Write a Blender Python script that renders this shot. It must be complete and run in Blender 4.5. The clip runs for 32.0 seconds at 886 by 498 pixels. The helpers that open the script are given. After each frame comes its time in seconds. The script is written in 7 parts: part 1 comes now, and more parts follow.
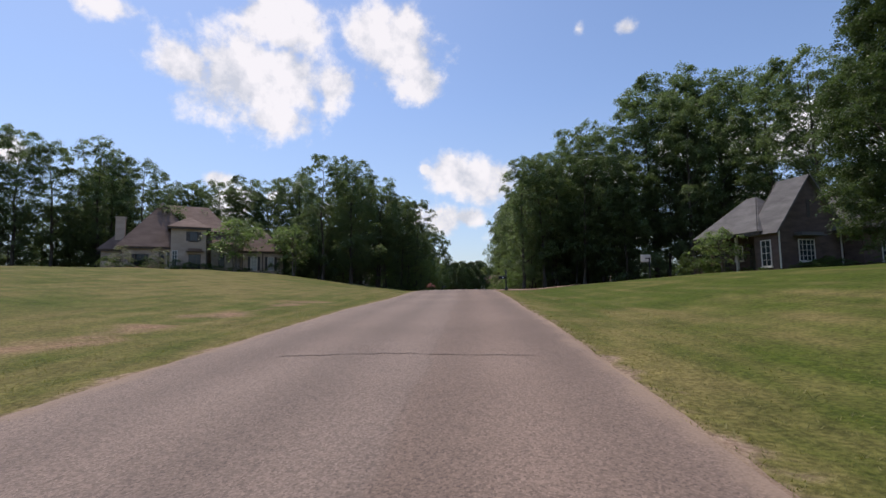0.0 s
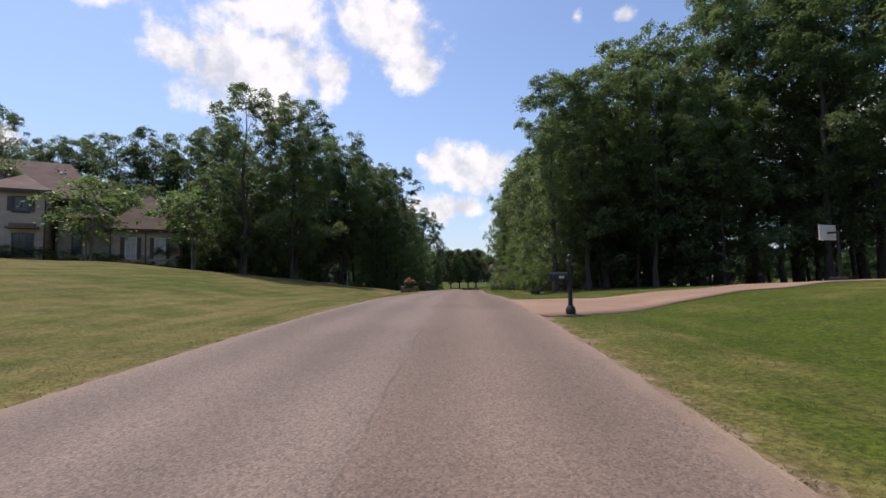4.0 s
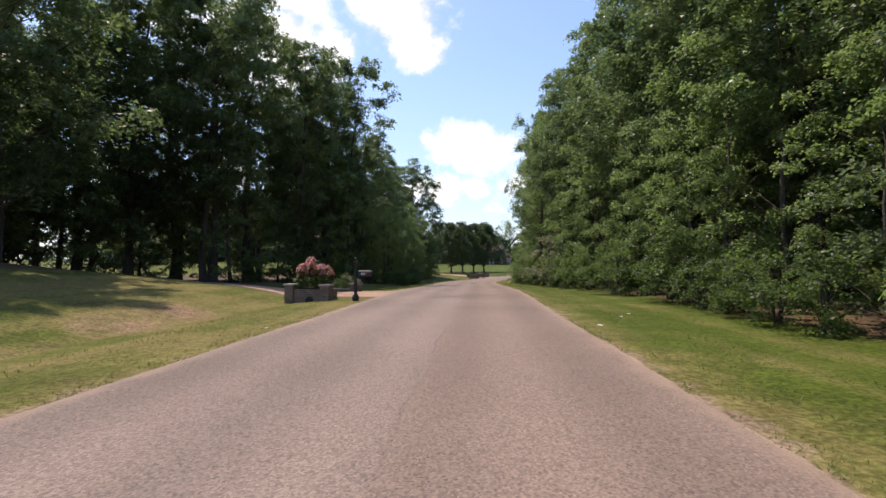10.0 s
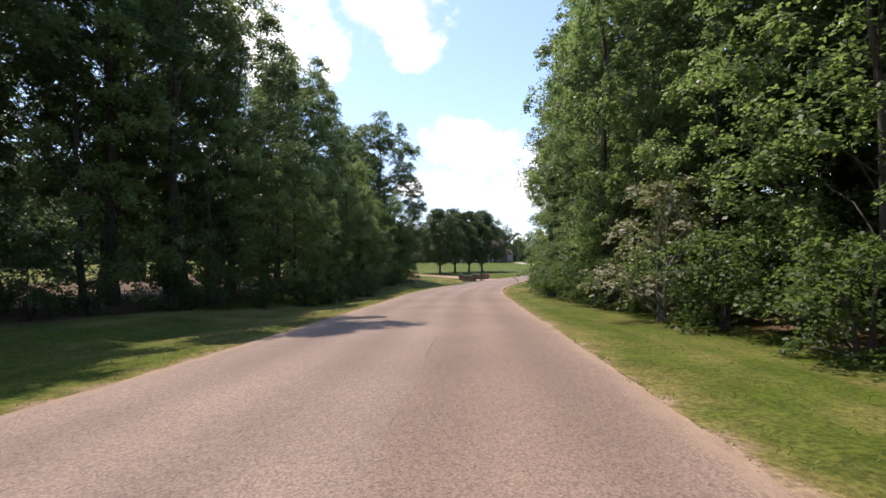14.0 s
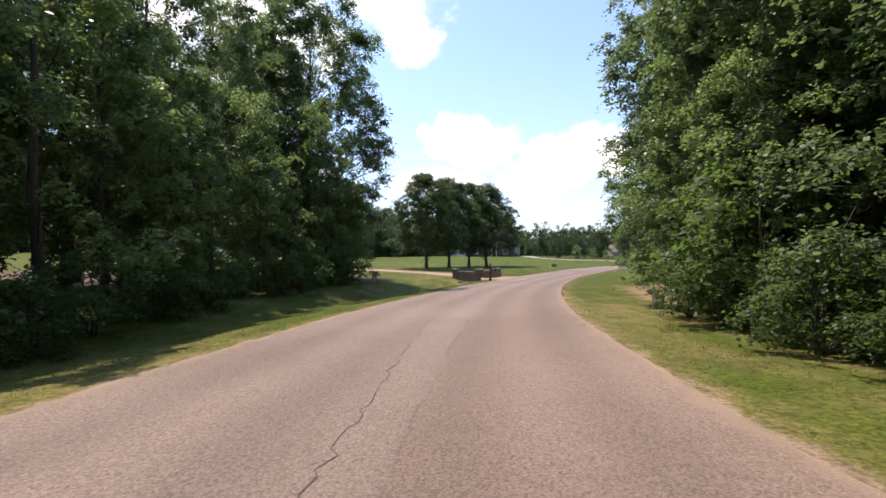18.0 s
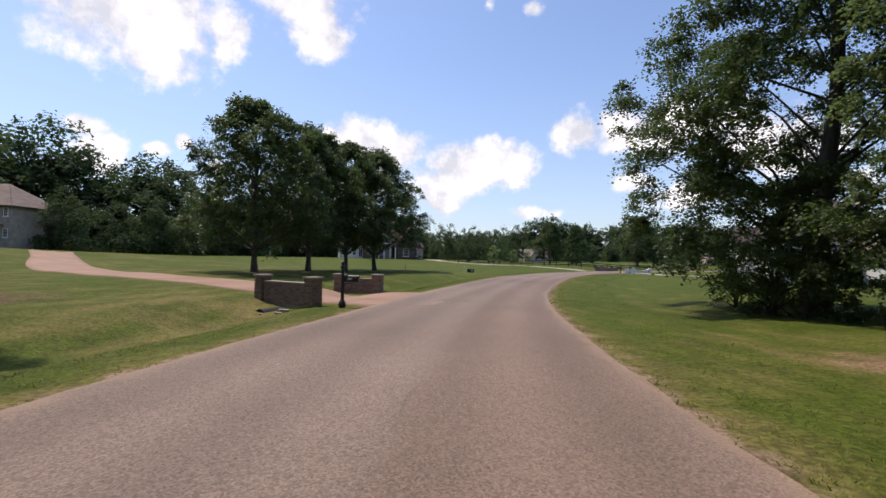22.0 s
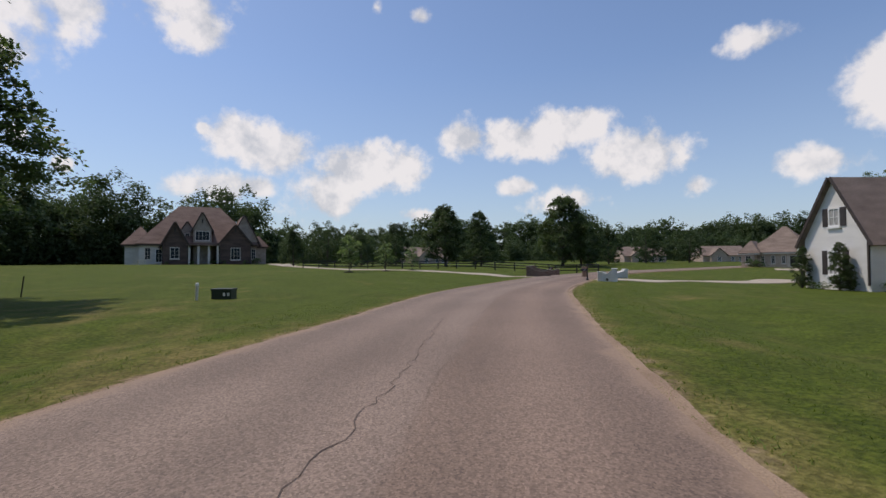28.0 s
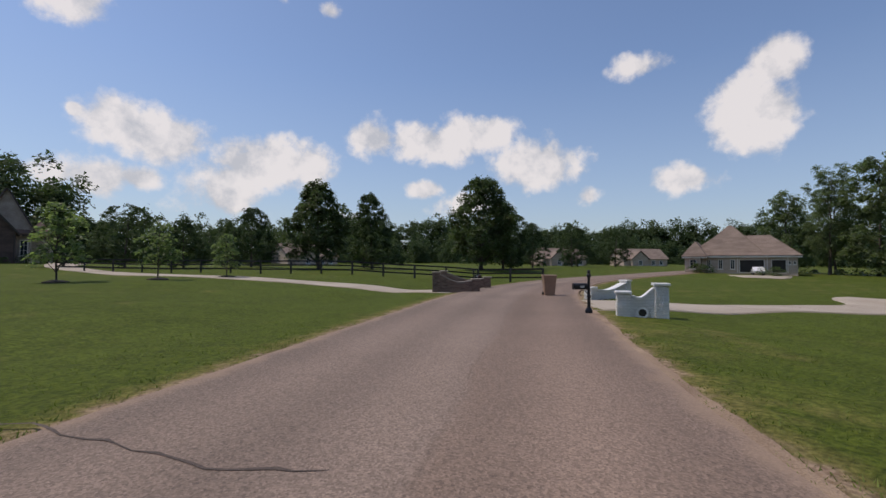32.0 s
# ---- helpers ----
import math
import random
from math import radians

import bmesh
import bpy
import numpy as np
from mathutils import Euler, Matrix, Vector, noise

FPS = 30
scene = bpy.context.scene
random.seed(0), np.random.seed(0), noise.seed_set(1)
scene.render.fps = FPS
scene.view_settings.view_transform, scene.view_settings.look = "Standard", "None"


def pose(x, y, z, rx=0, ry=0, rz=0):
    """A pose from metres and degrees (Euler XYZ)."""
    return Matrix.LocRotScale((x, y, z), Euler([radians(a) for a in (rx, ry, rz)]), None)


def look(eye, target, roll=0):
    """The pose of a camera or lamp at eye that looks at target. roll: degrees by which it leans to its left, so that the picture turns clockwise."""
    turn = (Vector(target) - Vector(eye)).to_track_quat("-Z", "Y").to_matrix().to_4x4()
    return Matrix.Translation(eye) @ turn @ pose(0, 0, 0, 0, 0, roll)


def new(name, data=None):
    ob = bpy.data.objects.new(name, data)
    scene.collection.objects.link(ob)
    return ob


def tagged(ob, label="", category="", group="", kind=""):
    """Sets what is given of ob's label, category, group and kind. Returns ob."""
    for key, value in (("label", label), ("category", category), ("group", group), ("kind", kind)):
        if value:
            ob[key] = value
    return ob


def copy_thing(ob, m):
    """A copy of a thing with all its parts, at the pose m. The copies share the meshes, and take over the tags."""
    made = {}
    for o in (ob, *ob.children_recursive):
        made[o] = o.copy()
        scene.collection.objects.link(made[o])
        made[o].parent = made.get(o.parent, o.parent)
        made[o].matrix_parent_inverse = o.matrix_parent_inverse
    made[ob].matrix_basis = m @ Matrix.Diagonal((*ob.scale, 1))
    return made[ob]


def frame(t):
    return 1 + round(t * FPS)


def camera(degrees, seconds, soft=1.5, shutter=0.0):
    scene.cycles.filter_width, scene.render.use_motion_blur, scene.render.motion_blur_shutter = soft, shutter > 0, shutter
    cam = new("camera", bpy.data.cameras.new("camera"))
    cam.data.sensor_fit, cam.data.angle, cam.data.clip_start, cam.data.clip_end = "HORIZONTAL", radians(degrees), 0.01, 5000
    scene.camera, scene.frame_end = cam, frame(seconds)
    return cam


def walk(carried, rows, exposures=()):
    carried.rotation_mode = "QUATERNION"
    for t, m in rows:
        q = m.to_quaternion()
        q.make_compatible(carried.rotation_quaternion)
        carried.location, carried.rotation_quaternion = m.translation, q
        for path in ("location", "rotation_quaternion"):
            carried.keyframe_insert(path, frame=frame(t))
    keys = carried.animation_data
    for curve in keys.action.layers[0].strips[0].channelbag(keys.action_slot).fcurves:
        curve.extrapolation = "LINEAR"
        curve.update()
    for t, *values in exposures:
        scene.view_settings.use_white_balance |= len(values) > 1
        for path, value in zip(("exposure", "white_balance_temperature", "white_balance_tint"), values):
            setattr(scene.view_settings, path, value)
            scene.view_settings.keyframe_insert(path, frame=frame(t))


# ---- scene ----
cam = camera(87.3, 32.0, soft=1.5)
PATH = [
    (0, (0.000, -0.000, 1.408), (0.000, 1.993, 1.575), -0.77),
    (0.5, (0.091, 3.189, 1.532), (0.102, 5.182, 1.699), -1.51),
    (1, (0.345, 6.354, 1.658), (0.364, 8.347, 1.822), -1.90),
    (1.5, (0.621, 9.484, 1.785), (0.644, 11.477, 1.946), -2.11),
    (2, (0.879, 12.566, 1.913), (0.903, 14.560, 2.064), -1.89),
    (2.5, (1.086, 15.596, 1.991), (1.109, 17.591, 2.131), -1.59),
    (3, (1.249, 18.581, 2.034), (1.268, 20.577, 2.163), -1.29),
    (3.5, (1.420, 21.523, 2.056), (1.436, 23.519, 2.183), -1.03),
    (4, (1.507, 24.412, 2.186), (1.519, 26.408, 2.308), -0.77),
    (4.5, (1.583, 27.272, 2.301), (1.591, 29.269, 2.420), -0.54),
    (5, (1.646, 30.138, 2.404), (1.649, 32.134, 2.519), -0.34),
    (5.5, (1.692, 33.041, 2.496), (1.692, 35.038, 2.606), -0.16),
    (6, (1.869, 35.999, 2.523), (1.859, 37.997, 2.623), -0.14),
    (6.5, (2.033, 39.002, 2.535), (2.014, 41.000, 2.626), -0.01),
    (7, (2.172, 42.023, 2.553), (2.147, 44.021, 2.637), 0.05),
    (7.5, (2.316, 45.058, 2.556), (2.289, 47.056, 2.630), -0.39),
    (8, (2.457, 48.113, 2.505), (2.429, 50.112, 2.570), -0.74),
    (8.5, (2.605, 51.202, 2.384), (2.579, 53.201, 2.442), -0.83),
    (9, (2.734, 54.342, 2.260), (2.707, 56.341, 2.316), -0.84),
    (9.5, (2.865, 57.552, 2.198), (2.846, 59.551, 2.246), -0.51),
    (10, (2.987, 60.817, 2.163), (2.983, 62.816, 2.204), -0.02),
    (10.5, (3.178, 64.062, 2.115), (3.194, 66.062, 2.152), -0.33),
    (11, (3.452, 67.226, 2.066), (3.486, 69.225, 2.102), -1.05),
    (11.5, (3.688, 70.332, 2.128), (3.745, 72.330, 2.166), -0.35),
    (12, (3.989, 73.431, 2.119), (4.059, 75.430, 2.162), -1.15),
    (12.5, (4.308, 76.552, 2.074), (4.388, 78.550, 2.112), -1.06),
    (13, (4.628, 79.704, 1.980), (4.693, 81.702, 2.020), -0.50),
    (13.5, (4.913, 82.893, 1.885), (4.949, 84.893, 1.922), -0.30),
    (14, (5.154, 86.124, 1.789), (5.159, 88.124, 1.823), -0.43),
    (14.5, (5.351, 89.399, 1.694), (5.328, 91.398, 1.724), -0.82),
    (15, (5.559, 92.719, 1.516), (5.533, 94.719, 1.546), -0.71),
    (15.5, (5.765, 96.099, 1.335), (5.734, 98.098, 1.365), -0.62),
    (16, (5.967, 99.549, 1.148), (5.933, 101.549, 1.178), -0.56),
    (16.5, (6.169, 103.080, 0.956), (6.131, 105.079, 0.986), -0.52),
    (17, (6.289, 106.694, 0.874), (6.263, 108.694, 0.904), -0.35),
    (17.5, (6.411, 110.330, 0.778), (6.400, 112.330, 0.797), -0.36),
    (18, (6.644, 113.901, 0.668), (6.653, 115.901, 0.685), -0.39),
    (18.5, (6.945, 117.339, 0.544), (6.980, 119.338, 0.572), -0.65),
    (19, (7.310, 120.614, 0.381), (7.376, 122.612, 0.412), -0.48),
    (19.5, (7.792, 123.746, 0.237), (7.905, 125.742, 0.271), -0.06),
    (20, (8.279, 126.827, 0.172), (8.450, 128.819, 0.210), 0.66),
    (20.5, (8.795, 129.887, 0.104), (9.036, 131.872, 0.146), 1.18),
    (21, (9.421, 132.927, 0.055), (9.729, 134.903, 0.100), 1.35),
    (21.5, (10.134, 135.925, -0.026), (10.500, 137.891, 0.013), 1.09),
    (22, (10.912, 138.865, -0.091), (11.330, 140.820, -0.053), 0.98),
    (22.5, (11.744, 141.753, -0.153), (12.207, 143.699, -0.121), 0.75),
    (23, (12.628, 144.617, -0.192), (13.136, 146.551, -0.152), 0.47),
    (23.5, (13.618, 147.484, -0.217), (14.168, 149.406, -0.174), 0.30),
    (24, (14.731, 150.350, -0.274), (15.320, 152.260, -0.220), 0.39),
    (24.5, (15.897, 153.213, -0.383), (16.526, 155.111, -0.336), 0.69),
    (25, (17.133, 156.059, -0.474), (17.801, 157.944, -0.435), 1.38),
    (25.5, (18.420, 158.903, -0.551), (19.122, 160.775, -0.517), 1.55),
    (26, (19.873, 161.695, -0.501), (20.604, 163.556, -0.464), 1.03),
    (26.5, (21.367, 164.480, -0.447), (22.128, 166.330, -0.407), 0.53),
    (27, (22.894, 167.242, -0.390), (23.683, 169.079, -0.348), 0.06),
    (27.5, (24.441, 169.960, -0.332), (25.258, 171.784, -0.288), -0.39),
    (28, (25.927, 172.650, -0.363), (26.781, 174.458, -0.311), -0.43),
    (28.5, (27.466, 175.218, -0.368), (28.355, 177.009, -0.309), -0.04),
    (29, (29.026, 177.662, -0.378), (29.951, 179.434, -0.316), 0.17),
    (29.5, (30.577, 179.995, -0.374), (31.541, 181.747, -0.311), 0.20),
    (30, (32.154, 182.215, -0.359), (33.161, 183.942, -0.301), 0.18),
    (30.5, (33.733, 184.368, -0.368), (34.787, 186.067, -0.310), 0.45),
    (31, (35.345, 186.468, -0.391), (36.445, 188.137, -0.330), 0.55),
    (31.5, (37.007, 188.536, -0.421), (38.153, 190.174, -0.362), 0.43),
    (32, (38.719, 190.594, -0.444), (39.912, 192.198, -0.385), 0.18),
]
EXPOSURES = [(0, -0.24, 6750, 17), (5, -0.07, 6850, 18), (8, 0.13, 6900, 19), (12, 0.58, 6900, 20), (17, 0.68, 6900, 19), (19.5, 0.46, 6900, 19), (22, 0.02, 6950, 19), (25, -0.22, 6850, 15), (28, -0.44, 6900, 16), (32, -0.54, 6950, 17)]
walk(cam, [(t, look(eye, target, roll)) for t, eye, target, roll in PATH], EXPOSURES)

# ---- world, sun, exposure ----
SUN = Vector((-0.293, 0.326, 0.899)).normalized()   # towards the sun
scene.view_settings.exposure = 0.0
world = bpy.data.worlds.new("world")
scene.world = world
world.use_nodes = True
wt = world.node_tree
wt.nodes.clear()
w_out = wt.nodes.new("ShaderNodeOutputWorld")
w_bg = wt.nodes.new("ShaderNodeBackground")
w_bg.inputs["Strength"].default_value = 0.135
sky = wt.nodes.new("ShaderNodeTexSky")
sky.sky_type = "NISHITA"
sky.sun_disc = False
sky.sun_elevation = math.asin(SUN.z)
sky.sun_rotation = math.atan2(SUN.x, SUN.y) % (2 * math.pi)
sky.air_density, sky.dust_density, sky.ozone_density = 1.0, 0.7, 2.2
coord = wt.nodes.new("ShaderNodeTexCoord")


def wnode(kind, **values):
    n = wt.nodes.new(kind)
    for key, value in values.items():
        if key == "operation":
            n.operation = value
        elif key == "blend":
            n.data_type, n.blend_type = "RGBA", value
    return n


def wmath(op, a, b=None, clamp=False):
    n = wnode("ShaderNodeMath", operation=op)
    n.use_clamp = clamp
    for k, v in enumerate((a, b)):
        if v is None:
            continue
        if isinstance(v, (int, float)):
            n.inputs[k].default_value = v
        else:
            wt.links.new(v, n.inputs[k])
    return n.outputs[0]


# ragged cumulus: soft ellipses round sky directions, their edges broken up by noise
def sky_noise(scale, detail, rough):
    n = wt.nodes.new("ShaderNodeTexNoise")
    n.inputs["Scale"].default_value, n.inputs["Detail"].default_value, n.inputs["Roughness"].default_value = scale, detail, rough
    wt.links.new(coord.outputs["Generated"], n.inputs["Vector"])
    return n


billow = sky_noise(15.0, 9.0, 0.58)
fine = sky_noise(40.0, 6.0, 0.6)
sep = wt.nodes.new("ShaderNodeSeparateXYZ")
wt.links.new(coord.outputs["Generated"], sep.inputs[0])
azim = wmath("MULTIPLY", wmath("ARCTAN2", sep.outputs[0], sep.outputs[1]), 180 / math.pi)
elev = wmath("MULTIPLY", wmath("ARCSINE", sep.outputs[2]), 180 / math.pi)
cover = None


def cloud(az, el, w, h, peak=1.0):
    """One cumulus: ellipse of half width w and half height h degrees; a low peak makes it a thin wisp."""
    global cover
    dx = wmath("MULTIPLY", wmath("SUBTRACT", azim, az), 1 / (w * 1.1))
    dy = wmath("MULTIPLY", wmath("SUBTRACT", elev, el), 1 / (h * 1.12))
    d = wmath("SUBTRACT", 1.0, wmath("SQRT", wmath("ADD", wmath("MULTIPLY", dx, dx), wmath("MULTIPLY", dy, dy))))
    if peak < 1:
        d = wmath("MULTIPLY", d, peak)
    if cover is None:
        cover = d
    else:
        n = wnode("ShaderNodeMath", operation="SMOOTH_MAX")
        wt.links.new(cover, n.inputs[0]), wt.links.new(d, n.inputs[1])
        n.inputs[2].default_value = 0.25
        cover = n.outputs[0]


cloud(-22.3, 23.5, 9.8, 4.6), cloud(-19.5, 29.5, 4.9, 3.3), cloud(-29.6, 23.7, 2.7, 2.4), cloud(-20.0, 19.6, 4.4, 2.1)
cloud(-13.5, 23.9, 3.1, 2.7), cloud(-5.7, 28.4, 5.4, 4.2), cloud(-2.5, 24.3, 3.0, 2.1), cloud(-8.6, 29.5, 3.2, 2.8)
cloud(-43.3, 13.0, 1.3, 1.2), cloud(-25.9, 12.2, 1.7, 1.0), cloud(-36.9, 27.1, 2.3, 1.2, 0.70)
cloud(-2.1, 14.5, 0.6, 0.6), cloud(1.4, 14.0, 3.1, 2.5), cloud(5.5, 13.0, 4.3, 2.4), cloud(-0.8, 8.3, 3.1, 2.1)
cloud(3.4, 8.6, 1.9, 1.1), cloud(11.4, 8.3, 4.0, 3.3, 0.75), cloud(16.0, 11.1, 6.5, 2.8), cloud(11.9, 8.9, 3.5, 2.4)
cloud(22.5, 5.7, 2.1, 0.7, 0.70), cloud(-24.9, 9.9, 2.5, 2.0), cloud(-19.8, 10.7, 1.3, 0.8), cloud(-17.4, 11.9, 0.8, 0.8)
cloud(-14.1, 9.5, 0.9, 0.7), cloud(35.7, 14.6, 6.0, 2.3), cloud(40.0, 15.4, 5.7, 2.2), cloud(28.2, 14.8, 2.7, 2.1)
cloud(48.3, 11.9, 5.1, 3.0), cloud(34.5, 8.9, 2.2, 1.0), cloud(40.0, 7.1, 3.9, 1.3, 0.60), cloud(23.1, 5.7, 2.4, 0.7, 0.60)
cloud(54.1, 7.9, 1.2, 1.0, 0.60), cloud(22.9, 28.0, 1.4, 0.8, 0.50), cloud(17.4, 28.7, 0.8, 0.7, 0.50), cloud(59.5, 21.5, 2.7, 1.2, 0.55)
cloud(70.7, 15.0, 3.9, 3.8), cloud(72.8, 19.8, 2.3, 2.3), cloud(64.0, 9.3, 3.4, 1.5), cloud(14.9, 11.2, 5.9, 2.4)
cloud(3.9, 13.6, 4.2, 2.3), cloud(-2.9, 8.3, 2.9, 1.2, 0.70)
# the same kind of sky goes on round the back
cloud(120.0, 20.0, 8.0, 4.0), cloud(150.0, 12.0, 7.0, 3.0), cloud(-90.0, 16.0, 8.0, 3.5), cloud(-140.0, 22.0, 9.0, 4.0)
ragged = wmath("ADD", cover, wmath("ADD", wmath("MULTIPLY", wmath("SUBTRACT", billow.outputs["Fac"], 0.5), 1.9), wmath("MULTIPLY", wmath("SUBTRACT", fine.outputs["Fac"], 0.5), 0.5)))
c_ramp = wt.nodes.new("ShaderNodeMapRange")
c_ramp.interpolation_type = "SMOOTHSTEP"
c_ramp.inputs["From Min"].default_value, c_ramp.inputs["From Max"].default_value = -0.16, 0.42
c_ramp.inputs["To Max"].default_value = 0.90
wt.links.new(ragged, c_ramp.inputs["Value"])
# thin haze that whitens the sky low down
h_ramp = wt.nodes.new("ShaderNodeMapRange")
h_ramp.inputs["From Min"].default_value, h_ramp.inputs["From Max"].default_value = 22.0, 0.0
h_ramp.inputs["To Max"].default_value = 0.5
wt.links.new(elev, h_ramp.inputs["Value"])
hazed = wnode("ShaderNodeMix", blend="MIX")
hazed.inputs["B"].default_value = (3.2, 4.2, 5.7, 1)
wt.links.new(h_ramp.outputs[0], hazed.inputs["Factor"])
lift = wnode("ShaderNodeMix", blend="MULTIPLY")
lift.inputs["Factor"].default_value = 1.0
lift.inputs["B"].default_value = (1.22, 1.32, 1.42, 1)
wt.links.new(sky.outputs[0], lift.inputs["A"])
wt.links.new(lift.outputs["Result"], hazed.inputs["A"])
c_tone = wnode("ShaderNodeMix", blend="MIX")
c_tone.inputs["A"].default_value, c_tone.inputs["B"].default_value = (5.3, 5.75, 6.3, 1), (8.3, 8.4, 8.5, 1)
c_light = wt.nodes.new("ShaderNodeMapRange")
c_light.inputs["From Min"].default_value, c_light.inputs["From Max"].default_value = -0.2, 0.7
raised = wt.nodes.new("ShaderNodeMapping")
raised.inputs["Location"].default_value = (-0.008, 0.004, 0.022)
wt.links.new(coord.outputs["Generated"], raised.inputs["Vector"])
billow_up = sky_noise(13.0, 9.0, 0.62)
wt.links.new(raised.outputs[0], billow_up.inputs["Vector"])
lit = wmath("ADD", wmath("MULTIPLY", wmath("SUBTRACT", billow.outputs["Fac"], billow_up.outputs["Fac"]), 3.2), wmath("ADD", wmath("MULTIPLY", ragged, 0.25), 0.38))
wt.links.new(lit, c_light.inputs["Value"])
wt.links.new(c_light.outputs[0], c_tone.inputs["Factor"])
c_mix = wnode("ShaderNodeMix", blend="MIX")
wt.links.new(c_ramp.outputs[0], c_mix.inputs["Factor"])
wt.links.new(hazed.outputs["Result"], c_mix.inputs["A"])
wt.links.new(c_tone.outputs["Result"], c_mix.inputs["B"])
wt.links.new(c_mix.outputs["Result"], w_bg.inputs["Color"])
wt.links.new(w_bg.outputs[0], w_out.inputs[0])

sun = new("sun", bpy.data.lights.new("sun", "SUN"))
sun.data.energy, sun.data.angle, sun.data.color = 3.6, radians(0.53), (1.0, 0.93, 0.82)
sun.matrix_world = look(SUN * 50, (0, 0, 0))


# ---- materials ----
def material(name, dark, light, rough=0.85, scale=3.0, grain=60.0, bump=0.25, island=0.0, per_object=0.0, metal=0.0, contrast=1.0, translucent=0.0, stretch=None, glow=1.0):
    """Two tones mixed by noise at two scales, with fine relief; island and per_object vary the tone piece by piece."""
    m = bpy.data.materials.new(name)
    m.use_nodes = True
    t = m.node_tree
    b = t.nodes["Principled BSDF"]
    tc = t.nodes.new("ShaderNodeTexCoord")
    src = tc.outputs["Object"]
    if stretch:
        mp = t.nodes.new("ShaderNodeMapping")
        mp.inputs["Scale"].default_value = stretch
        t.links.new(src, mp.inputs["Vector"])
        src = mp.outputs[0]
    n1, n2 = t.nodes.new("ShaderNodeTexNoise"), t.nodes.new("ShaderNodeTexNoise")
    for n, sc in ((n1, scale), (n2, grain)):
        n.inputs["Scale"].default_value, n.inputs["Detail"].default_value = sc, 5.0
        t.links.new(src, n.inputs["Vector"])
    add = t.nodes.new("ShaderNodeMath")
    add.operation = "ADD"
    t.links.new(n1.outputs["Fac"], add.inputs[0])
    t.links.new(n2.outputs["Fac"], add.inputs[1])
    fac = add.outputs[0]
    for amount, node, out in ((island, "ShaderNodeNewGeometry", "Random Per Island"), (per_object, "ShaderNodeObjectInfo", "Random")):
        if amount:
            g = t.nodes.new(node)
            mul = t.nodes.new("ShaderNodeMath")
            mul.operation = "MULTIPLY_ADD"
            mul.inputs[1].default_value = amount
            t.links.new(g.outputs[out], mul.inputs[0])
            t.links.new(fac, mul.inputs[2])
            fac = mul.outputs[0]
    mid, half = 1.0 + (island + per_object) / 2, 0.32 / contrast + (island + per_object) * 0.45
    rng = t.nodes.new("ShaderNodeMapRange")
    rng.inputs["From Min"].default_value, rng.inputs["From Max"].default_value = mid - half, mid + half
    t.links.new(fac, rng.inputs["Value"])
    mix = t.nodes.new("ShaderNodeMix")
    mix.data_type = "RGBA"
    mix.inputs["A"].default_value, mix.inputs["B"].default_value = (*dark, 1), (*light, 1)
    t.links.new(rng.outputs[0], mix.inputs["Factor"])
    t.links.new(mix.outputs["Result"], b.inputs["Base Color"])
    b.inputs["Roughness"].default_value, b.inputs["Metallic"].default_value = rough, metal
    if translucent:
        b.inputs["Specular IOR Level"].default_value = 0.32
    if bump:
        bp = t.nodes.new("ShaderNodeBump")
        bp.inputs["Strength"].default_value, bp.inputs["Distance"].default_value = bump, 0.02
        t.links.new(n2.outputs["Fac"], bp.inputs["Height"])
        t.links.new(bp.outputs[0], b.inputs["Normal"])
    if translucent:
        tr = t.nodes.new("ShaderNodeBsdfTranslucent")
        ms = t.nodes.new("ShaderNodeMixShader")
        ms.inputs[0].default_value = translucent
        hue = t.nodes.new("ShaderNodeMix")
        hue.data_type, hue.blend_type = "RGBA", "MULTIPLY"
        hue.inputs["Factor"].default_value = 1.0
        hue.inputs["B"].default_value = (1.15 * glow, 1.32 * glow, 0.80 * glow, 1)
        t.links.new(mix.outputs["Result"], hue.inputs["A"])
        t.links.new(hue.outputs["Result"], tr.inputs["Color"])
        t.links.new(b.outputs[0], ms.inputs[1])
        t.links.new(tr.outputs[0], ms.inputs[2])
        t.links.new(ms.outputs[0], t.nodes["Material Output"].inputs["Surface"])
    return m


LEAF = material("leaf_oak", (0.060, 0.086, 0.044), (0.180, 0.222, 0.116), 0.42, 0.25, 9.0, 0.0, island=0.5, per_object=0.35, translucent=0.5, glow=1.3)
LEAF_BRIGHT = material("leaf_edge", (0.076, 0.112, 0.048), (0.220, 0.268, 0.124), 0.40, 0.3, 9.0, 0.0, island=0.5, per_object=0.3, translucent=0.52, glow=1.45)
LEAF_LAWN = material("leaf_lawn_oak", (0.040, 0.062, 0.028), (0.108, 0.146, 0.060), 0.46, 0.4, 9.0, 0.0, island=0.5, translucent=0.42, glow=1.2)
LEAF_FAR = material("leaf_far", (0.040, 0.066, 0.030), (0.098, 0.138, 0.060), 0.8, 0.12, 4.0, 0.0, island=0.6, per_object=0.5, translucent=0.35)
LEAF_SHRUB = material("leaf_shrub", (0.036, 0.062, 0.022), (0.112, 0.152, 0.050), 0.5, 1.0, 12.0, 0.0, island=0.5, per_object=0.4, translucent=0.5, glow=1.5)
LEAF_PALE = material("leaf_pale", (0.14, 0.15, 0.09), (0.36, 0.34, 0.23), 0.6, 1.0, 12.0, 0.0, island=0.6, translucent=0.3)
BLOOM = material("pink_bloom", (0.50, 0.17, 0.18), (0.82, 0.46, 0.45), 0.6, 3.0, 20.0, 0.0, island=0.6, translucent=0.2)
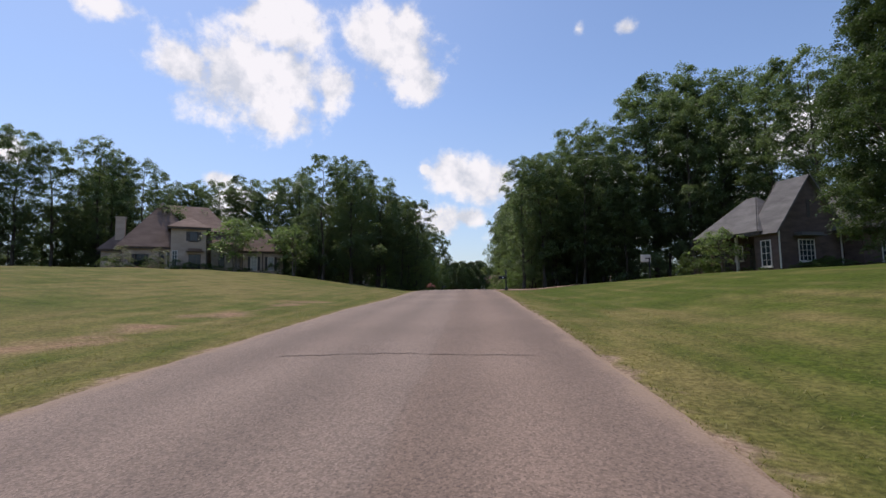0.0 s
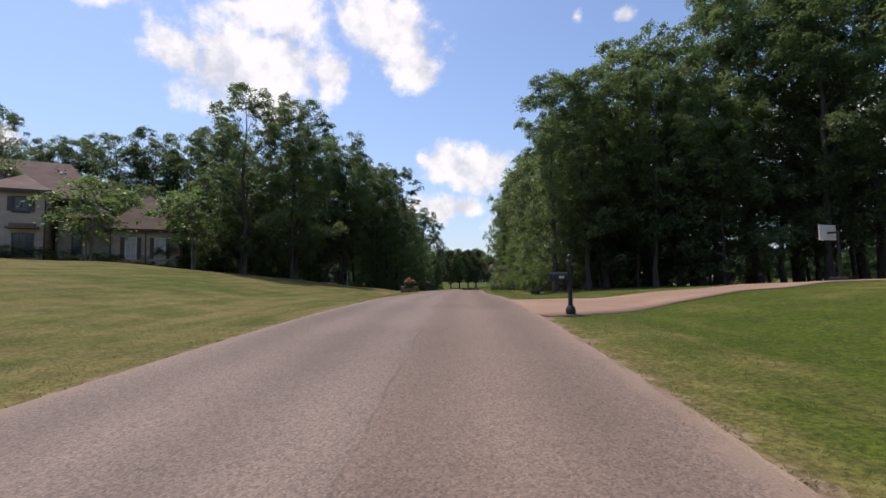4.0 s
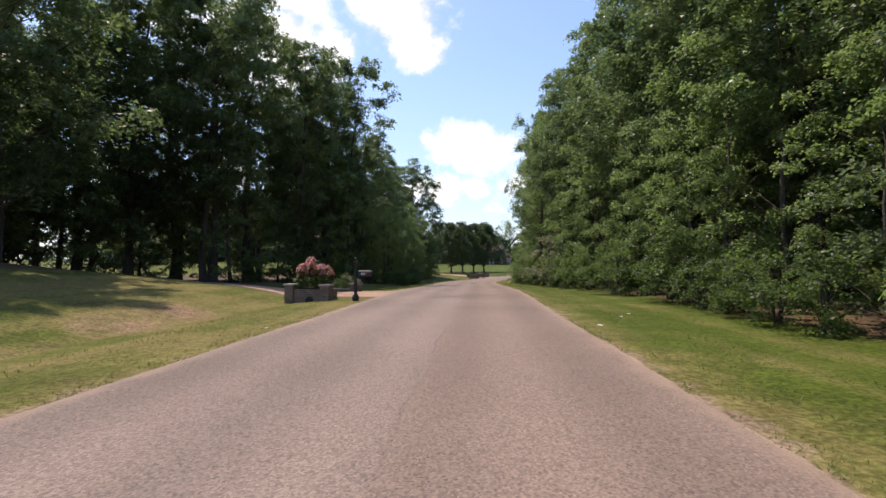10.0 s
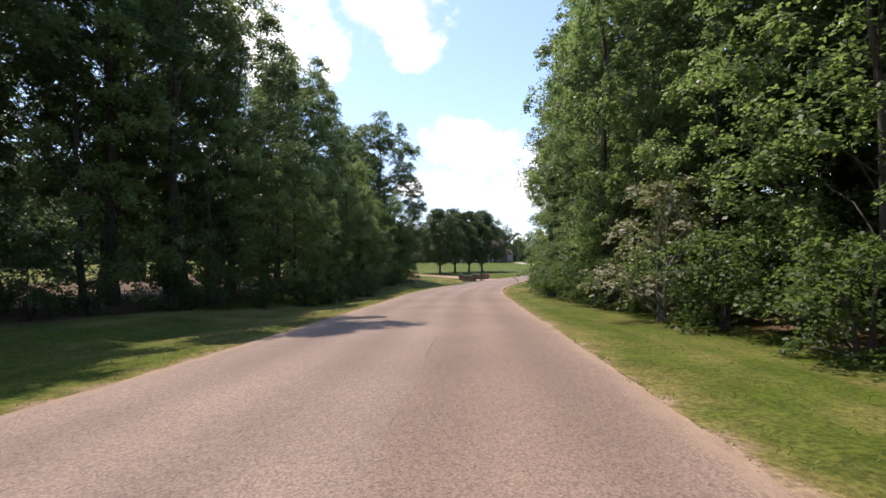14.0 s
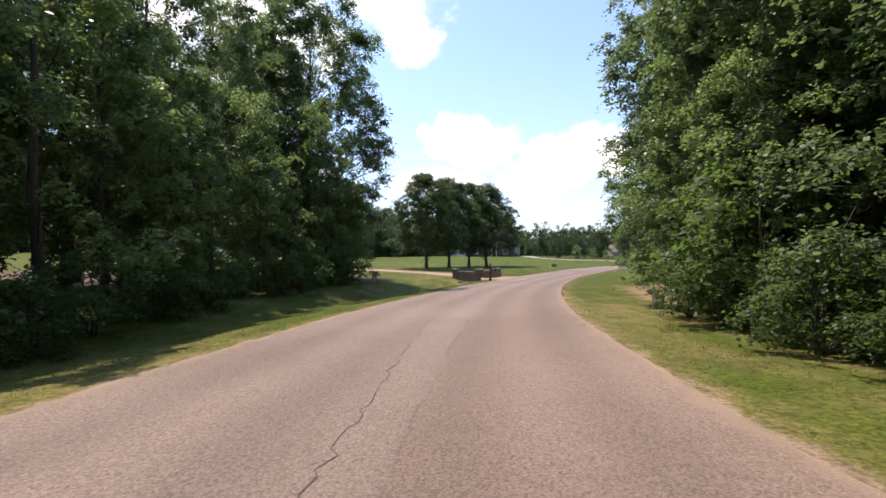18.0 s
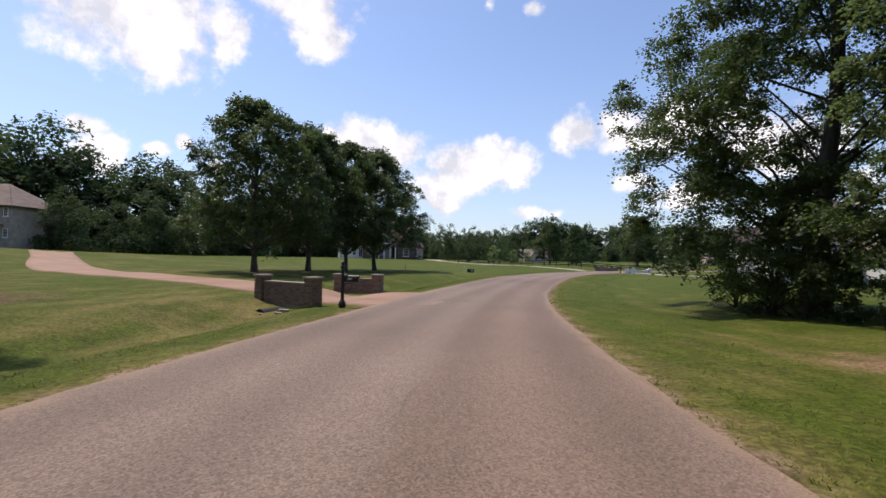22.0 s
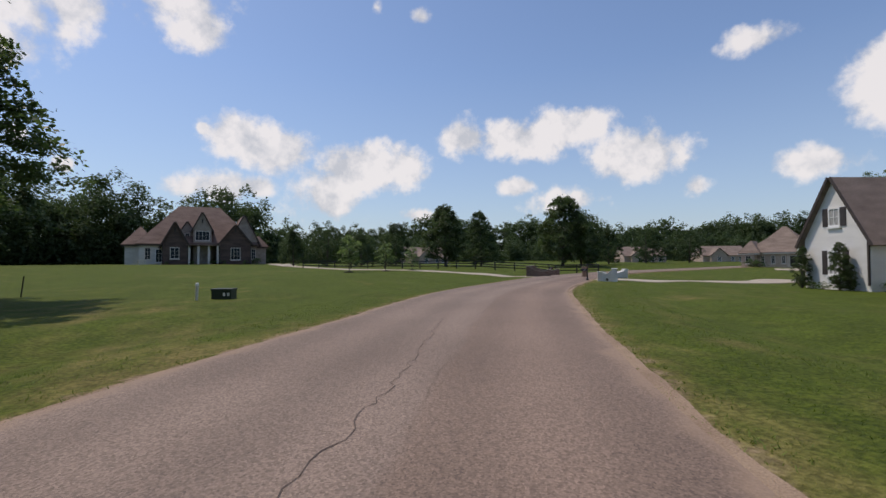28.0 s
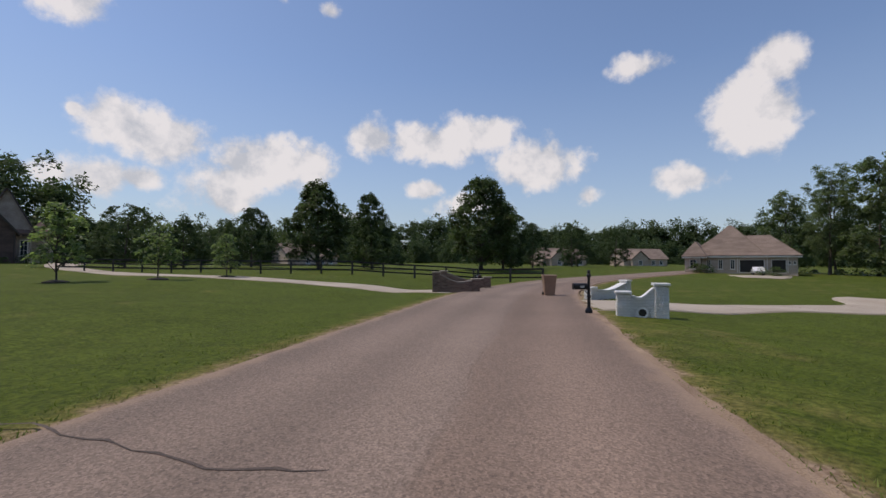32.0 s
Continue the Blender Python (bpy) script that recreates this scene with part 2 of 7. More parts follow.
BARK = material("bark", (0.035, 0.028, 0.022), (0.13, 0.108, 0.085), 0.95, 2.0, 26.0, 0.9, stretch=(3, 3, 0.5))
BARK_PALE = material("bark_pale", (0.09, 0.08, 0.065), (0.24, 0.21, 0.17), 0.95, 2.0, 26.0, 0.8, stretch=(3, 3, 0.5))
IRON = material("black_cast_metal", (0.006, 0.006, 0.007), (0.022, 0.022, 0.024), 0.42, 6.0, 80.0, 0.15)
SAND = material("sandy_gravel", (0.19, 0.125, 0.08), (0.40, 0.29, 0.195), 0.95, 1.2, 55.0, 0.8)
CRACK = material("crack_filler", (0.055, 0.043, 0.036), (0.135, 0.103, 0.086), 0.95, 2.0, 60.0, 0.5)


# ---- helpers ----
def mesh_object(name, verts, faces, mat, parent=None, smooth=False):
    me = bpy.data.meshes.new(name)
    me.from_pydata([tuple(v) for v in verts], [], [tuple(f) for f in faces])
    me.materials.append(mat)
    if smooth:
        me.polygons.foreach_set("use_smooth", [True] * len(me.polygons))
    me.update()
    ob = new(name, me)
    if parent is not None:
        ob.parent = parent
    return ob


def part(name, bm, mat, parent=None, label=""):
    me = bpy.data.meshes.new(name)
    bmesh.ops.recalc_face_normals(bm, faces=bm.faces)
    bm.to_mesh(me)
    bm.free()
    me.materials.append(mat)
    ob = new(name, me)
    if parent is not None:
        ob.parent = parent
    return tagged(ob, label)


def box(bm, x0, y0, z0, x1, y1, z1, bevel=0.0):
    vs = [bm.verts.new((x, y, z)) for z in (z0, z1) for y in (y0, y1) for x in (x0, x1)]
    fs = [bm.faces.new([vs[i] for i in f]) for f in ((0, 2, 3, 1), (4, 5, 7, 6), (0, 1, 5, 4), (2, 6, 7, 3), (0, 4, 6, 2), (1, 3, 7, 5))]
    if bevel:
        edges = {e for f in fs for e in f.edges}
        bmesh.ops.bevel(bm, geom=list(edges), offset=bevel, segments=2, affect="EDGES", profile=0.6)
    return bm


def boxes(*rows, bevel=0.0):
    bm = bmesh.new()
    for r in rows:
        box(bm, *r, bevel=bevel)
    return bm


def lathe(profile, steps=12, cx=0.0, cy=0.0):
    """A turned body from (radius, height) pairs."""
    bm = bmesh.new()
    rings = []
    for r, z in profile:
        rings.append([bm.verts.new((cx + r * math.cos(2 * math.pi * k / steps), cy + r * math.sin(2 * math.pi * k / steps), z)) for k in range(steps)])
    for a, b in zip(rings, rings[1:]):
        for k in range(steps):
            bm.faces.new((a[k], a[(k + 1) % steps], b[(k + 1) % steps], b[k]))
    bm.faces.new(rings[0][::-1])
    bm.faces.new(rings[-1])
    return bm


def prism(bm, outline, x0, x1):
    """An outline in y, z pushed through from x0 to x1."""
    a = [bm.verts.new((x0, y, z)) for y, z in outline]
    b = [bm.verts.new((x1, y, z)) for y, z in outline]
    bm.faces.new(a[::-1]), bm.faces.new(b)
    for k in range(len(a)):
        j = (k + 1) % len(a)
        bm.faces.new((a[k], a[j], b[j], b[k]))
    return bm


# ---- the road's line and the lie of the land ----
KNOTS = [(-2.6, -40.0, -0.9), (-1.6, -12.0, -0.3), (-1.08, 0.04, 0.06), (-0.30, 12.05, 0.53), (0.33, 23.98, 0.84), (0.82, 36.0, 1.14), (1.35, 47.98, 1.14), (1.92, 59.97, 0.88), (2.76, 71.97, 0.74), (3.78, 83.9, 0.48), (4.62, 95.85, 0.0), (5.28, 107.82, -0.49)]
KNOTS += [(6.18, 119.88, -0.92), (8.09, 131.81, -1.27), (11.16, 143.52, -1.54), (15.43, 154.84, -1.74), (20.80, 165.68, -1.78), (26.78, 176.15, -1.74), (33.69, 186.08, -1.74)]
KNOTS += [(37.95, 191.2, -1.78), (42.4, 195.5, -1.82), (47.3, 199.9, -1.85), (53.1, 204.9, -1.88), (60.0, 209.6, -1.9), (72.0, 215.5, -1.9), (90.0, 221.0, -1.9), (130.0, 230.0, -1.7), (190.0, 244.0, -1.5)]


def curve_line(knots, step=1.0):
    """A smooth line through the knots, cut into even steps."""
    k = np.array(knots, float)
    ext = np.vstack([2 * k[0] - k[1], k, 2 * k[-1] - k[-2]])
    out = []
    for i in range(1, len(ext) - 2):
        p0, p1, p2, p3 = ext[i - 1:i + 3]
        for u in np.linspace(0, 1, 24, endpoint=False):
            out.append(0.5 * (2 * p1 + (p2 - p0) * u + (2 * p0 - 5 * p1 + 4 * p2 - p3) * u * u + (3 * p1 - p0 - 3 * p2 + p3) * u ** 3))
    out = np.array(out + [k[-1]])
    s = np.r_[0, np.cumsum(np.linalg.norm(np.diff(out[:, :2], axis=0), axis=1))]
    even = np.arange(0, s[-1], step)
    return np.stack([np.interp(even, s, out[:, c]) for c in range(3)], 1)


LINE = curve_line(KNOTS)
S0 = float(np.argmin(np.abs(LINE[:, 1] - 0.04)))     # the walk's start along the line
LINE_S = np.arange(len(LINE)) - S0
TANG = np.gradient(LINE[:, :2], axis=0)
TANG /= np.linalg.norm(TANG, axis=1)[:, None]
HALF = 3.06


def along(x, y):
    """Metres along the road, metres to its right, and the road's height there."""
    x, y = np.atleast_1d(np.asarray(x, float)), np.atleast_1d(np.asarray(y, float))
    s, d, z = np.empty_like(x), np.empty_like(x), np.empty_like(x)
    for a in range(0, len(x), 4000):
        q = np.stack([x[a:a + 4000], y[a:a + 4000]], 1)
        i = ((q[:, None] - LINE[None, :, :2]) ** 2).sum(-1).argmin(1)
        v = q - LINE[i, :2]
        u = (v * TANG[i]).sum(1)
        s[a:a + 4000] = LINE_S[i] + np.clip(u, -3, 3)
        d[a:a + 4000] = v[:, 0] * TANG[i, 1] - v[:, 1] * TANG[i, 0]
        z[a:a + 4000] = np.interp(LINE_S[i] + np.clip(u, -0.6, 0.6), LINE_S, LINE[:, 2])
    return s, d, z


def spot(s, d):
    """The place s metres along the road and d metres to the right of its middle."""
    x, y = np.interp(s, LINE_S, LINE[:, 0]), np.interp(s, LINE_S, LINE[:, 1])
    tx, ty = np.interp(s, LINE_S, TANG[:, 0]), np.interp(s, LINE_S, TANG[:, 1])
    return x + d * ty, y - d * tx


def smooth(v):
    v = np.clip(v, 0, 1)
    return v * v * (3 - 2 * v)


def wave(x, y, size, seed):
    """Smooth noise from a few sines, about -1 to 1."""
    r = np.random.RandomState(seed)
    out = 0
    for k in range(5):
        a, f, p = r.uniform(0, 6.28), r.uniform(0.6, 1.8) / size * 6.28, r.uniform(0, 6.28)
        out = out + np.sin((x * math.cos(a) + y * math.sin(a)) * f + p)
    return out / 2.6


def land(x, y):
    """Height of the ground."""
    x, y = np.atleast_1d(np.asarray(x, float)), np.atleast_1d(np.asarray(y, float))
    s, d, z = along(x, y)
    left, right = np.clip(-d - HALF, 0, None), np.clip(d - HALF, 0, None)
    rise_l = np.interp(s, [-30, 0, 35, 60, 76, 86, 120, 150, 170, 184, 196, 206, 230], [2.2, 2.2, 2.4, 3.0, 1.8, 0.5, 0.5, 0.5, 0.5, 0.1, 0.05, 0.4, 0.6])
    span_l = np.interp(s, [0, 40, 62, 80, 150, 200], [34, 30, 26, 18, 16, 16])
    rise_r = np.interp(s, [-30, 0, 30, 44, 52, 75, 130, 150, 200], [2.2, 2.0, 1.3, 0.7, 0.5, 0.3, 0.4, 0.2, -0.3])
    span_r = np.interp(s, [0, 40, 70], [19, 17, 14])
    z = z + rise_l * smooth(left / span_l) + rise_r * smooth(right / span_r)
    far = np.interp(s, [120, 160, 210, 260], [0.0, 2.6, 0.9, 0.6])
    z = z + far * smooth((left - 18) / 60)
    # shallow ditches beside the road
    ditch = np.interp(s, [-20, 60, 70, 78, 84, 95, 125, 140, 152, 158, 166, 172, 190, 200], [0, 0.12, 0.34, 0.3, 0.1, 0.15, 0.3, 0.45, 0.5, 0.1, 0.5, 0.4, 0.12, 0.1])
    z = z - ditch * np.exp(-((left - 3.4) / 1.3) ** 2)
    ditch_r = np.interp(s, [0, 100, 150, 175, 195, 205], [0.1, 0.1, 0.1, 0.15, 0.35, 0.1])
    z = z - ditch_r * np.exp(-((right - 4.0) / 1.5) ** 2)
    out = np.clip(np.abs(d) - HALF, 0, 3) / 3
    return z + out * 0.035 * wave(x, y, 7.0, 3) - 0.03 * smooth((np.abs(d) - HALF) / 0.5)


def gz(x, y):
    return float(land(x, y)[0])


EDGE_S = [0, 17, 25, 42, 60, 72, 80, 86, 113, 127, 140, 152, 163, 182, 188, 194, 205]


def edge_l(s):
    return -HALF - np.interp(s, EDGE_S, [0.3, 0.45, 0.15, -0.1, -0.2, -0.3, 0.0, 0.4, 0.37, 0.45, 0.05, -0.1, 0.1, 0.0, -0.35, -0.37, -0.4])


def edge_r(s):
    return HALF + np.interp(s, EDGE_S, [-0.2, -0.2, 0.0, 0.2, 0.1, -0.05, -0.03, 0.0, 0.35, 0.2, 0.1, -0.15, -0.55, -0.35, -0.2, -0.1, -0.35])


# the ground: one sheet, fine near the road and coarse out to the horizon
def ground_sheet():
    def ticks(lo, hi, step, far):
        mid = list(np.arange(lo, hi + 0.01, step))
        out, gap = [], step
        p = hi
        while p < far:
            gap *= 1.35
            p += gap
            out.append(p)
        back = [lo - (q - hi) for q in out][::-1]
        return np.array(back + mid + out)
    xs, ys = ticks(-60.0, 110.0, 1.0, 3200), ticks(-8.0, 262.0, 1.0, 3200)
    gx, gy = np.meshgrid(xs, ys)
    x, y = gx.ravel(), gy.ravel()
    z = land(x, y)
    gone = np.hypot(x - 25, y - 125)
    z = z * np.clip(1 - (gone - 250) / 600, 0, 1) - 1.5 * np.clip((gone - 250) / 600, 0, 1)
    nx, ny = len(xs), len(ys)
    i = (np.arange(ny - 1)[:, None] * nx + np.arange(nx - 1)[None]).ravel()
    quads = np.stack([i, i + 1, i + nx + 1, i + nx], 1)
    me = bpy.data.meshes.new("ground")
    me.vertices.add(len(x))
    me.vertices.foreach_set("co", np.stack([x, y, z], 1).ravel())
    me.loops.add(quads.size)
    me.loops.foreach_set("vertex_index", quads.ravel())
    me.polygons.add(len(quads))
    me.polygons.foreach_set("loop_start", np.arange(len(quads)) * 4)
    me.polygons.foreach_set("use_smooth", np.ones(len(quads), bool))
    me.update(calc_edges=True)
    # how dry, how littered and how bare the turf is, region by region
    s, d, _ = along(x, y)
    left, right = np.clip(-d - HALF, 0, None), np.clip(d - HALF, 0, None)
    dry = np.where(d < 0, np.interp(s, [-20, 60, 85, 130, 150, 185, 200], [0.60, 0.60, 0.5, 0.4, 0.35, 0.28, 0.05]), np.interp(s, [-20, 10, 30, 60, 100, 128, 150, 165, 185, 200], [0.42, 0.40, 0.25, 0.18, 0.25, 0.4, 0.3, 0.06, 0.10, 0.12]))
    litter = np.where(d < 0, np.interp(s, [58, 66, 92, 100, 148, 156], [0, 1, 1, 1, 1, 0]) * smooth((left - np.interp(s, [60, 75, 86, 100, 150], [16, 11, 8, 6.0, 6.5])) / 2.0) * smooth((46 - left) / 10), np.interp(s, [54, 60, 134, 140], [0, 1, 1, 0]) * smooth((right - np.interp(s, [58, 64, 80, 130], [4.5, 4.0, 4.0, 4.5])) / 1.6) * smooth((44 - right) / 10))
    dry = dry + np.where(d > 0, np.interp(s, [60, 100, 150, 170], [0.22, 0.1, 0.2, 0.1]) * np.exp(-right / 2.5), 0.0)
    bare = 0.9 * np.exp(-((left - 3.6) / 1.0) ** 2) * np.interp(s, [140, 150, 168, 172, 184, 190], [0.2, 0.4, 0.3, 0.35, 0.3, 0])
    bare = bare + np.exp(-((right - 5.4) / 2.3) ** 2) * np.interp(s, [122, 130, 138, 147, 153], [0, 0.6, 1.25, 1.0, 0])
    bare = bare + 0.55 * np.exp(-((left - 4.0) / 1.6) ** 2) * np.interp(s, [2, 8, 22, 30, 58, 66, 74, 78], [0.2, 1, 0.9, 0.1, 0.1, 0.8, 0.9, 0])
    att = me.color_attributes.new("turf", "FLOAT_COLOR", "POINT")
    att.data.foreach_set("color", np.stack([dry, np.clip(litter, 0, 1), np.clip(bare, 0, 1), np.abs(d)], 1).ravel())
    rim = me.attributes.new("rim", "FLOAT", "POINT")
    rim.data.foreach_set("value", np.where(d < 0, edge_l(s) - d, d - edge_r(s)))
    ob = new("ground", me)
    me.materials.append(turf_material())
    return tagged(ob, "rolling mown lawns with dry patches and leaf litter under the woods", "ground", kind="structure")


def turf_material():
    m = bpy.data.materials.new("turf")
    m.use_nodes = True
    t = m.node_tree
    b = t.nodes["Principled BSDF"]
    b.inputs["Roughness"].default_value = 0.9
    b.inputs["Specular IOR Level"].default_value = 0.15
    tc = t.nodes.new("ShaderNodeTexCoord")

    def noise_at(scale, detail=5.0, stretch=None):
        n = t.nodes.new("ShaderNodeTexNoise")
        n.inputs["Scale"].default_value, n.inputs["Detail"].default_value = scale, detail
        if stretch:
            mp = t.nodes.new("ShaderNodeMapping")
            mp.inputs["Scale"].default_value = stretch
            t.links.new(tc.outputs["Object"], mp.inputs["Vector"])
            t.links.new(mp.outputs[0], n.inputs["Vector"])
        else:
            t.links.new(tc.outputs["Object"], n.inputs["Vector"])
        return n.outputs["Fac"]

    def calc(op, a, c):
        n = t.nodes.new("ShaderNodeMath")
        n.operation = op
        for k, v in enumerate((a, c)):
            if isinstance(v, (int, float)):
                n.inputs[k].default_value = v
            else:
                t.links.new(v, n.inputs[k])
        return n.outputs[0]

    def step(v, lo, hi):
        n = t.nodes.new("ShaderNodeMapRange")
        n.interpolation_type = "SMOOTHSTEP"
        n.inputs["From Min"].default_value, n.inputs["From Max"].default_value = lo, hi
        t.links.new(v, n.inputs["Value"])
        return n.outputs[0]

    def blend(f, a, c):
        n = t.nodes.new("ShaderNodeMix")
        n.data_type = "RGBA"
        t.links.new(f, n.inputs["Factor"])
        for key, v in (("A", a), ("B", c)):
            if isinstance(v, tuple):
                n.inputs[key].default_value = (*v, 1)
            else:
                t.links.new(v, n.inputs[key])
        return n.outputs["Result"]

    at = t.nodes.new("ShaderNodeAttribute")
    at.attribute_name = "turf"
    sp = t.nodes.new("ShaderNodeSeparateColor")
    t.links.new(at.outputs["Color"], sp.inputs[0])
    big, mid, blade = noise_at(0.09), noise_at(0.55, 6.0), noise_at(16.0, 8.0)
    speck = noise_at(70.0, 4.0)
    mow = noise_at(0.5, 4.0, (3.2, 0.25, 1.0))
    green = blend(step(blade, 0.3, 0.7), (0.040, 0.062, 0.006), (0.096, 0.126, 0.014))
    straw = blend(step(blade, 0.32, 0.68), (0.128, 0.106, 0.033), (0.245, 0.202, 0.072))
    wob = noise_at(0.16, 3.0)
    swath = t.nodes.new("ShaderNodeMath")
    swath.operation = "SINE"
    t.links.new(calc("ADD", calc("MULTIPLY", at.outputs["Alpha"], 4.6), calc("MULTIPLY", wob, 7.0)), swath.inputs[0])
    stripe = calc("MULTIPLY", swath.outputs[0], calc("MULTIPLY", noise_at(0.05, 2.0), 0.16))
    dryness = calc("ADD", sp.outputs[0], calc("MULTIPLY", calc("ADD", calc("ADD", calc("SUBTRACT", big, 0.5), calc("SUBTRACT", mid, 0.5)), calc("MULTIPLY", calc("SUBTRACT", mow, 0.5), 0.65)), 1.25))
    dryness = calc("ADD", dryness, stripe)
    turf = blend(step(calc("ADD", dryness, calc("MULTIPLY", calc("SUBTRACT", speck, 0.5), 0.5)), 0.12, 0.95), green, straw)
    soil = blend(step(blade, 0.3, 0.7), (0.17, 0.10, 0.055), (0.36, 0.24, 0.15))
    turf = blend(step(calc("ADD", sp.outputs[2], calc("MULTIPLY", calc("SUBTRACT", mid, 0.5), 1.3)), 0.45, 0.85), turf, soil)
    leafy = blend(step(blade, 0.35, 0.65), (0.05, 0.032, 0.018), (0.19, 0.125, 0.07))
    turf = blend(step(calc("ADD", sp.outputs[1], calc("MULTIPLY", calc("SUBTRACT", mid, 0.5), 0.9)), 0.4, 0.8), turf, leafy)
    # sand and thin straw where the turf meets the asphalt
    rim = t.nodes.new("ShaderNodeAttribute")
    rim.attribute_name = "rim"
    rag = calc("SUBTRACT", rim.outputs["Fac"], calc("MULTIPLY", calc("SUBTRACT", noise_at(2.2, 7.0), 0.40), 1.1))
    n = t.nodes.new("ShaderNodeMath")
    n.operation = "SUBTRACT"
    n.inputs[0].default_value = 1.0
    t.links.new(step(rag, 0.0, 0.7), n.inputs[1])
    turf = blend(calc("MULTIPLY", n.outputs[0], 0.75), turf, straw)
    n = t.nodes.new("ShaderNodeMath")
    n.operation = "SUBTRACT"
    n.inputs[0].default_value = 1.0
    t.links.new(step(rag, -0.12, 0.22), n.inputs[1])
    turf = blend(n.outputs[0], turf, blend(step(blade, 0.3, 0.7), (0.20, 0.135, 0.09), (0.38, 0.275, 0.19)))
    tuft = t.nodes.new("ShaderNodeMapRange")
    tuft.inputs["From Min"].default_value, tuft.inputs["From Max"].default_value = 0.3, 0.7
    tuft.inputs["To Min"].default_value, tuft.inputs["To Max"].default_value = 0.68, 1.3
    t.links.new(calc("ADD", calc("MULTIPLY", noise_at(4.5, 6.0), 0.6), calc("MULTIPLY", noise_at(0.8, 4.0), 0.4)), tuft.inputs["Value"])
    vary = t.nodes.new("ShaderNodeMix")
    vary.data_type, vary.blend_type = "RGBA", "MULTIPLY"
    vary.inputs["Factor"].default_value = 1.0
    t.links.new(turf, vary.inputs["A"])
    t.links.new(tuft.outputs[0], vary.inputs["B"])
    t.links.new(vary.outputs["Result"], b.inputs["Base Color"])
    bp = t.nodes.new("ShaderNodeBump")
    bp.inputs["Strength"].default_value, bp.inputs["Distance"].default_value = 0.7, 0.05
    t.links.new(calc("ADD", blade, calc("MULTIPLY", speck, 0.5)), bp.inputs["Height"])
    t.links.new(bp.outputs[0], b.inputs["Normal"])
    return m


ground = ground_sheet()


def asphalt_material():
    """Worn chip-seal: reddish-grey stone chips, paler wheel tracks, darker patches."""
    m = material("chip_seal_asphalt", (0.132, 0.096, 0.073), (0.260, 0.195, 0.152), 0.9, 0.22, 75.0, 0.45, contrast=0.75)
    t = m.node_tree
    b = t.nodes["Principled BSDF"]
    base = b.inputs["Base Color"].links[0].from_socket
    uv = t.nodes.new("ShaderNodeUVMap")
    sep_uv = t.nodes.new("ShaderNodeSeparateXYZ")
    t.links.new(uv.outputs[0], sep_uv.inputs[0])
    wav = t.nodes.new("ShaderNodeMath")
    wav.operation = "COSINE"
    mul = t.nodes.new("ShaderNodeMath")
    mul.operation = "MULTIPLY"
    mul.inputs[1].default_value = 4.1
    t.links.new(sep_uv.outputs[0], mul.inputs[0])
    t.links.new(mul.outputs[0], wav.inputs[0])
    chips = t.nodes.new("ShaderNodeTexVoronoi")
    chips.inputs["Scale"].default_value = 58.0
    tc = t.nodes.new("ShaderNodeTexCoord")
    t.links.new(tc.outputs["Object"], chips.inputs["Vector"])
    tone = t.nodes.new("ShaderNodeMapRange")
    tone.inputs["From Min"].default_value, tone.inputs["From Max"].default_value = -1, 1
    tone.inputs["To Min"].default_value, tone.inputs["To Max"].default_value = 0.90, 1.10
    t.links.new(wav.outputs[0], tone.inputs["Value"])
    grey = t.nodes.new("ShaderNodeRGBToBW")
    t.links.new(chips.outputs["Color"], grey.inputs[0])
    chip = t.nodes.new("ShaderNodeMapRange")
    chip.inputs["To Min"].default_value, chip.inputs["To Max"].default_value = 0.58, 1.48
    t.links.new(grey.outputs[0], chip.inputs["Value"])
    both = t.nodes.new("ShaderNodeMath")
    both.operation = "MULTIPLY"
    t.links.new(tone.outputs[0], both.inputs[0])
    t.links.new(chip.outputs[0], both.inputs[1])
    mx = t.nodes.new("ShaderNodeMix")
    mx.data_type, mx.blend_type = "RGBA", "MULTIPLY"
    mx.inputs["Factor"].default_value = 1.0
    t.links.new(base, mx.inputs["A"])
    t.links.new(both.outputs[0], mx.inputs["B"])
    # the joint between the two laid lanes, and the redder, darker lane beside it
    wob = t.nodes.new("ShaderNodeTexNoise")
    wob.inputs["Scale"].default_value, wob.inputs["Detail"].default_value = 0.35, 7.0
    t.links.new(tc.outputs["Object"], wob.inputs["Vector"])
    off = t.nodes.new("ShaderNodeMath")
    off.operation = "MULTIPLY_ADD"
    off.inputs[1].default_value = 0.5
    t.links.new(wob.outputs["Fac"], off.inputs[0])
    t.links.new(sep_uv.outputs[0], off.inputs[2])
    lane = t.nodes.new("ShaderNodeMapRange")
    lane.inputs["From Min"].default_value, lane.inputs["From Max"].default_value = 0.62, 0.76
    t.links.new(off.outputs[0], lane.inputs["Value"])
    tint = t.nodes.new("ShaderNodeMix")
    tint.data_type = "RGBA"
    tint.inputs["A"].default_value, tint.inputs["B"].default_value = (1.03, 1.03, 1.04, 1), (1.0, 0.955, 0.93, 1)
    t.links.new(lane.outputs[0], tint.inputs["Factor"])
    dist = t.nodes.new("ShaderNodeMath")
    dist.operation = "COMPARE"
    dist.inputs[1].default_value, dist.inputs[2].default_value = 0.69, 0.014
    t.links.new(off.outputs[0], dist.inputs[0])
    broken = t.nodes.new("ShaderNodeMapRange")
    broken.inputs["From Min"].default_value, broken.inputs["From Max"].default_value = 0.44, 0.62
    broken.inputs["To Max"].default_value = 0.4
    t.links.new(wob.outputs["Fac"], broken.inputs["Value"])
    seam = t.nodes.new("ShaderNodeMath")
    seam.operation = "MULTIPLY"
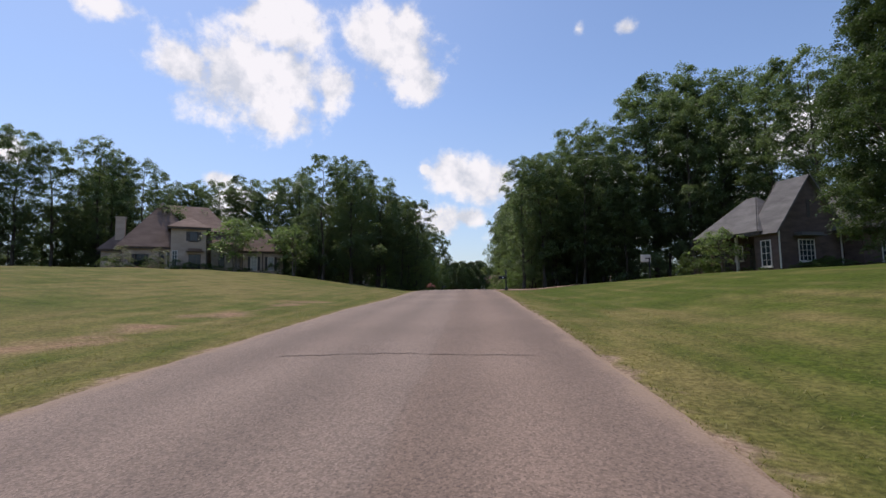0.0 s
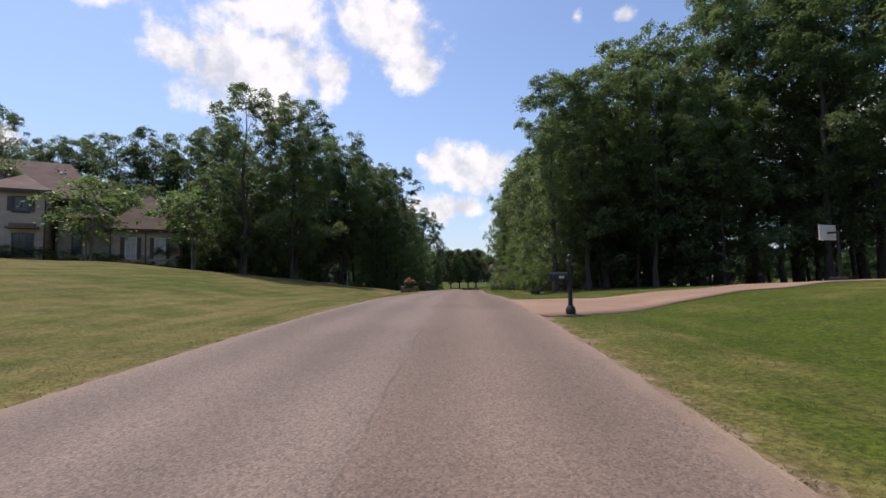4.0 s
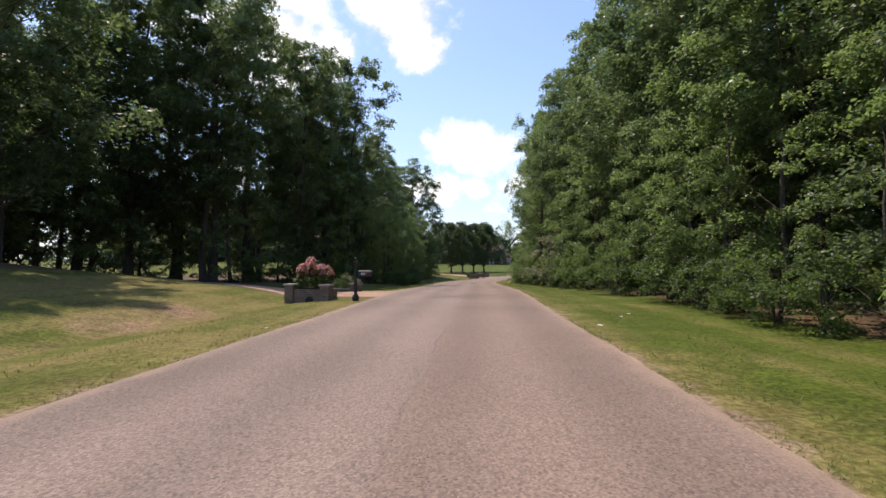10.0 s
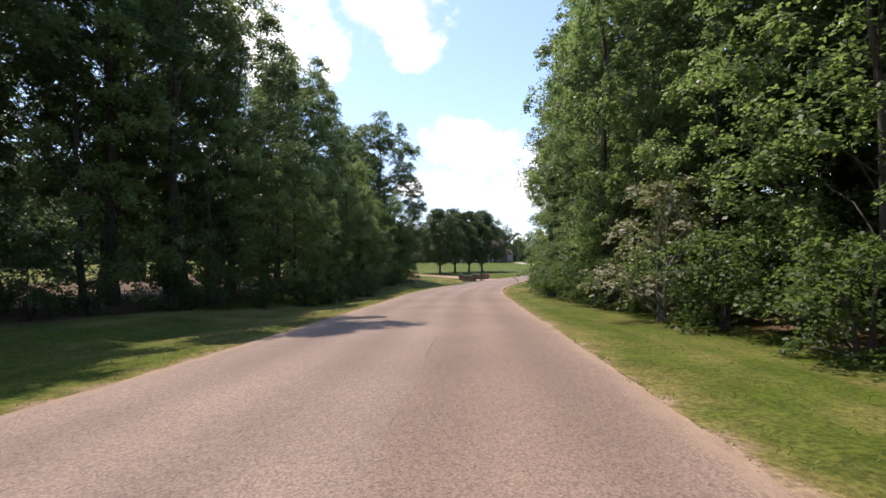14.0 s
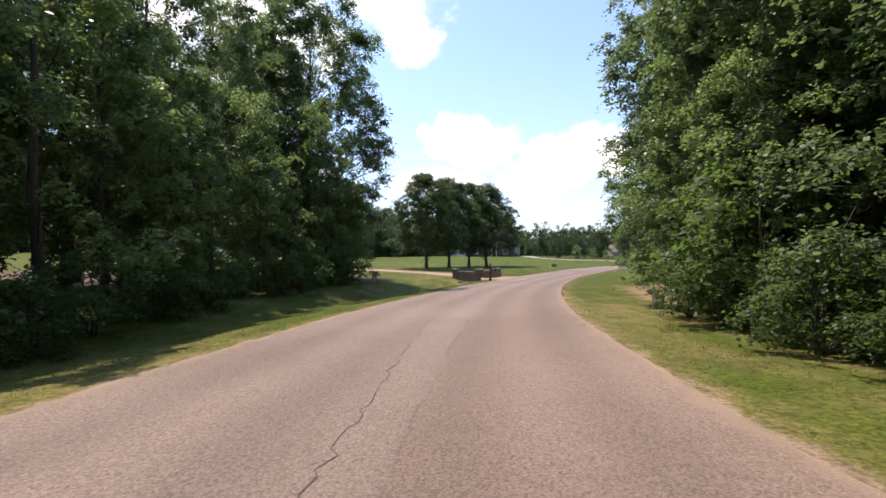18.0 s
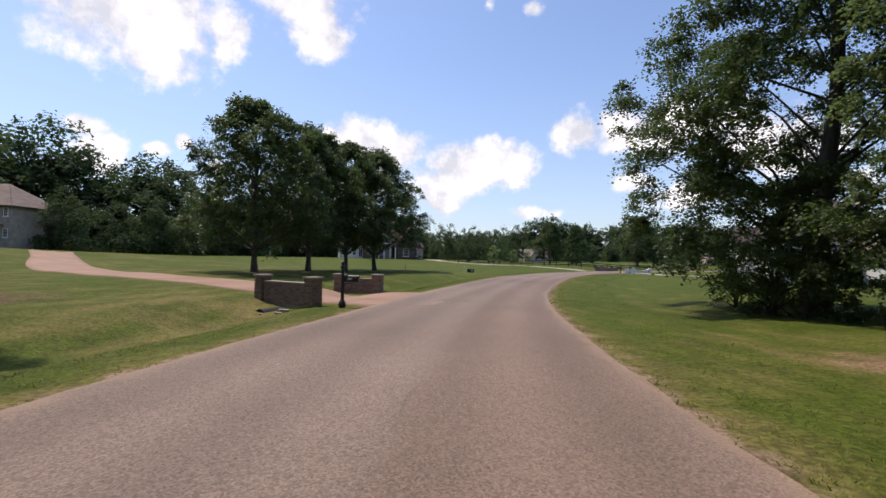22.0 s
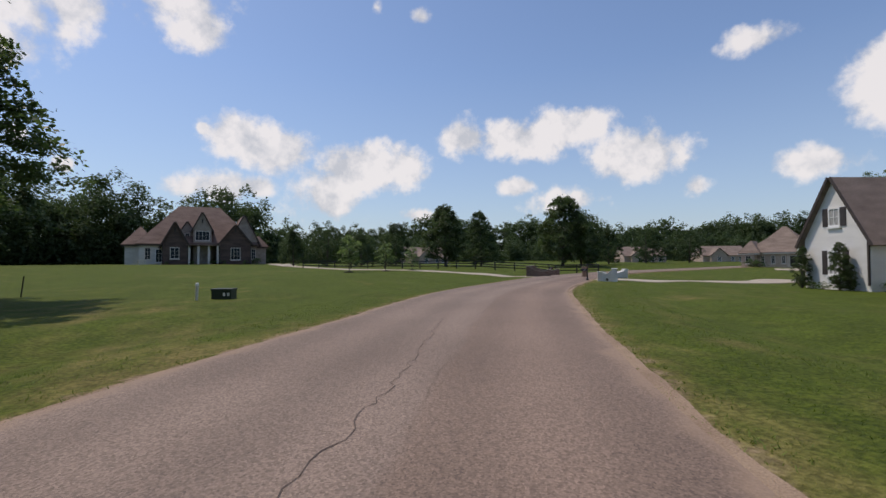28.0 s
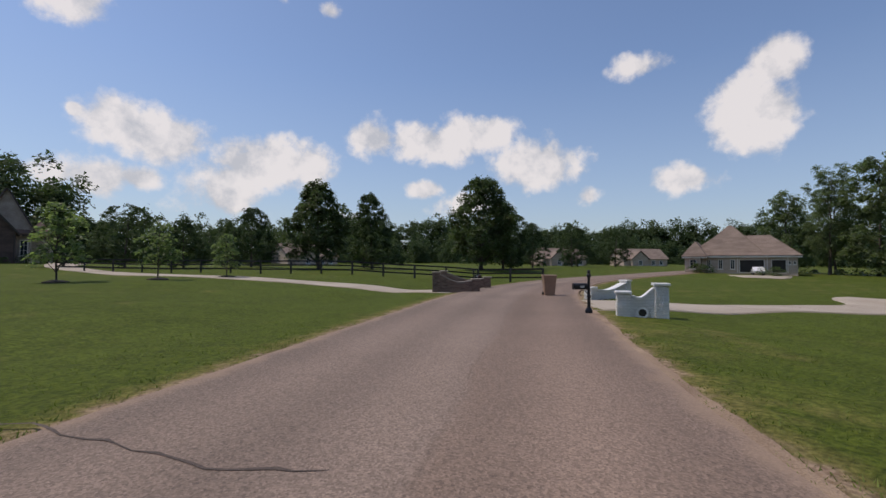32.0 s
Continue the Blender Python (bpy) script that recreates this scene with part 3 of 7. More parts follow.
    t.links.new(dist.outputs[0], seam.inputs[0])
    t.links.new(broken.outputs[0], seam.inputs[1])
    lined = t.nodes.new("ShaderNodeMix")
    lined.data_type = "RGBA"
    lined.inputs["B"].default_value = (0.35, 0.32, 0.30, 1)
    t.links.new(seam.outputs[0], lined.inputs["Factor"])
    t.links.new(tint.outputs["Result"], lined.inputs["A"])
    laned = t.nodes.new("ShaderNodeMix")
    laned.data_type, laned.blend_type = "RGBA", "MULTIPLY"
    laned.inputs["Factor"].default_value = 1.0
    t.links.new(mx.outputs["Result"], laned.inputs["A"])
    t.links.new(lined.outputs["Result"], laned.inputs["B"])
    mx = laned
    # sand and fines worn into the last half metre before the grass
    rag = t.nodes.new("ShaderNodeTexNoise")
    rag.inputs["Scale"].default_value, rag.inputs["Detail"].default_value = 1.6, 8.0
    t.links.new(tc.outputs["Object"], rag.inputs["Vector"])
    edge = t.nodes.new("ShaderNodeMath")
    edge.operation = "MULTIPLY_ADD"
    edge.inputs[1].default_value = -0.62
    t.links.new(rag.outputs["Fac"], edge.inputs[0])
    t.links.new(sep_uv.outputs[1], edge.inputs[2])
    worn = t.nodes.new("ShaderNodeMapRange")
    worn.interpolation_type = "SMOOTHSTEP"
    worn.inputs["From Min"].default_value, worn.inputs["From Max"].default_value = -0.03, -0.34
    worn.inputs["To Max"].default_value = 0.7
    t.links.new(edge.outputs[0], worn.inputs["Value"])
    sand = t.nodes.new("ShaderNodeMix")
    sand.data_type = "RGBA"
    sand.inputs["B"].default_value = (0.32, 0.225, 0.155, 1)
    t.links.new(worn.outputs[0], sand.inputs["Factor"])
    t.links.new(mx.outputs["Result"], sand.inputs["A"])
    t.links.new(sand.outputs["Result"], b.inputs["Base Color"])
    return m


def strip(name, s0, s1, left, right, lift, mat, step=0.5, crown=0.0, ragged=0.0, cols=8, thick=0.06, seed=1, parent=None):
    """A band laid along the road between two offsets from its middle, with a skirt at its edges."""
    r = random.Random(seed)
    ss = np.arange(s0, s1 + 0.01, step)
    verts, faces, uvs = [], [], []
    jl = jr = 0.0
    for s in ss:
        l, w = left(s) if callable(left) else left, right(s) if callable(right) else right
        jl, jr = 0.6 * jl + ragged * r.uniform(-1, 1), 0.6 * jr + ragged * r.uniform(-1, 1)
        l, w = l + jl, w + jr
        x0, y0 = spot(s, 0)
        zr = float(np.interp(s, LINE_S, LINE[:, 2]))
        for k in range(cols + 3):
            u = min(max((k - 1) / cols, 0), 1)
            d = l + (w - l) * u
            x, y = spot(s, d)
            z = zr + lift + crown * (1 - (d / HALF) ** 2) - (thick if k in (0, cols + 2) else 0)
            verts.append((x, y, z))
            uvs.append((d, min(d - l, w - d)))
    n = cols + 3
    for i in range(len(ss) - 1):
        for k in range(n - 1):
            a = i * n + k
            faces.append((a, a + 1, a + n + 1, a + n))
    ob = mesh_object(name, verts, faces, mat, parent)
    layer = ob.data.uv_layers.new(name="UVMap")
    idx = np.empty(len(ob.data.loops), int)
    ob.data.loops.foreach_get("vertex_index", idx)
    layer.data.foreach_set("uv", np.array(uvs)[idx].ravel())
    return ob


ASPHALT = asphalt_material()


road = strip("road", -38, 330, edge_l, edge_r, 0.03, ASPHALT, 0.5, 0.04, 0.010, 24, 0.035)
tagged(road, "worn reddish-grey chip-seal residential road without markings", "road", kind="structure")
verge_r = strip("road_shoulder", -10, 215, lambda s: edge_r(s) - 0.08, lambda s: edge_r(s) + np.interp(s, [0, 60, 120, 150, 170, 178, 215], [0.07, 0.07, 0.08, 0.06, 0.05, 0.18, 0.16]), 0.016, SAND, 0.25, 0.0, 0.03, 3, 0.06, 5)
verge_l = strip("road_shoulder", -10, 215, lambda s: edge_l(s) - np.interp(s, [0, 60, 140, 170, 190, 200], [0.03, 0.04, 0.06, 0.10, 0.10, 0.01]), lambda s: edge_l(s) + 0.08, 0.016, SAND, 0.25, 0.0, 0.03, 3, 0.06, 6)
for v in (verge_r, verge_l):
    tagged(v, "narrow sandy gravel shoulder beside the asphalt", "shoulder", kind="structure")


# ---- trees ----
def soup(name, verts, size, mat, parent=None, smooth=False):
    """A mesh of loose faces with `size` corners each, from an array of corner places."""
    verts = np.asarray(verts, np.float32).reshape(-1, 3)
    n = len(verts) // size
    me = bpy.data.meshes.new(name)
    me.vertices.add(len(verts))
    me.vertices.foreach_set("co", verts.ravel())
    me.loops.add(len(verts))
    me.loops.foreach_set("vertex_index", np.arange(len(verts), dtype=np.int32))
    me.polygons.add(n)
    me.polygons.foreach_set("loop_start", np.arange(n, dtype=np.int32) * size)
    me.update(calc_edges=True)
    me.materials.append(mat)
    ob = new(name, me)
    if parent is not None:
        ob.parent = parent
    return ob


def leaves(rng, centres, spread, count, size, axis=None, corners=4):
    """Corners of pointed four-sided leaves in drooping, umbrella-like sprays round the clump centres.
    axis: a place on the trunk's line; sprays hang away from it."""
    n = len(centres) * count
    c = np.repeat(np.asarray(centres, float), count, 0)
    sp = np.repeat(np.asarray(spread, float), count, 0)
    a, q = rng.uniform(0, 6.2832, n), np.sqrt(rng.uniform(0.0, 1.0, n))
    q = q * (0.72 + 0.28 * np.sin(a * 5 + c[:, 0] * 7 + c[:, 2] * 3))       # fingers at the rim
    off = np.stack([np.cos(a) * q, np.sin(a) * q, -0.75 * q ** 2 + 0.25 + rng.normal(size=n) * 0.22], 1)
    if axis is not None:
        out = c - np.asarray(axis)
        out[:, 2] = 0
        out /= np.linalg.norm(out, axis=1)[:, None] + 1e-6
        off[:, 2] -= 0.55 * (off[:, :2] * out[:, :2]).sum(1)
    p = c + off * sp
    up = rng.normal(size=(n, 3)) * 0.42 + np.stack([np.cos(a) * q, np.sin(a) * q, np.full(n, 0.9)], 1) * [0.6, 0.6, 1]
    up /= np.linalg.norm(up, axis=1)[:, None]
    way = np.cross(up, rng.normal(size=(n, 3)))
    way /= np.linalg.norm(way, axis=1)[:, None] + 1e-9
    side = np.cross(up, way)
    ln = size * rng.uniform(0.65, 1.35, (n, 1))
    wd = ln * rng.uniform(0.30, 0.44, (n, 1))
    sag = up * ln * -0.18
    if corners == 3:
        return np.stack([p - way * ln * 0.42 - side * wd * 0.9, p + way * ln * 0.2 + side * wd * 1.2, p + way * ln * 0.6 + sag - side * wd * 0.3], 1)
    return np.stack([p - way * ln * 0.5, p + side * wd + sag * 0.2, p + way * ln * 0.5 + sag, p - side * wd + sag * 0.2], 1)


def tube(verts, faces, path, radii, sides=6):
    """A tapered limb along a path."""
    base = len(verts)
    path = [Vector(p) for p in path]
    for i, (p, r) in enumerate(zip(path, radii)):
        t = (path[min(i + 1, len(path) - 1)] - path[max(i - 1, 0)]).normalized()
        a = t.orthogonal().normalized()
        b = t.cross(a)
        for k in range(sides):
            w = 2 * math.pi * k / sides
            verts.append(p + (a * math.cos(w) + b * math.sin(w)) * r)
    for i in range(len(path) - 1):
        for k in range(sides):
            j = (k + 1) % sides
            faces.append((base + i * sides + k, base + i * sides + j, base + (i + 1) * sides + j, base + (i + 1) * sides + k))


def make_tree(name, seed, height, radius, base, trunk_r, clumps, per, leaf, mat, bark=BARK, shape="round", clump=1.0, lean=0.0, stems=1, limbs=3):
    """A tree with a tapered trunk, limbs and a crown of leaf clumps. base: the height where the crown starts."""
    rng, r = np.random.RandomState(seed), random.Random(seed)
    root = new(name)
    verts, faces = [], []
    tops = []
    for k in range(stems):
        a = r.uniform(0, 6.28)
        off = Vector((math.cos(a), math.sin(a), 0)) * (0.0 if stems == 1 else trunk_r * 1.6)
        pts, rad = [], []
        for i in range(8):
            u = i / 7
            pts.append(off * (1 + 2.5 * u) + Vector((lean * u + r.uniform(-1, 1) * 0.035 * height * u, r.uniform(-1, 1) * 0.035 * height * u, -0.3 + (height * 0.92 + 0.3) * u)))
            rad.append(max(trunk_r * (1.0 - 0.9 * u) * (1.45 if i == 0 else 1.0), 0.02))
        tube(verts, faces, pts, rad, 8)
        tops.append(pts)
    centres, spread = [], []
    tries = 0
    while len(centres) < clumps and tries < clumps * 12:
        tries += 1
        u = r.random()
        if shape == "round":
            w = math.sin(math.pi * min(1, (0.10 + 0.86 * u))) ** 0.62
        else:
            w = math.sin(math.pi * min(1, 0.18 + 0.8 * u)) ** 0.5
        lobes = 1 + 0.20 * math.sin(3 * u * 6 + seed) + 0.16 * r.uniform(-1, 1)
        a = r.uniform(0, 6.283)
        q = math.sqrt(r.uniform(0.18, 1.0))
        z = base + (height - base) * u
        R = radius * w * lobes * q
        stem = tops[len(centres) % stems]
        f = min(max(z / height * 7, 0), 6.99)
        axis = stem[int(f)].lerp(stem[int(f) + 1], f - int(f))
        c = Vector((axis.x + R * math.cos(a), axis.y + R * math.sin(a), z + r.uniform(-0.3, 0.3)))
        centres.append(tuple(c))
        cs = clump * r.uniform(0.65, 1.25) * (0.75 + 0.35 * w)
        spread.append((cs, cs, cs * 0.62))
        if len(centres) % limbs == 0 and u < 0.93:
            start_z = max(z - R * r.uniform(0.35, 0.7), base * 0.7 if base > 1 else 0.4)
            f0 = min(max(start_z / height * 7, 0), 6.99)
            st = stem[int(f0)].lerp(stem[int(f0) + 1], f0 - int(f0))
            mid = st.lerp(c, 0.5) + Vector((r.uniform(-0.2, 0.2), r.uniform(-0.2, 0.2), R * 0.10))
            lr = max(trunk_r * (0.34 if limbs == 3 else 0.22) * (1 - start_z / height) + 0.02, 0.025)
            tube(verts, faces, [st, mid, c], [lr, lr * 0.6, 0.012], 5)
    mesh_object("trunk", verts, faces, bark, root, smooth=True)
    soup("crown", leaves(rng, centres, spread, per, leaf, (0, 0, 0)), 4, mat, root)
    return root


def forest_tree(name, seed, height, radius, base, trunk_r, boughs, clumps, per, leaf, mat, bark=BARK, shape="round", bough=1.6, clump=0.7, corners=3, droop=0.0, stems=1):
    """A tree whose crown is built bough by bough: each limb ends in a billow of leaf sprays, with dark gaps between the billows."""
    rng, r = np.random.RandomState(seed), random.Random(seed)
    root = new(name)
    verts, faces, stemlines = [], [], []
    for k in range(stems):
        a = r.uniform(0, 6.28)
        off = Vector((math.cos(a), math.sin(a), 0)) * (0.0 if stems == 1 else trunk_r * 1.8)
        pts, rad = [], []
        bx, by = 0.0, 0.0
        for i in range(10):
            u = i / 9
            bx, by = bx + r.uniform(-1, 1) * 0.012 * height, by + r.uniform(-1, 1) * 0.012 * height
            pts.append(off * (1 + 6 * u) + Vector((bx * (i > 0), by * (i > 0), -0.3 + (height * 0.93 + 0.3) * u)))
            rad.append(max(trunk_r * (1.0 - 0.88 * u) * (1.5 if i == 0 else 1.0), 0.03))
        tube(verts, faces, pts, rad, 8)
        stemlines.append(pts)

    def at(stem, z):
        f = min(max(z / height * 9, 0), 8.99)
        return stem[int(f)].lerp(stem[int(f) + 1], f - int(f))

    centres, spread = [], []
    for b in range(boughs):
        u = (b + r.uniform(0.1, 0.9)) / boughs
        if shape == "egg":
            w = (1 - u ** 2.1) ** 0.7 * min(1.0, 0.74 + 1.3 * u) + 0.04
        elif shape == "cone":
            w = (1 - u) ** 0.85 + 0.05
        elif shape == "wall":
            w = (1 - 0.6 * u ** 2) * min(1.0, 0.75 + u)
        else:
            w = math.sin(math.pi * min(1, 0.14 + 0.78 * u)) ** 0.6
        stem = stemlines[b % stems]
        ang = b * 2.39996 + r.uniform(-0.5, 0.5)
        R = radius * w * r.uniform(0.45, 0.98)
        br = bough * r.uniform(0.7, 1.25) * (0.55 + 0.5 * w)
        z = base + (height - base) * u
        ax = at(stem, z)
        c = Vector((ax.x + R * math.cos(ang), ax.y + R * math.sin(ang), z + r.uniform(-0.2, 0.2)))
        z0 = max(z - R * r.uniform(0.4, 0.9), min(base * 0.8, z - 0.2), 0.25)
        st = at(stem, z0)
        lr = max(trunk_r * 0.24 * (1 - 0.8 * z0 / height), 0.015)
        if b % 2 == 0 or shape != "wall":
            tube(verts, faces, [st, st.lerp(c, 0.5) + Vector((r.uniform(-0.2, 0.2), r.uniform(-0.2, 0.2), R * 0.08)), c], [lr, lr * 0.62, lr * 0.28], 5)
        for k in range(clumps):
            v = Vector((r.gauss(0, 1) + 0.5 * math.cos(ang), r.gauss(0, 1) + 0.5 * math.sin(ang), r.gauss(0, 1) + 0.35)).normalized()
            p = c + Vector((v.x * br, v.y * br, v.z * br * 0.92)) * r.uniform(0.45, 1.05)
            p.z = max(p.z, 0.15)
            centres.append(tuple(p))
            cs = clump * r.uniform(0.6, 1.3)
            spread.append((cs * (1 - 0.35 * droop), cs * (1 - 0.35 * droop), cs * (0.85 + 1.1 * droop)))
            if k % 3 == 0:
                tube(verts, faces, [c, p], [lr * 0.26, 0.008], 3)
    mesh_object("trunk", verts, faces, bark, root, smooth=True)
    soup("crown", leaves(rng, centres, spread, per, leaf, None, corners), corners, mat, root)
    return root


def park(ob):
    """Takes a pattern thing out of the scene once its copies stand."""
    for o in (*ob.children_recursive, ob):
        bpy.data.objects.remove(o, do_unlink=True)


def stand(ob, x, y, turn=0.0, size=1.0, sink=0.0, squash=1.0):
    """A copy of a thing on the ground."""
    c = copy_thing(ob, pose(x, y, gz(x, y) - sink, 0, 0, turn))
    c.scale = (size, size, size * squash)
    return c


TALL = [forest_tree("tree", 11 + k, 24.0, 5.0, (3.6, 6.0, 4.8)[k], 0.30, 42, 9, 92, 0.215, LEAF, bough=1.8, clump=0.9) for k in range(3)]
EDGE = [forest_tree("tree", 31 + k, 11.5, 3.6, 0.5, 0.15, 26, 8, 110, 0.125, (LEAF_BRIGHT, LEAF, LEAF_BRIGHT)[k], shape=("wall", "wall", "round")[k], bough=1.25, clump=0.6, corners=4) for k in range(3)]
THIN = [forest_tree("tree", 51 + k, 23.0, 3.6, 7.5, 0.24, 26, 8, 95, 0.20, LEAF, bough=1.4, clump=0.8) for k in range(2)]
FILL = [forest_tree("tree", 111 + k, 13.0, 4.2, 0.8, 0.18, 22, 6, 70, 0.30, LEAF, shape="wall", bough=1.7, clump=0.95) for k in range(2)]
WEEP = forest_tree("tree", 161, 18.0, 3.4, 2.5, 0.22, 30, 8, 120, 0.13, LEAF_BRIGHT, bough=1.2, clump=0.62, corners=3, droop=0.8)
SPREAD = forest_tree("tree", 171, 21.0, 6.0, 1.8, 0.36, 84, 10, 120, 0.19, LEAF, bough=1.8, clump=0.85)
CEDAR = forest_tree("cedar_tree", 181, 4.2, 1.5, 0.1, 0.08, 26, 7, 60, 0.10, LEAF_LAWN, shape="cone", bough=0.55, clump=0.32)
PIN = [forest_tree("oak_tree", 61 + k, 11.8, 5.0, 2.3, 0.21, 90, 9, 80, 0.16, LEAF_LAWN, shape="egg", bough=1.2, clump=0.66, corners=4) for k in range(2)]
BIG = forest_tree("oak_tree", 71, 18.5, 6.6, 1.9, 0.36, 118, 10, 230, 0.12, LEAF_LAWN, shape="wall", bough=1.6, clump=0.8, corners=4)
BUSH = [make_tree("shrub", 81 + k, 2.4, 1.5, 0.15, 0.05, 40, 90, 0.105, LEAF_SHRUB, clump=0.55, shape="round", stems=3) for k in range(3)]
PALE = make_tree("shrub", 91, 4.4, 2.0, 0.6, 0.07, 50, 46, 0.15, LEAF_PALE, bark=BARK_PALE, clump=0.6, stems=3)
DENSE = [forest_tree("tree", 141 + k, 9.6, 3.6, 1.3, 0.22, 60, 8, 60, 0.22, LEAF_LAWN, bough=1.1, clump=0.65, shape="egg") for k in range(2)]
FAR = [forest_tree("tree", 101 + k, 10.0, 4.0, 0.9, 0.2, 34, 7, 60, 0.26, LEAF_FAR, bough=1.3, clump=0.7, shape=("round", "egg", "cone")[k]) for k in range(3)]
YOUNG = [make_tree("young_tree", 121 + k, 3.6, 1.05, 1.1, 0.05, 44, 34, 0.17, LEAF_BRIGHT, clump=0.45, shape="oval") for k in range(2)]
CRAPE = make_tree("small_tree", 131, 5.2, 2.5, 2.1, 0.06, 70, 46, 0.20, LEAF_BRIGHT, bark=BARK_PALE, clump=0.8, shape="round", stems=4)
rt = random.Random(7)


def wood(kinds, s0, s1, gap, d0, jitter, label, size=(0.8, 1.15)):
    """A row of trees beside the road."""
    s = s0
    while s < s1:
        dd = d0(s) if callable(d0) else d0
        x, y = spot(s + rt.uniform(-1, 1) * gap * 0.3, dd + rt.uniform(-1, 1) * jitter)
        s += gap * rt.uniform(0.75, 1.25)
        if x < 0 and abs(y - np.interp(x, [-23, -15, -8.5], [93.0, 87.8, 84.4])) < 3.2:
            continue
        t = stand(rt.choice(kinds), x, y, rt.uniform(0, 360), rt.uniform(*size), 0.1)
        tagged(t, label, "tree", "roadside woods")


EDGE_L = lambda s: -np.interp(s, [70, 76, 82, 90, 97, 106, 111, 120, 127, 136, 150], [21, 18.5, 18, 17.0, 13.5, 10.0, 8.4, 8.2, 9.6, 11.0, 12.5])
EDGE_R = lambda s: np.interp(s, [58, 62, 66, 80, 100, 110, 118, 126, 136], [12, 10.5, 10.2, 10.2, 10.2, 9.2, 8.5, 8.6, 10.5])
leafy = "dense deciduous tree with foliage nearly to the ground, edge of woods"
tallone = "tall dark green deciduous forest tree with a straight trunk"
# woods on the side of the driveway with the flower planter
wood(TALL, 72, 94, 3.9, lambda s: EDGE_L(s) - 1.0, 1.0, tallone, (0.80, 0.96))
wood(EDGE, 74, 92, 4.4, lambda s: EDGE_L(s) - 4.0, 1.5, leafy, (0.8, 1.1))
wood(THIN, 88, 108, 3.0, lambda s: EDGE_L(s) - 1.2, 0.9, tallone, (0.80, 0.96))
wood(EDGE, 93, 146, 3.4, lambda s: EDGE_L(s) - 0.6, 0.8, leafy, (0.5, 0.95))
wood(TALL, 94, 113, 6.0, lambda s: EDGE_L(s) - 6.5, 1.0, tallone, (0.84, 1.0))
wood(TALL, 114, 143, 5.4, lambda s: EDGE_L(s) - 5.0, 0.9, tallone, (0.66, 0.80))
wood(TALL, 80, 143, 10.0, lambda s: EDGE_L(s) - 12, 1.6, tallone, (0.75, 0.9))
wood(FILL, 95, 113, 8.0, lambda s: EDGE_L(s) - 9.0, 1.5, leafy, (0.6, 0.85))
wood(FILL, 72, 100, 4.2, lambda s: EDGE_L(s) - 13, 1.5, leafy, (0.7, 0.95))
wood(FILL, 70, 94, 4.4, lambda s: EDGE_L(s) - 6.5, 1.2, leafy, (0.45, 0.65))
wood(FILL, 66, 94, 4.6, lambda s: EDGE_L(s) - 21, 1.5, leafy, (0.8, 1.0))
wood(FILL, 113, 146, 5.0, lambda s: EDGE_L(s) - 7.0, 1.0, leafy, (0.7, 0.95))
# woods across the road
wood(EDGE, 69, 134, 3.5, lambda s: EDGE_R(s), 0.9, leafy, (0.55, 1.0))
wood(TALL, 66.5, 78, 4.2, lambda s: EDGE_R(s) + 3.0, 0.8, tallone, (0.72, 0.84))
wood(TALL, 79, 136, 4.2, lambda s: EDGE_R(s) + 2.4, 1.0, tallone, (0.76, 0.95))
wood(TALL, 66, 134, 5.6, lambda s: EDGE_R(s) + 9.0, 1.4, tallone, (0.8, 1.0))
wood(FILL, 64, 132, 4.4, lambda s: EDGE_R(s) + 6.0, 1.5, leafy, (0.8, 1.1))
wood(FILL, 64, 130, 5.5, lambda s: EDGE_R(s) + 13, 2.0, leafy, (0.9, 1.25))
tagged(stand(WEEP, 13.0, 108.5, 60, 1.0, 0.1), "pale green weeping tree with fine hanging sprays", "tree", "roadside woods")
# the woods turn away from the road behind the first houses
for k in range(9):
    x, y = 9.9 + 4.4 * k + rt.uniform(-0.8, 0.8), 61.5 + 0.3 * k + rt.uniform(-1, 1) + (3.5 if k > 3 else 0)
    tagged(stand(TALL[k % 3], x, y, rt.uniform(0, 360), rt.uniform(0.66, 0.76), 0.1), tallone, "tree", "roadside woods")
    tagged(stand(EDGE[k % 3], x + 2, y + 4 + rt.uniform(-1, 1), rt.uniform(0, 360), rt.uniform(0.9, 1.1), 0.1), leafy, "tree", "roadside woods")
for k in range(7):
    tagged(stand(TALL[k % 3], 40 + 2.2 * k + rt.uniform(-1, 1), 56 - 4.5 * k + rt.uniform(-1, 1), rt.uniform(0, 360), rt.uniform(0.9, 1.1), 0.1), tallone, "tree", "woods behind the brick house")
for k in range(20):
    tagged(stand(TALL[k % 3], -66 + 2.6 * k + rt.uniform(-1, 1), 84 + 0.4 * k + rt.uniform(-3, 3), rt.uniform(0, 360), rt.uniform(0.74, 0.92), 0.1), tallone, "tree", "woods behind the tan house")
for k in range(8):
    tagged(stand(TALL[k % 3], -66 + 2.6 * k + rt.uniform(-1, 1), 56 + 2.5 * k + rt.uniform(-2, 2), rt.uniform(0, 360), rt.uniform(0.72, 0.88), 0.1), tallone, "tree", "woods behind the tan house")
for x, y, sz in ((31.5, 68.0, 1.2), (36.5, 69.5, 1.34), (41.5, 68.0, 1.3), (34.5, 74.0, 1.36), (47.0, 66.0, 1.25), (27.5, 71.0, 1.0), (39.0, 63.5, 1.2), (33.5, 62.5, 1.05)):
    tagged(stand(TALL[int(x) % 3], x, y, 31 * x, sz, 0.1), "very tall forest tree behind the brick house", "tree", "woods behind the brick house")
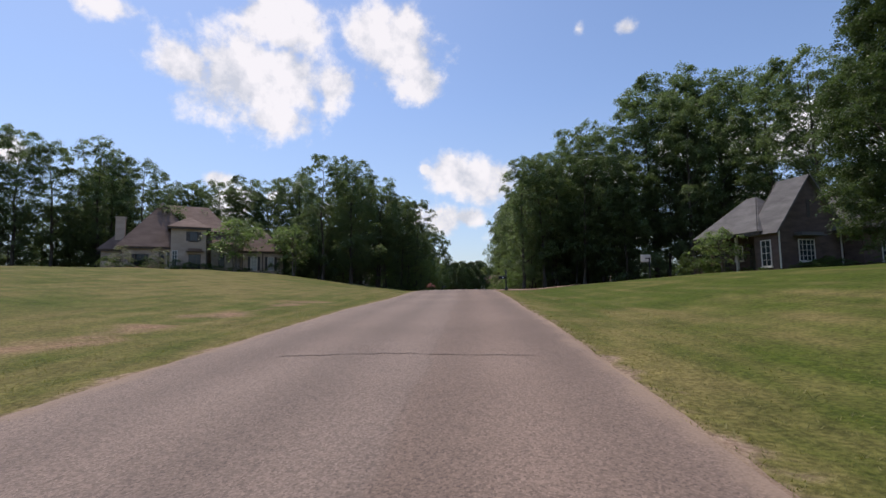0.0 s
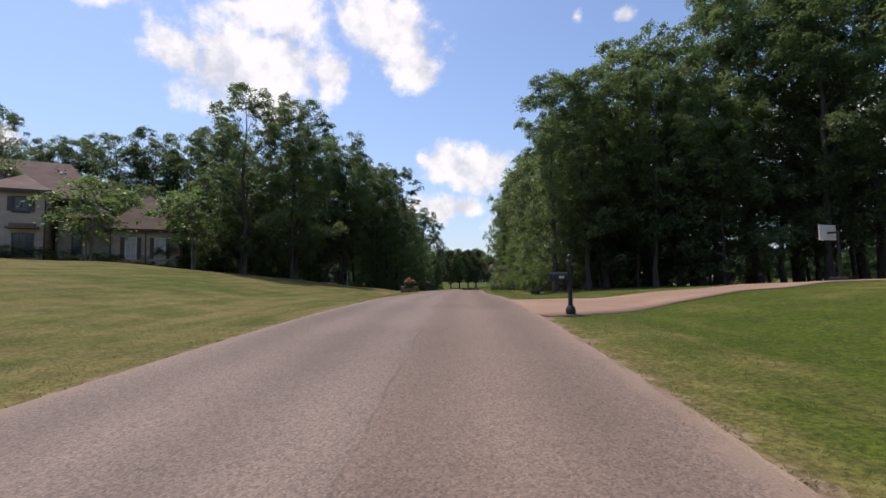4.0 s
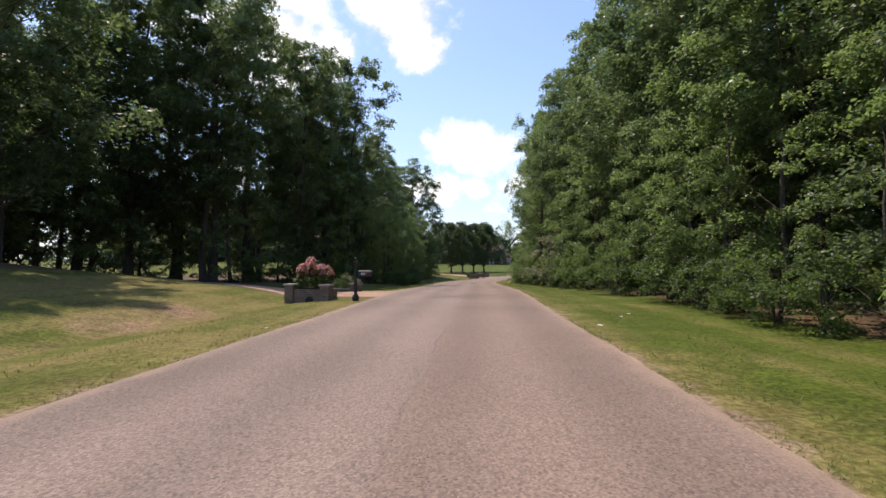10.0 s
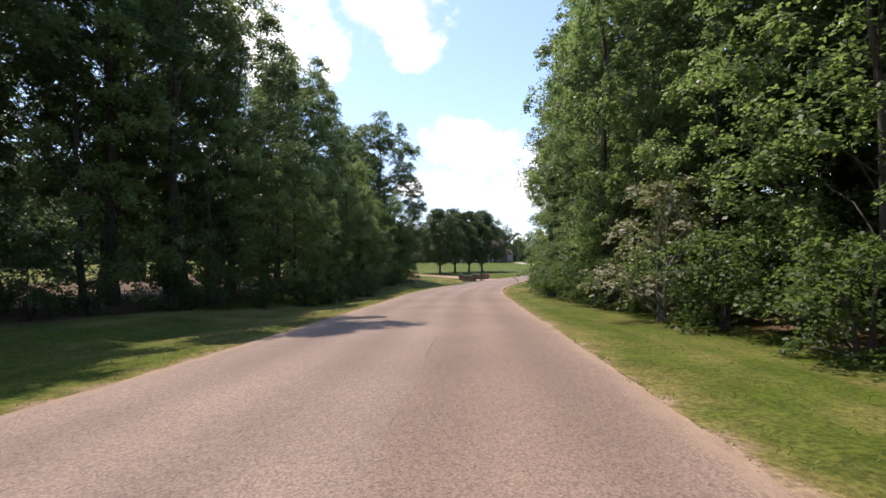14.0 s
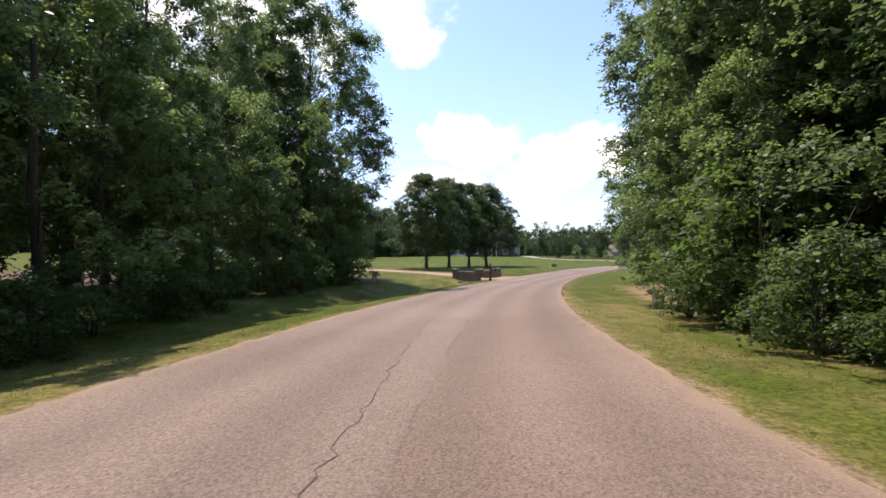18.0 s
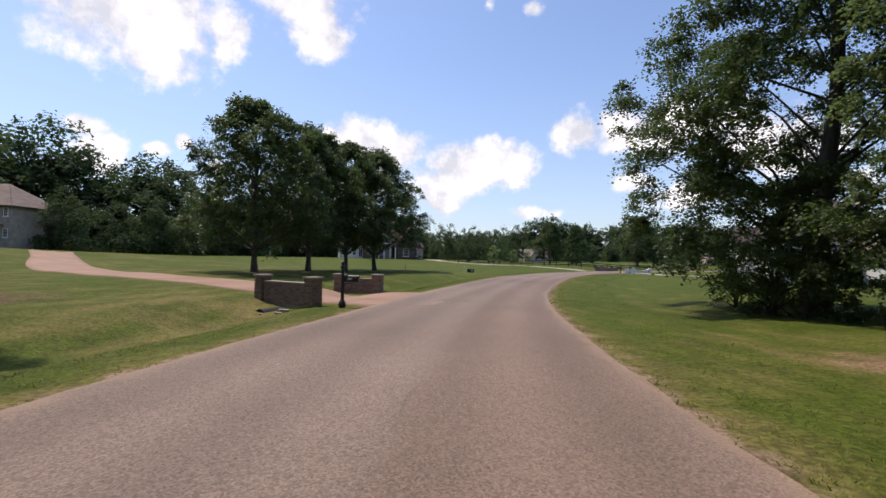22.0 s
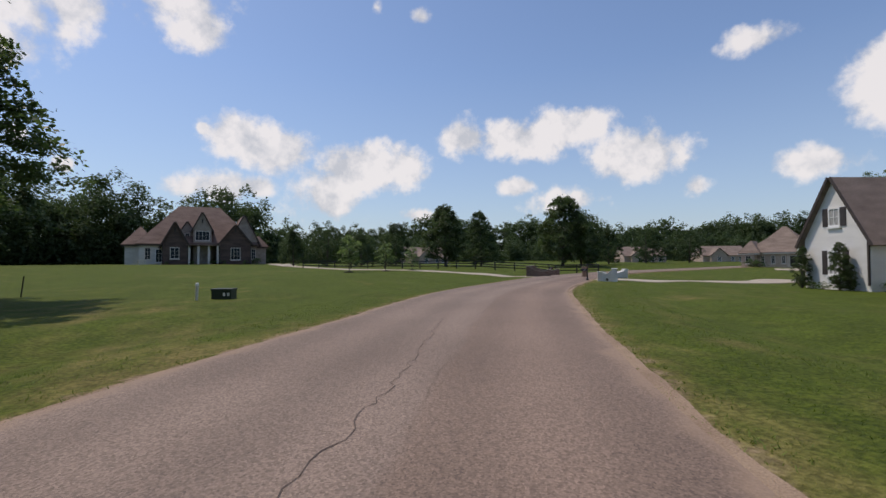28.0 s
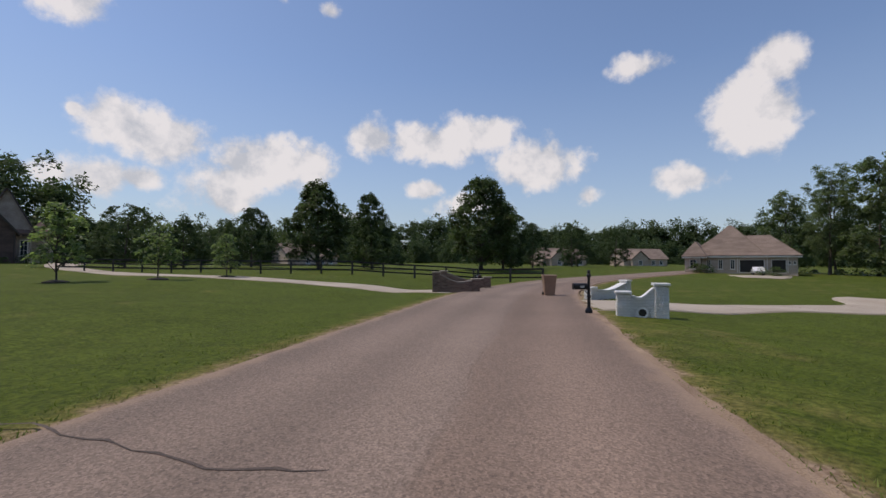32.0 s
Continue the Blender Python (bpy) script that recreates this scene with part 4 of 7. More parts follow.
for x, y in ((-64, 58), (-60, 64), (-68, 52), (-72, 47), (-57, 70)):
    tagged(stand(FILL[int(-x) % 2], x, y, 5 * x, 0.7, 0.2), tallone, "tree", "woods behind the tan house")
for k in range(15):
    tagged(stand(FILL[k % 2], -68 + 3.4 * k + rt.uniform(-1, 1), 80.5 + 0.5 * k + rt.uniform(-1.5, 1.5), rt.uniform(0, 360), rt.uniform(0.75, 1.0), 0.1), leafy, "tree", "woods behind the tan house")
for k in range(8):
    tagged(stand(FILL[k % 2], -70 + 2.6 * k + rt.uniform(-1, 1), 58 + 2.5 * k + rt.uniform(-1, 1), rt.uniform(0, 360), rt.uniform(0.7, 0.95), 0.1), leafy, "tree", "woods behind the tan house")
# lawn trees
lawn_oak = "pyramidal pin oak with a dark crown standing on the lawn"
for (x, y, sz, tn), o in zip(((4.8, 173.6, 1.0, 20), (7.8, 182.2, 1.06, 140), (11.1, 188.4, 1.1, 250), (14.5, 193.4, 1.14, 80)), (0, 1, 0, 1)):
    tagged(stand(PIN[o], x, y, tn, sz), lawn_oak, "tree", "pin oaks on the lawn")
tagged(stand(BIG, 27.0, 152.0, 40, 1.0, 0.05), "large spreading oak with low hanging boughs beside the road", "tree")
tagged(stand(BIG, 26.4, 24.0, 100, 0.92, 0.05), "large leafy oak in front of the brick house", "tree")
for k, (x, y, sz) in enumerate(((37.2, 218.4, 1.0), (41.3, 219.3, 0.8), (45.1, 221.4, 0.72))):
    tagged(stand(YOUNG[k % 2], x, y, 77 * k, sz), "young staked-size lawn tree in a mulch ring", "tree", "young lawn trees")
tagged(stand(DENSE[0], 59.0, 241.3, 10, 1.0), "round dense dark green tree behind the fence", "tree")
tagged(stand(DENSE[1], 77.8, 235.1, 60, 1.18, 0.0), "tall dense oval tree near the bend of the road", "tree")
for x, y, sz, o in ((66.5, 243, 0.9, 2), (83.5, 237, 0.9, 1), (88, 240, 0.75, 0), (96, 243, 0.7, 1), (46, 246, 0.5, 1), (41, 248, 0.6, 0), (36, 250, 0.55, 2), (51, 247, 0.5, 0), (70, 252, 0.7, 1), (55, 255, 0.75, 1), (110, 246, 0.7, 0), (117, 250, 0.75, 1), (124, 246, 0.7, 0)):
    tagged(stand(FAR[o], x, y, rt.uniform(0, 360), sz), "leafy green tree in the neighbouring gardens", "tree", "garden trees")
for k in range(14):
    a = k / 13
    tagged(stand((FILL + TALL)[k % 5], 133 - 21 * a + rt.uniform(-2, 2), 219 - 29 * a + rt.uniform(-2, 2), rt.uniform(0, 360), (1.0 + 0.8 * a) * (0.9 if k % 5 < 2 else 0.5) * rt.uniform(0.9, 1.1), 0.1), "tall dark trees behind the brown-roofed house", "tree", "woods behind the brown-roofed house")
# shrubs along the edge of the woods
thicket = "leafy green undergrowth shrub at the foot of the woods"
for k in range(34):
    s = 64 + 2.0 * k + rt.uniform(-0.8, 0.8)
    x, y = spot(s, EDGE_R(s) - rt.uniform(1.6, 2.8))
    tagged(stand(BUSH[k % 3], x, y, rt.uniform(0, 360), rt.uniform(0.55, 1.15), 0.05), thicket, "shrub", "undergrowth")
for k in range(26):
    s = 91 + 2.0 * k + rt.uniform(-0.8, 0.8)
    x, y = spot(s, EDGE_L(s) + rt.uniform(0.6, 1.8))
    tagged(stand(BUSH[k % 3], x, y, rt.uniform(0, 360), rt.uniform(0.5, 1.0), 0.05), thicket, "shrub", "undergrowth")
for x, y, sz in ((15.6, 127.6, 1.5), (16.6, 130.0, 1.5), (14.9, 125.4, 1.6), (17.9, 131.5, 1.3), (16.6, 126.4, 2.0), (18.2, 129.3, 1.9), (24.2, 151.0, 0.9), (26.5, 151.2, 0.9), (25.0, 153.2, 0.8), (27.0, 153.4, 0.9)):
    tagged(stand(BUSH[int(x * 7) % 3], x, y, x * 50, sz, 0.05), thicket, "shrub", "undergrowth")
for x, y, o, sz in ((21.6, 140.5, EDGE[0], 1.05), (24.5, 143.2, EDGE[2], 1.0), (26.5, 139.5, TALL[1], 0.8), (20.6, 138.4, TALL[0], 0.74), (23.0, 134.0, TALL[1], 0.75), (25.5, 130.5, EDGE[1], 1.1), (21.5, 129.0, TALL[2], 0.7), (28.5, 145.5, EDGE[1], 1.0), (31.0, 149.0, EDGE[0], 1.0), (29.5, 141.0, TALL[2], 0.86), (33.5, 153.0, EDGE[2], 0.9)):
    tagged(stand(o, x, y, x * 40, sz, 0.1), leafy, "tree", "roadside woods")
for x, y, o, sz in ((17.4, 133.4, EDGE[1], 1.0), (18.6, 136.2, TALL[0], 0.78), (19.0, 131.0, TALL[1], 0.82), (16.9, 129.8, EDGE[0], 0.95), (21.2, 134.6, FILL[0], 1.0), (22.6, 137.6, FILL[1], 0.95), (20.4, 139.8, EDGE[1], 0.9), (17.6, 127.2, TALL[2], 0.8), (20.5, 126.5, FILL[0], 1.0), (22.8, 141.4, TALL[2], 0.72), (24.4, 146.6, EDGE[1], 0.8)):
    tagged(stand(o, x, y, x * 57, sz, 0.1), leafy, "tree", "roadside woods")
tagged(stand(SPREAD, -2.8, 147.3, 10, 0.96, 0.1), "tall spreading tree at the end of the woods", "tree", "roadside woods")
for x, y, o, sz in ((-1.9, 145.6, EDGE[1], 0.8), (0.2, 146.2, EDGE[0], 0.62), (-0.9, 143.4, EDGE[2], 0.7), (-5.6, 147.4, EDGE[1], 0.9), (-7.6, 151.4, EDGE[0], 0.9), (-8.5, 149.0, TALL[0], 0.72), (-6.5, 153.0, TALL[1], 0.66)):
    tagged(stand(o, x, y, x * 50, sz, 0.1), leafy, "tree", "roadside woods")
tagged(stand(CEDAR, 24.4, 150.2, 20, 1.0, 0.05), "small dark cedar at the foot of the oak", "tree")
tagged(stand(PALE, 11.9, 100.6, 30, 0.95), "pale flowering shrub with drooping sprays beside the woods", "shrub")


# ---- houses ----
BRICK_TAN = material("tan_brick_wall", (0.36, 0.275, 0.215), (0.53, 0.435, 0.355), 0.9, 0.8, 34.0, 0.5, stretch=(1, 1, 3))
BRICK_DARK = material("dark_brick_wall", (0.055, 0.036, 0.030), (0.15, 0.10, 0.082), 0.9, 0.8, 34.0, 0.5, stretch=(1, 1, 3))
BRICK_WHITE = material("white_painted_brick", (0.66, 0.65, 0.62), (0.82, 0.81, 0.78), 0.75, 0.7, 30.0, 0.35, stretch=(1, 1, 3))
STONE_TAN = material("tan_stone_wall", (0.24, 0.20, 0.165), (0.44, 0.39, 0.33), 0.9, 1.6, 24.0, 0.6)
SIDING = material("grey_siding", (0.50, 0.49, 0.46), (0.68, 0.67, 0.64), 0.7, 0.6, 20.0, 0.2, stretch=(1, 1, 6))
ROOF_BROWN = material("brown_shingles", (0.115, 0.076, 0.060), (0.235, 0.162, 0.130), 0.92, 0.7, 26.0, 0.6, stretch=(1, 1, 3))
ROOF_GREY = material("grey_shingles", (0.078, 0.075, 0.073), (0.18, 0.172, 0.167), 0.92, 0.7, 26.0, 0.6, stretch=(1, 1, 3))
ROOF_TAUPE = material("taupe_shingles", (0.135, 0.100, 0.080), (0.275, 0.212, 0.172), 0.92, 0.7, 26.0, 0.6, stretch=(1, 1, 3))
TRIM_DARK = material("dark_brown_trim", (0.03, 0.022, 0.018), (0.075, 0.055, 0.045), 0.6, 3.0, 30.0, 0.1)
TRIM_LIGHT = material("pale_trim", (0.52, 0.48, 0.42), (0.72, 0.68, 0.62), 0.6, 3.0, 30.0, 0.1)
WHITE = material("white_paint", (0.70, 0.70, 0.68), (0.82, 0.82, 0.80), 0.5, 2.0, 20.0, 0.05)
GLASS = material("window_glass", (0.020, 0.024, 0.028), (0.045, 0.052, 0.058), 0.08, 0.5, 3.0, 0.0)
CURTAIN = material("curtained_glass", (0.28, 0.28, 0.27), (0.48, 0.48, 0.46), 0.2, 1.2, 9.0, 0.0)
# near-black colour standing in for the shade inside openings
SHADOW_IN = material("opening_shade", (0.02, 0.018, 0.016), (0.05, 0.045, 0.04), 0.9, 1.0, 8.0, 0.0)
CAP_TONE = material("pale_porch_concrete", (0.36, 0.33, 0.29), (0.52, 0.48, 0.43), 0.9, 1.0, 40.0, 0.2)
DOOR_DARK = material("dark_door_paint", (0.035, 0.028, 0.026), (0.085, 0.07, 0.064), 0.5, 2.0, 20.0, 0.1)


def slab(bm, quad, thick):
    """A roof plane with thickness, from its corners."""
    n = (quad[1] - quad[0]).cross(quad[2] - quad[0]).normalized() * thick
    if n.z < 0:
        n = -n
    lo = [bm.verts.new(p) for p in quad]
    hi = [bm.verts.new(p + n) for p in quad]
    bm.faces.new(lo[::-1]), bm.faces.new(hi)
    for k in range(len(lo)):
        j = (k + 1) % len(lo)
        bm.faces.new((lo[k], lo[j], hi[j], hi[k]))


class House:
    """A house in its own frame: x along the front, y into the house, z up from the ground."""

    def __init__(self, x, y, turn, base, label, wall, roof, trim):
        self.root = new("house")
        self.root.matrix_world = pose(x, y, base, 0, 0, turn)
        self.mat, self.roof, self.trim = wall, roof, trim
        tagged(self.root, label, "house")

    def wall(self, x0, x1, y0, y1, z1, z0=-0.7, mat=None, name="wall"):
        return part(name, boxes((x0, y0, z0, x1, y1, z1)), mat or self.mat, self.root)

    def hip(self, x0, x1, y0, y1, z, rise, over=0.4, ridge=None, mat=None):
        """A hipped roof; ridge: half length of the ridge along the longer side."""
        x0, x1, y0, y1 = x0 - over, x1 + over, y0 - over, y1 + over
        cx, cy, lx, ly = (x0 + x1) / 2, (y0 + y1) / 2, (x1 - x0) / 2, (y1 - y0) / 2
        r = max(abs(lx - ly), 0.15) if ridge is None else ridge
        a, b = ((cx - r, cy), (cx + r, cy)) if lx >= ly else ((cx, cy - r), (cx, cy + r))
        A, B = Vector((*a, z + rise)), Vector((*b, z + rise))
        c = [Vector(p) for p in ((x0, y0, z), (x1, y0, z), (x1, y1, z), (x0, y1, z))]
        bm = bmesh.new()
        if lx >= ly:
            for quad in ((c[0], c[1], B, A), (c[2], c[3], A, B), (c[1], c[2], B), (c[3], c[0], A)):
                slab(bm, quad, 0.12)
        else:
            for quad in ((c[1], c[2], B, A), (c[3], c[0], A, B), (c[0], c[1], A), (c[2], c[3], B)):
                slab(bm, quad, 0.12)
        roof = part("roof", bm, mat or self.roof, self.root)
        f = boxes((x0, y0, z - 0.22, x1, y0 + 0.06, z), (x0, y1 - 0.06, z - 0.22, x1, y1, z), (x0, y0 + 0.06, z - 0.22, x0 + 0.06, y1 - 0.06, z), (x1 - 0.06, y0 + 0.06, z - 0.22, x1, y1 - 0.06, z))
        part("fascia", f, self.trim, roof)
        part("soffit", boxes((x0 + 0.06, y0 + 0.06, z - 0.05, x1 - 0.06, y1 - 0.06, z - 0.02)), self.trim, roof)
        return roof

    def gable(self, x0, x1, y0, y1, z, rise, over=0.35, mat=None, wall=None, along="y"):
        """A gabled roof whose ridge runs along y (gable to the front) or along x."""
        bm = bmesh.new()
        w = bmesh.new()
        if along == "y":
            cx = (x0 + x1) / 2
            k = rise / ((x1 - x0) / 2)
            top = [Vector((cx, y0 - over, z + rise)), Vector((cx, y1, z + rise))]
            for e, sgn in ((x0, -1), (x1, 1)):
                slab(bm, [Vector((e + sgn * over, y0 - over, z - over * k)), Vector((e + sgn * over, y1, z - over * k)), top[1], top[0]], 0.12)
            a = [w.verts.new(p) for p in ((x0, y0, z), (x1, y0, z), (cx, y0, z + rise - 0.02))]
            b = [w.verts.new(p) for p in ((x0, y1 - 0.1, z), (x1, y1 - 0.1, z), (cx, y1 - 0.1, z + rise - 0.02))]
        else:
            cy = (y0 + y1) / 2
            k = rise / ((y1 - y0) / 2)
            top = [Vector((x0 - over, cy, z + rise)), Vector((x1 + over, cy, z + rise))]
            for e, sgn in ((y0, -1), (y1, 1)):
                slab(bm, [Vector((x0 - over, e + sgn * over, z - over * k)), Vector((x1 + over, e + sgn * over, z - over * k)), top[1], top[0]], 0.12)
            a = [w.verts.new(p) for p in ((x0, y0, z), (x0, y1, z), (x0, cy, z + rise - 0.02))]
            b = [w.verts.new(p) for p in ((x1, y0, z), (x1, y1, z), (x1, cy, z + rise - 0.02))]
        w.faces.new(a), w.faces.new(b)
        for p, q in ((0, 1), (1, 2), (2, 0)):
            w.faces.new((a[p], a[q], b[q], b[p]))
        part("gable_wall", w, wall or self.mat, self.root)
        roof = part("roof", bm, mat or self.roof, self.root)
        # raking boards on the front gable
        r = bmesh.new()
        if along == "y":
            for e, sgn in ((x0, -1), (x1, 1)):
                p, q = Vector((e + sgn * over, y0 - over - 0.03, z - over * k)), Vector((cx, y0 - over - 0.03, z + rise))
                slab(r, [p, q, q + Vector((0, 0.05, 0)), p + Vector((0, 0.05, 0))], 0.16)
        else:
            for e, sgn in ((y0, -1), (y1, 1)):
                p, q = Vector((x0 - over - 0.03, e + sgn * over, z - over * k)), Vector((x0 - over - 0.03, cy, z + rise))
                slab(r, [p, q, q + Vector((0.05, 0, 0)), p + Vector((0.05, 0, 0))], 0.16)
        part("rake_board", r, self.trim, roof)
        return roof

    def opening(self, name, m, w, h, glass=None, frame_mat=None, shutters=None, bars=(2, 3), sill=True):
        """A window or door set proud of a wall; m: its lower middle, facing -y."""
        fm = frame_mat or self.trim
        f = 0.09
        ob = part(name, boxes((-w / 2, -0.05, 0, -w / 2 + f, 0.06, h), (w / 2 - f, -0.05, 0, w / 2, 0.06, h), (-w / 2 + f, -0.05, h - f, w / 2 - f, 0.06, h), (-w / 2 + f, -0.05, 0, w / 2 - f, 0.06, f)), fm, self.root)
        ob.matrix_local = m
        pane = part("pane", boxes((-w / 2 + f, -0.012, f, w / 2 - f, 0.03, h - f)), glass or GLASS, ob)
        nx, nz = bars
        rows = [(-w / 2 + w * k / nx - 0.02, -0.04, f, -w / 2 + w * k / nx + 0.02, -0.014, h - f) for k in range(1, nx)]
        rows += [(-w / 2 + f, -0.036, h * k / nz - 0.018, w / 2 - f, -0.016, h * k / nz + 0.018) for k in range(1, nz)]
        if rows:
            part("glazing_bar", boxes(*rows), fm, ob)
        if sill:
            part("sill", boxes((-w / 2 - 0.08, -0.12, -0.1, w / 2 + 0.08, 0.02, -0.004)), fm, ob)
        if shutters:
            for sgn in (-1, 1):
                c = sgn * (w / 2 + 0.2)
                part("shutter", boxes((c - 0.17, -0.05, 0.02, c + 0.17, 0.0, h - 0.02), *[(c - 0.13, -0.065, h * k / 9, c + 0.13, -0.048, h * k / 9 + 0.05) for k in range(1, 8)]), shutters, ob)
        return ob

    def pipe(self, x, y, z0, z1, mat=None):
        part("downpipe", boxes((x - 0.05, y - 0.09, z0, x + 0.05, y - 0.01, z1)), mat or self.trim, self.root)


front = lambda x, y, z: pose(x, y, z)
leftward = lambda x, y, z: pose(x, y, z, 0, 0, -90)
rightward = lambda x, y, z: pose(x, y, z, 0, 0, 90)

# tan brick house with steep brown hipped roofs
A = House(-37.8, 63.9, 29, 4.15, "tan brick house with steep brown hipped roofs and shutters", BRICK_TAN, ROOF_BROWN, TRIM_DARK)
A.wall(-5.6, 3.0, 0.3, 12.5, 3.3)
A.hip(-5.6, 3.4, 0.3, 12.5, 3.3, 6.9, 0.5, 1.6)
A.hip(-3.4, 7.5, 2.4, 12.5, 5.9, 4.4, 0.5, 2.8)
A.wall(-8.0, -5.6, 2.5, 9.0, 3.0)
A.hip(-8.0, -4.6, 2.5, 9.0, 3.0, 2.4, 0.4)
part("chimney", boxes((-6.6, 3.2, -0.5, -5.5, 4.3, 7.5), (-6.68, 3.12, 7.5, -5.42, 4.38, 7.72)), BRICK_TAN, A.root, "tall tan brick chimney")
A.wall(0.15, 4.6, -0.6, 8.0, 6.1)
A.hip(0.15, 4.6, -0.6, 8.0, 6.1, 1.9, 0.45, 1.0)
A.wall(3.0, 7.5, 3.2, 12.5, 5.9)
A.wall(5.2, 9.2, 1.0, 8.0, 4.0, mat=STONE_TAN)
A.hip(4.7, 9.2, 1.0, 8.0, 4.0, 2.4, 0.4)
A.wall(9.2, 15.2, -0.2, 7.5, 3.0)
A.hip(9.2, 15.2, -0.2, 7.5, 3.0, 3.9, 0.45, 0.4)
A.opening("window", front(2.9, -0.6, 4.25), 1.1, 1.35, shutters=DOOR_DARK)
A.opening("window", front(3.1, -0.6, 0.4), 1.5, 2.0, bars=(3, 3))
part("awning", boxes((2.0, -1.3, 2.75, 4.2, -0.6, 2.9), (2.25, -1.15, 2.9, 3.95, -0.6, 3.2)), ROOF_BROWN, A.root)
A.opening("window", front(-0.9, 0.3, 0.5), 0.6, 2.2, bars=(1, 4))
A.opening("window", front(-0.1, -0.02, 0.5), 0.5, 2.4, bars=(1, 4), frame_mat=TRIM_LIGHT)
A.opening("window", front(0.65, -0.62, 0.6), 0.7, 2.3, bars=(2, 4), frame_mat=TRIM_LIGHT)
A.opening("window", front(-3.4, 0.3, 1.0), 1.2, 1.4, shutters=DOOR_DARK)
A.opening("window", front(6.6, 1.0, 0.8), 0.8, 1.9, bars=(1, 3))
for x in (10.9, 13.3):
    A.opening("window", front(x, -0.2, 0.2), 0.95, 2.1, glass=CURTAIN, frame_mat=TRIM_LIGHT, shutters=DOOR_DARK, bars=(2, 4), sill=False)
for x, y, z in ((-5.5, 0.3, 3.1), (4.55, -0.6, 5.9), (9.3, -0.2, 2.8), (12.1, -0.2, 2.8), (15.1, -0.2, 2.8)):
    A.pipe(x, y, 0, z)

# dark brick house with steep grey roofs; its front looks at the road
B = House(28.1, 38.8, -78, 2.65, "dark brick house with steep grey gabled roofs", BRICK_DARK, ROOF_GREY, TRIM_DARK)
B.wall(-2.3, 0.0, 0.0, 6.8, 3.4)
B.gable(-2.3, 0.0, 0.0, 6.8, 3.4, 4.6, 0.35, along="x")
B.wall(-8.4, -2.3, 0.9, 6.0, 3.2)
B.hip(-8.4, -1.6, -0.3, 6.0, 3.2, 3.7, 0.4, 0.5)
B.wall(-6.0, 1.6, 6.8, 14.0, 3.2)
B.hip(-6.0, 1.6, 6.2, 14.0, 3.2, 4.2, 0.45, 1.0)
B.opening("window", rightward(0.0, 2.9, 0.6), 1.7, 1.9, bars=(4, 4), frame_mat=TRIM_LIGHT)
part("awning", boxes((0.0, 1.6, 2.75, 0.8, 4.2, 2.85), (0.0, 1.75, 2.85, 0.65, 4.05, 3.05)), ROOF_GREY, B.root)
part("vent", boxes((-0.03, 3.2, 4.4, 0.04, 3.5, 5.9)), TRIM_DARK, B.root)
B.opening("window", front(-1.15, 0.0, 0.2), 1.0, 2.3, bars=(2, 4), frame_mat=TRIM_LIGHT)
B.opening("door", front(-3.2, 0.9, 0.0), 1.0, 2.2, glass=DOOR_DARK, frame_mat=TRIM_DARK, bars=(1, 1), sill=False)
B.opening("window", front(-4.9, 0.9, 0.9), 1.0, 1.4, bars=(2, 3), frame_mat=TRIM_LIGHT)
for x in (-7.4, -6.5):
    B.opening("door", front(x, 0.9, 0.0), 0.8, 2.2, glass=DOOR_DARK, frame_mat=TRIM_DARK, bars=(1, 1), sill=False)
B.opening("window", rightward(1.6, 9.4, 0.5), 1.3, 1.8, bars=(3, 4), frame_mat=TRIM_LIGHT)
part("porch_post", boxes((-4.2, -0.2, -0.5, -4.0, 0.0, 3.1)), TRIM_LIGHT, B.root)
for y in (0.1, 6.6):
    part("downpipe", boxes((0.01, y - 0.05, 0, 0.09, y + 0.05, 3.2)), TRIM_LIGHT, B.root)

# stone and brick house with many brown gables
C = House(9.8, 267.0, 3, -0.47, "tan stone and brown brick house with many brown gables", STONE_TAN, ROOF_BROWN, TRIM_DARK)
C.root.scale = (1.2, 1.2, 1.2)
C.wall(2.3, 6.0, 1.5, 10.0, 2.9, mat=SIDING)
C.wall(0.2, 2.3, 5.0, 11.5, 2.9, mat=SIDING)
C.hip(0.2, 3.8, 5.0, 11.5, 2.9, 2.9, 0.4, 0.6)
C.wall(5.3, 8.6, -0.4, 8.0, 2.9, mat=BRICK_DARK)
C.gable(5.3, 8.6, -0.4, 8.0, 2.9, 3.2, 0.35, wall=BRICK_DARK)
C.wall(6.0, 18.0, 2.4, 12.0, 2.9)
C.hip(2.3, 18.2, 1.5, 12.5, 2.9, 6.3, 0.4, 2.9)
C.wall(7.7, 9.3, 2.2, 5.0, 4.9, z0=2.5)
C.gable(7.6, 9.4, 2.2, 6.0, 4.9, 1.5, 0.2)
C.wall(9.3, 11.8, 1.2, 6.0, 5.3)
C.gable(9.3, 11.8, 1.2, 8.0, 5.3, 2.5, 0.3)
C.wall(12.4, 16.0, 0.6, 8.0, 3.1, mat=BRICK_DARK)
C.gable(12.9, 17.3, -0.4, 7.0, 3.1, 2.8, 0.35, wall=BRICK_DARK)
C.wall(12.9, 17.3, -0.4, 7.0, 3.1, mat=BRICK_DARK)
C.wall(15.2, 18.4, 1.6, 11.0, 3.4)
C.gable(14.4, 18.6, 1.4, 11.0, 3.4, 4.2, 0.35)
C.wall(18.4, 20.2, 4.5, 11.0, 2.7)
C.hip(18.0, 20.2, 4.5, 11.0, 2.7, 1.8, 0.3)
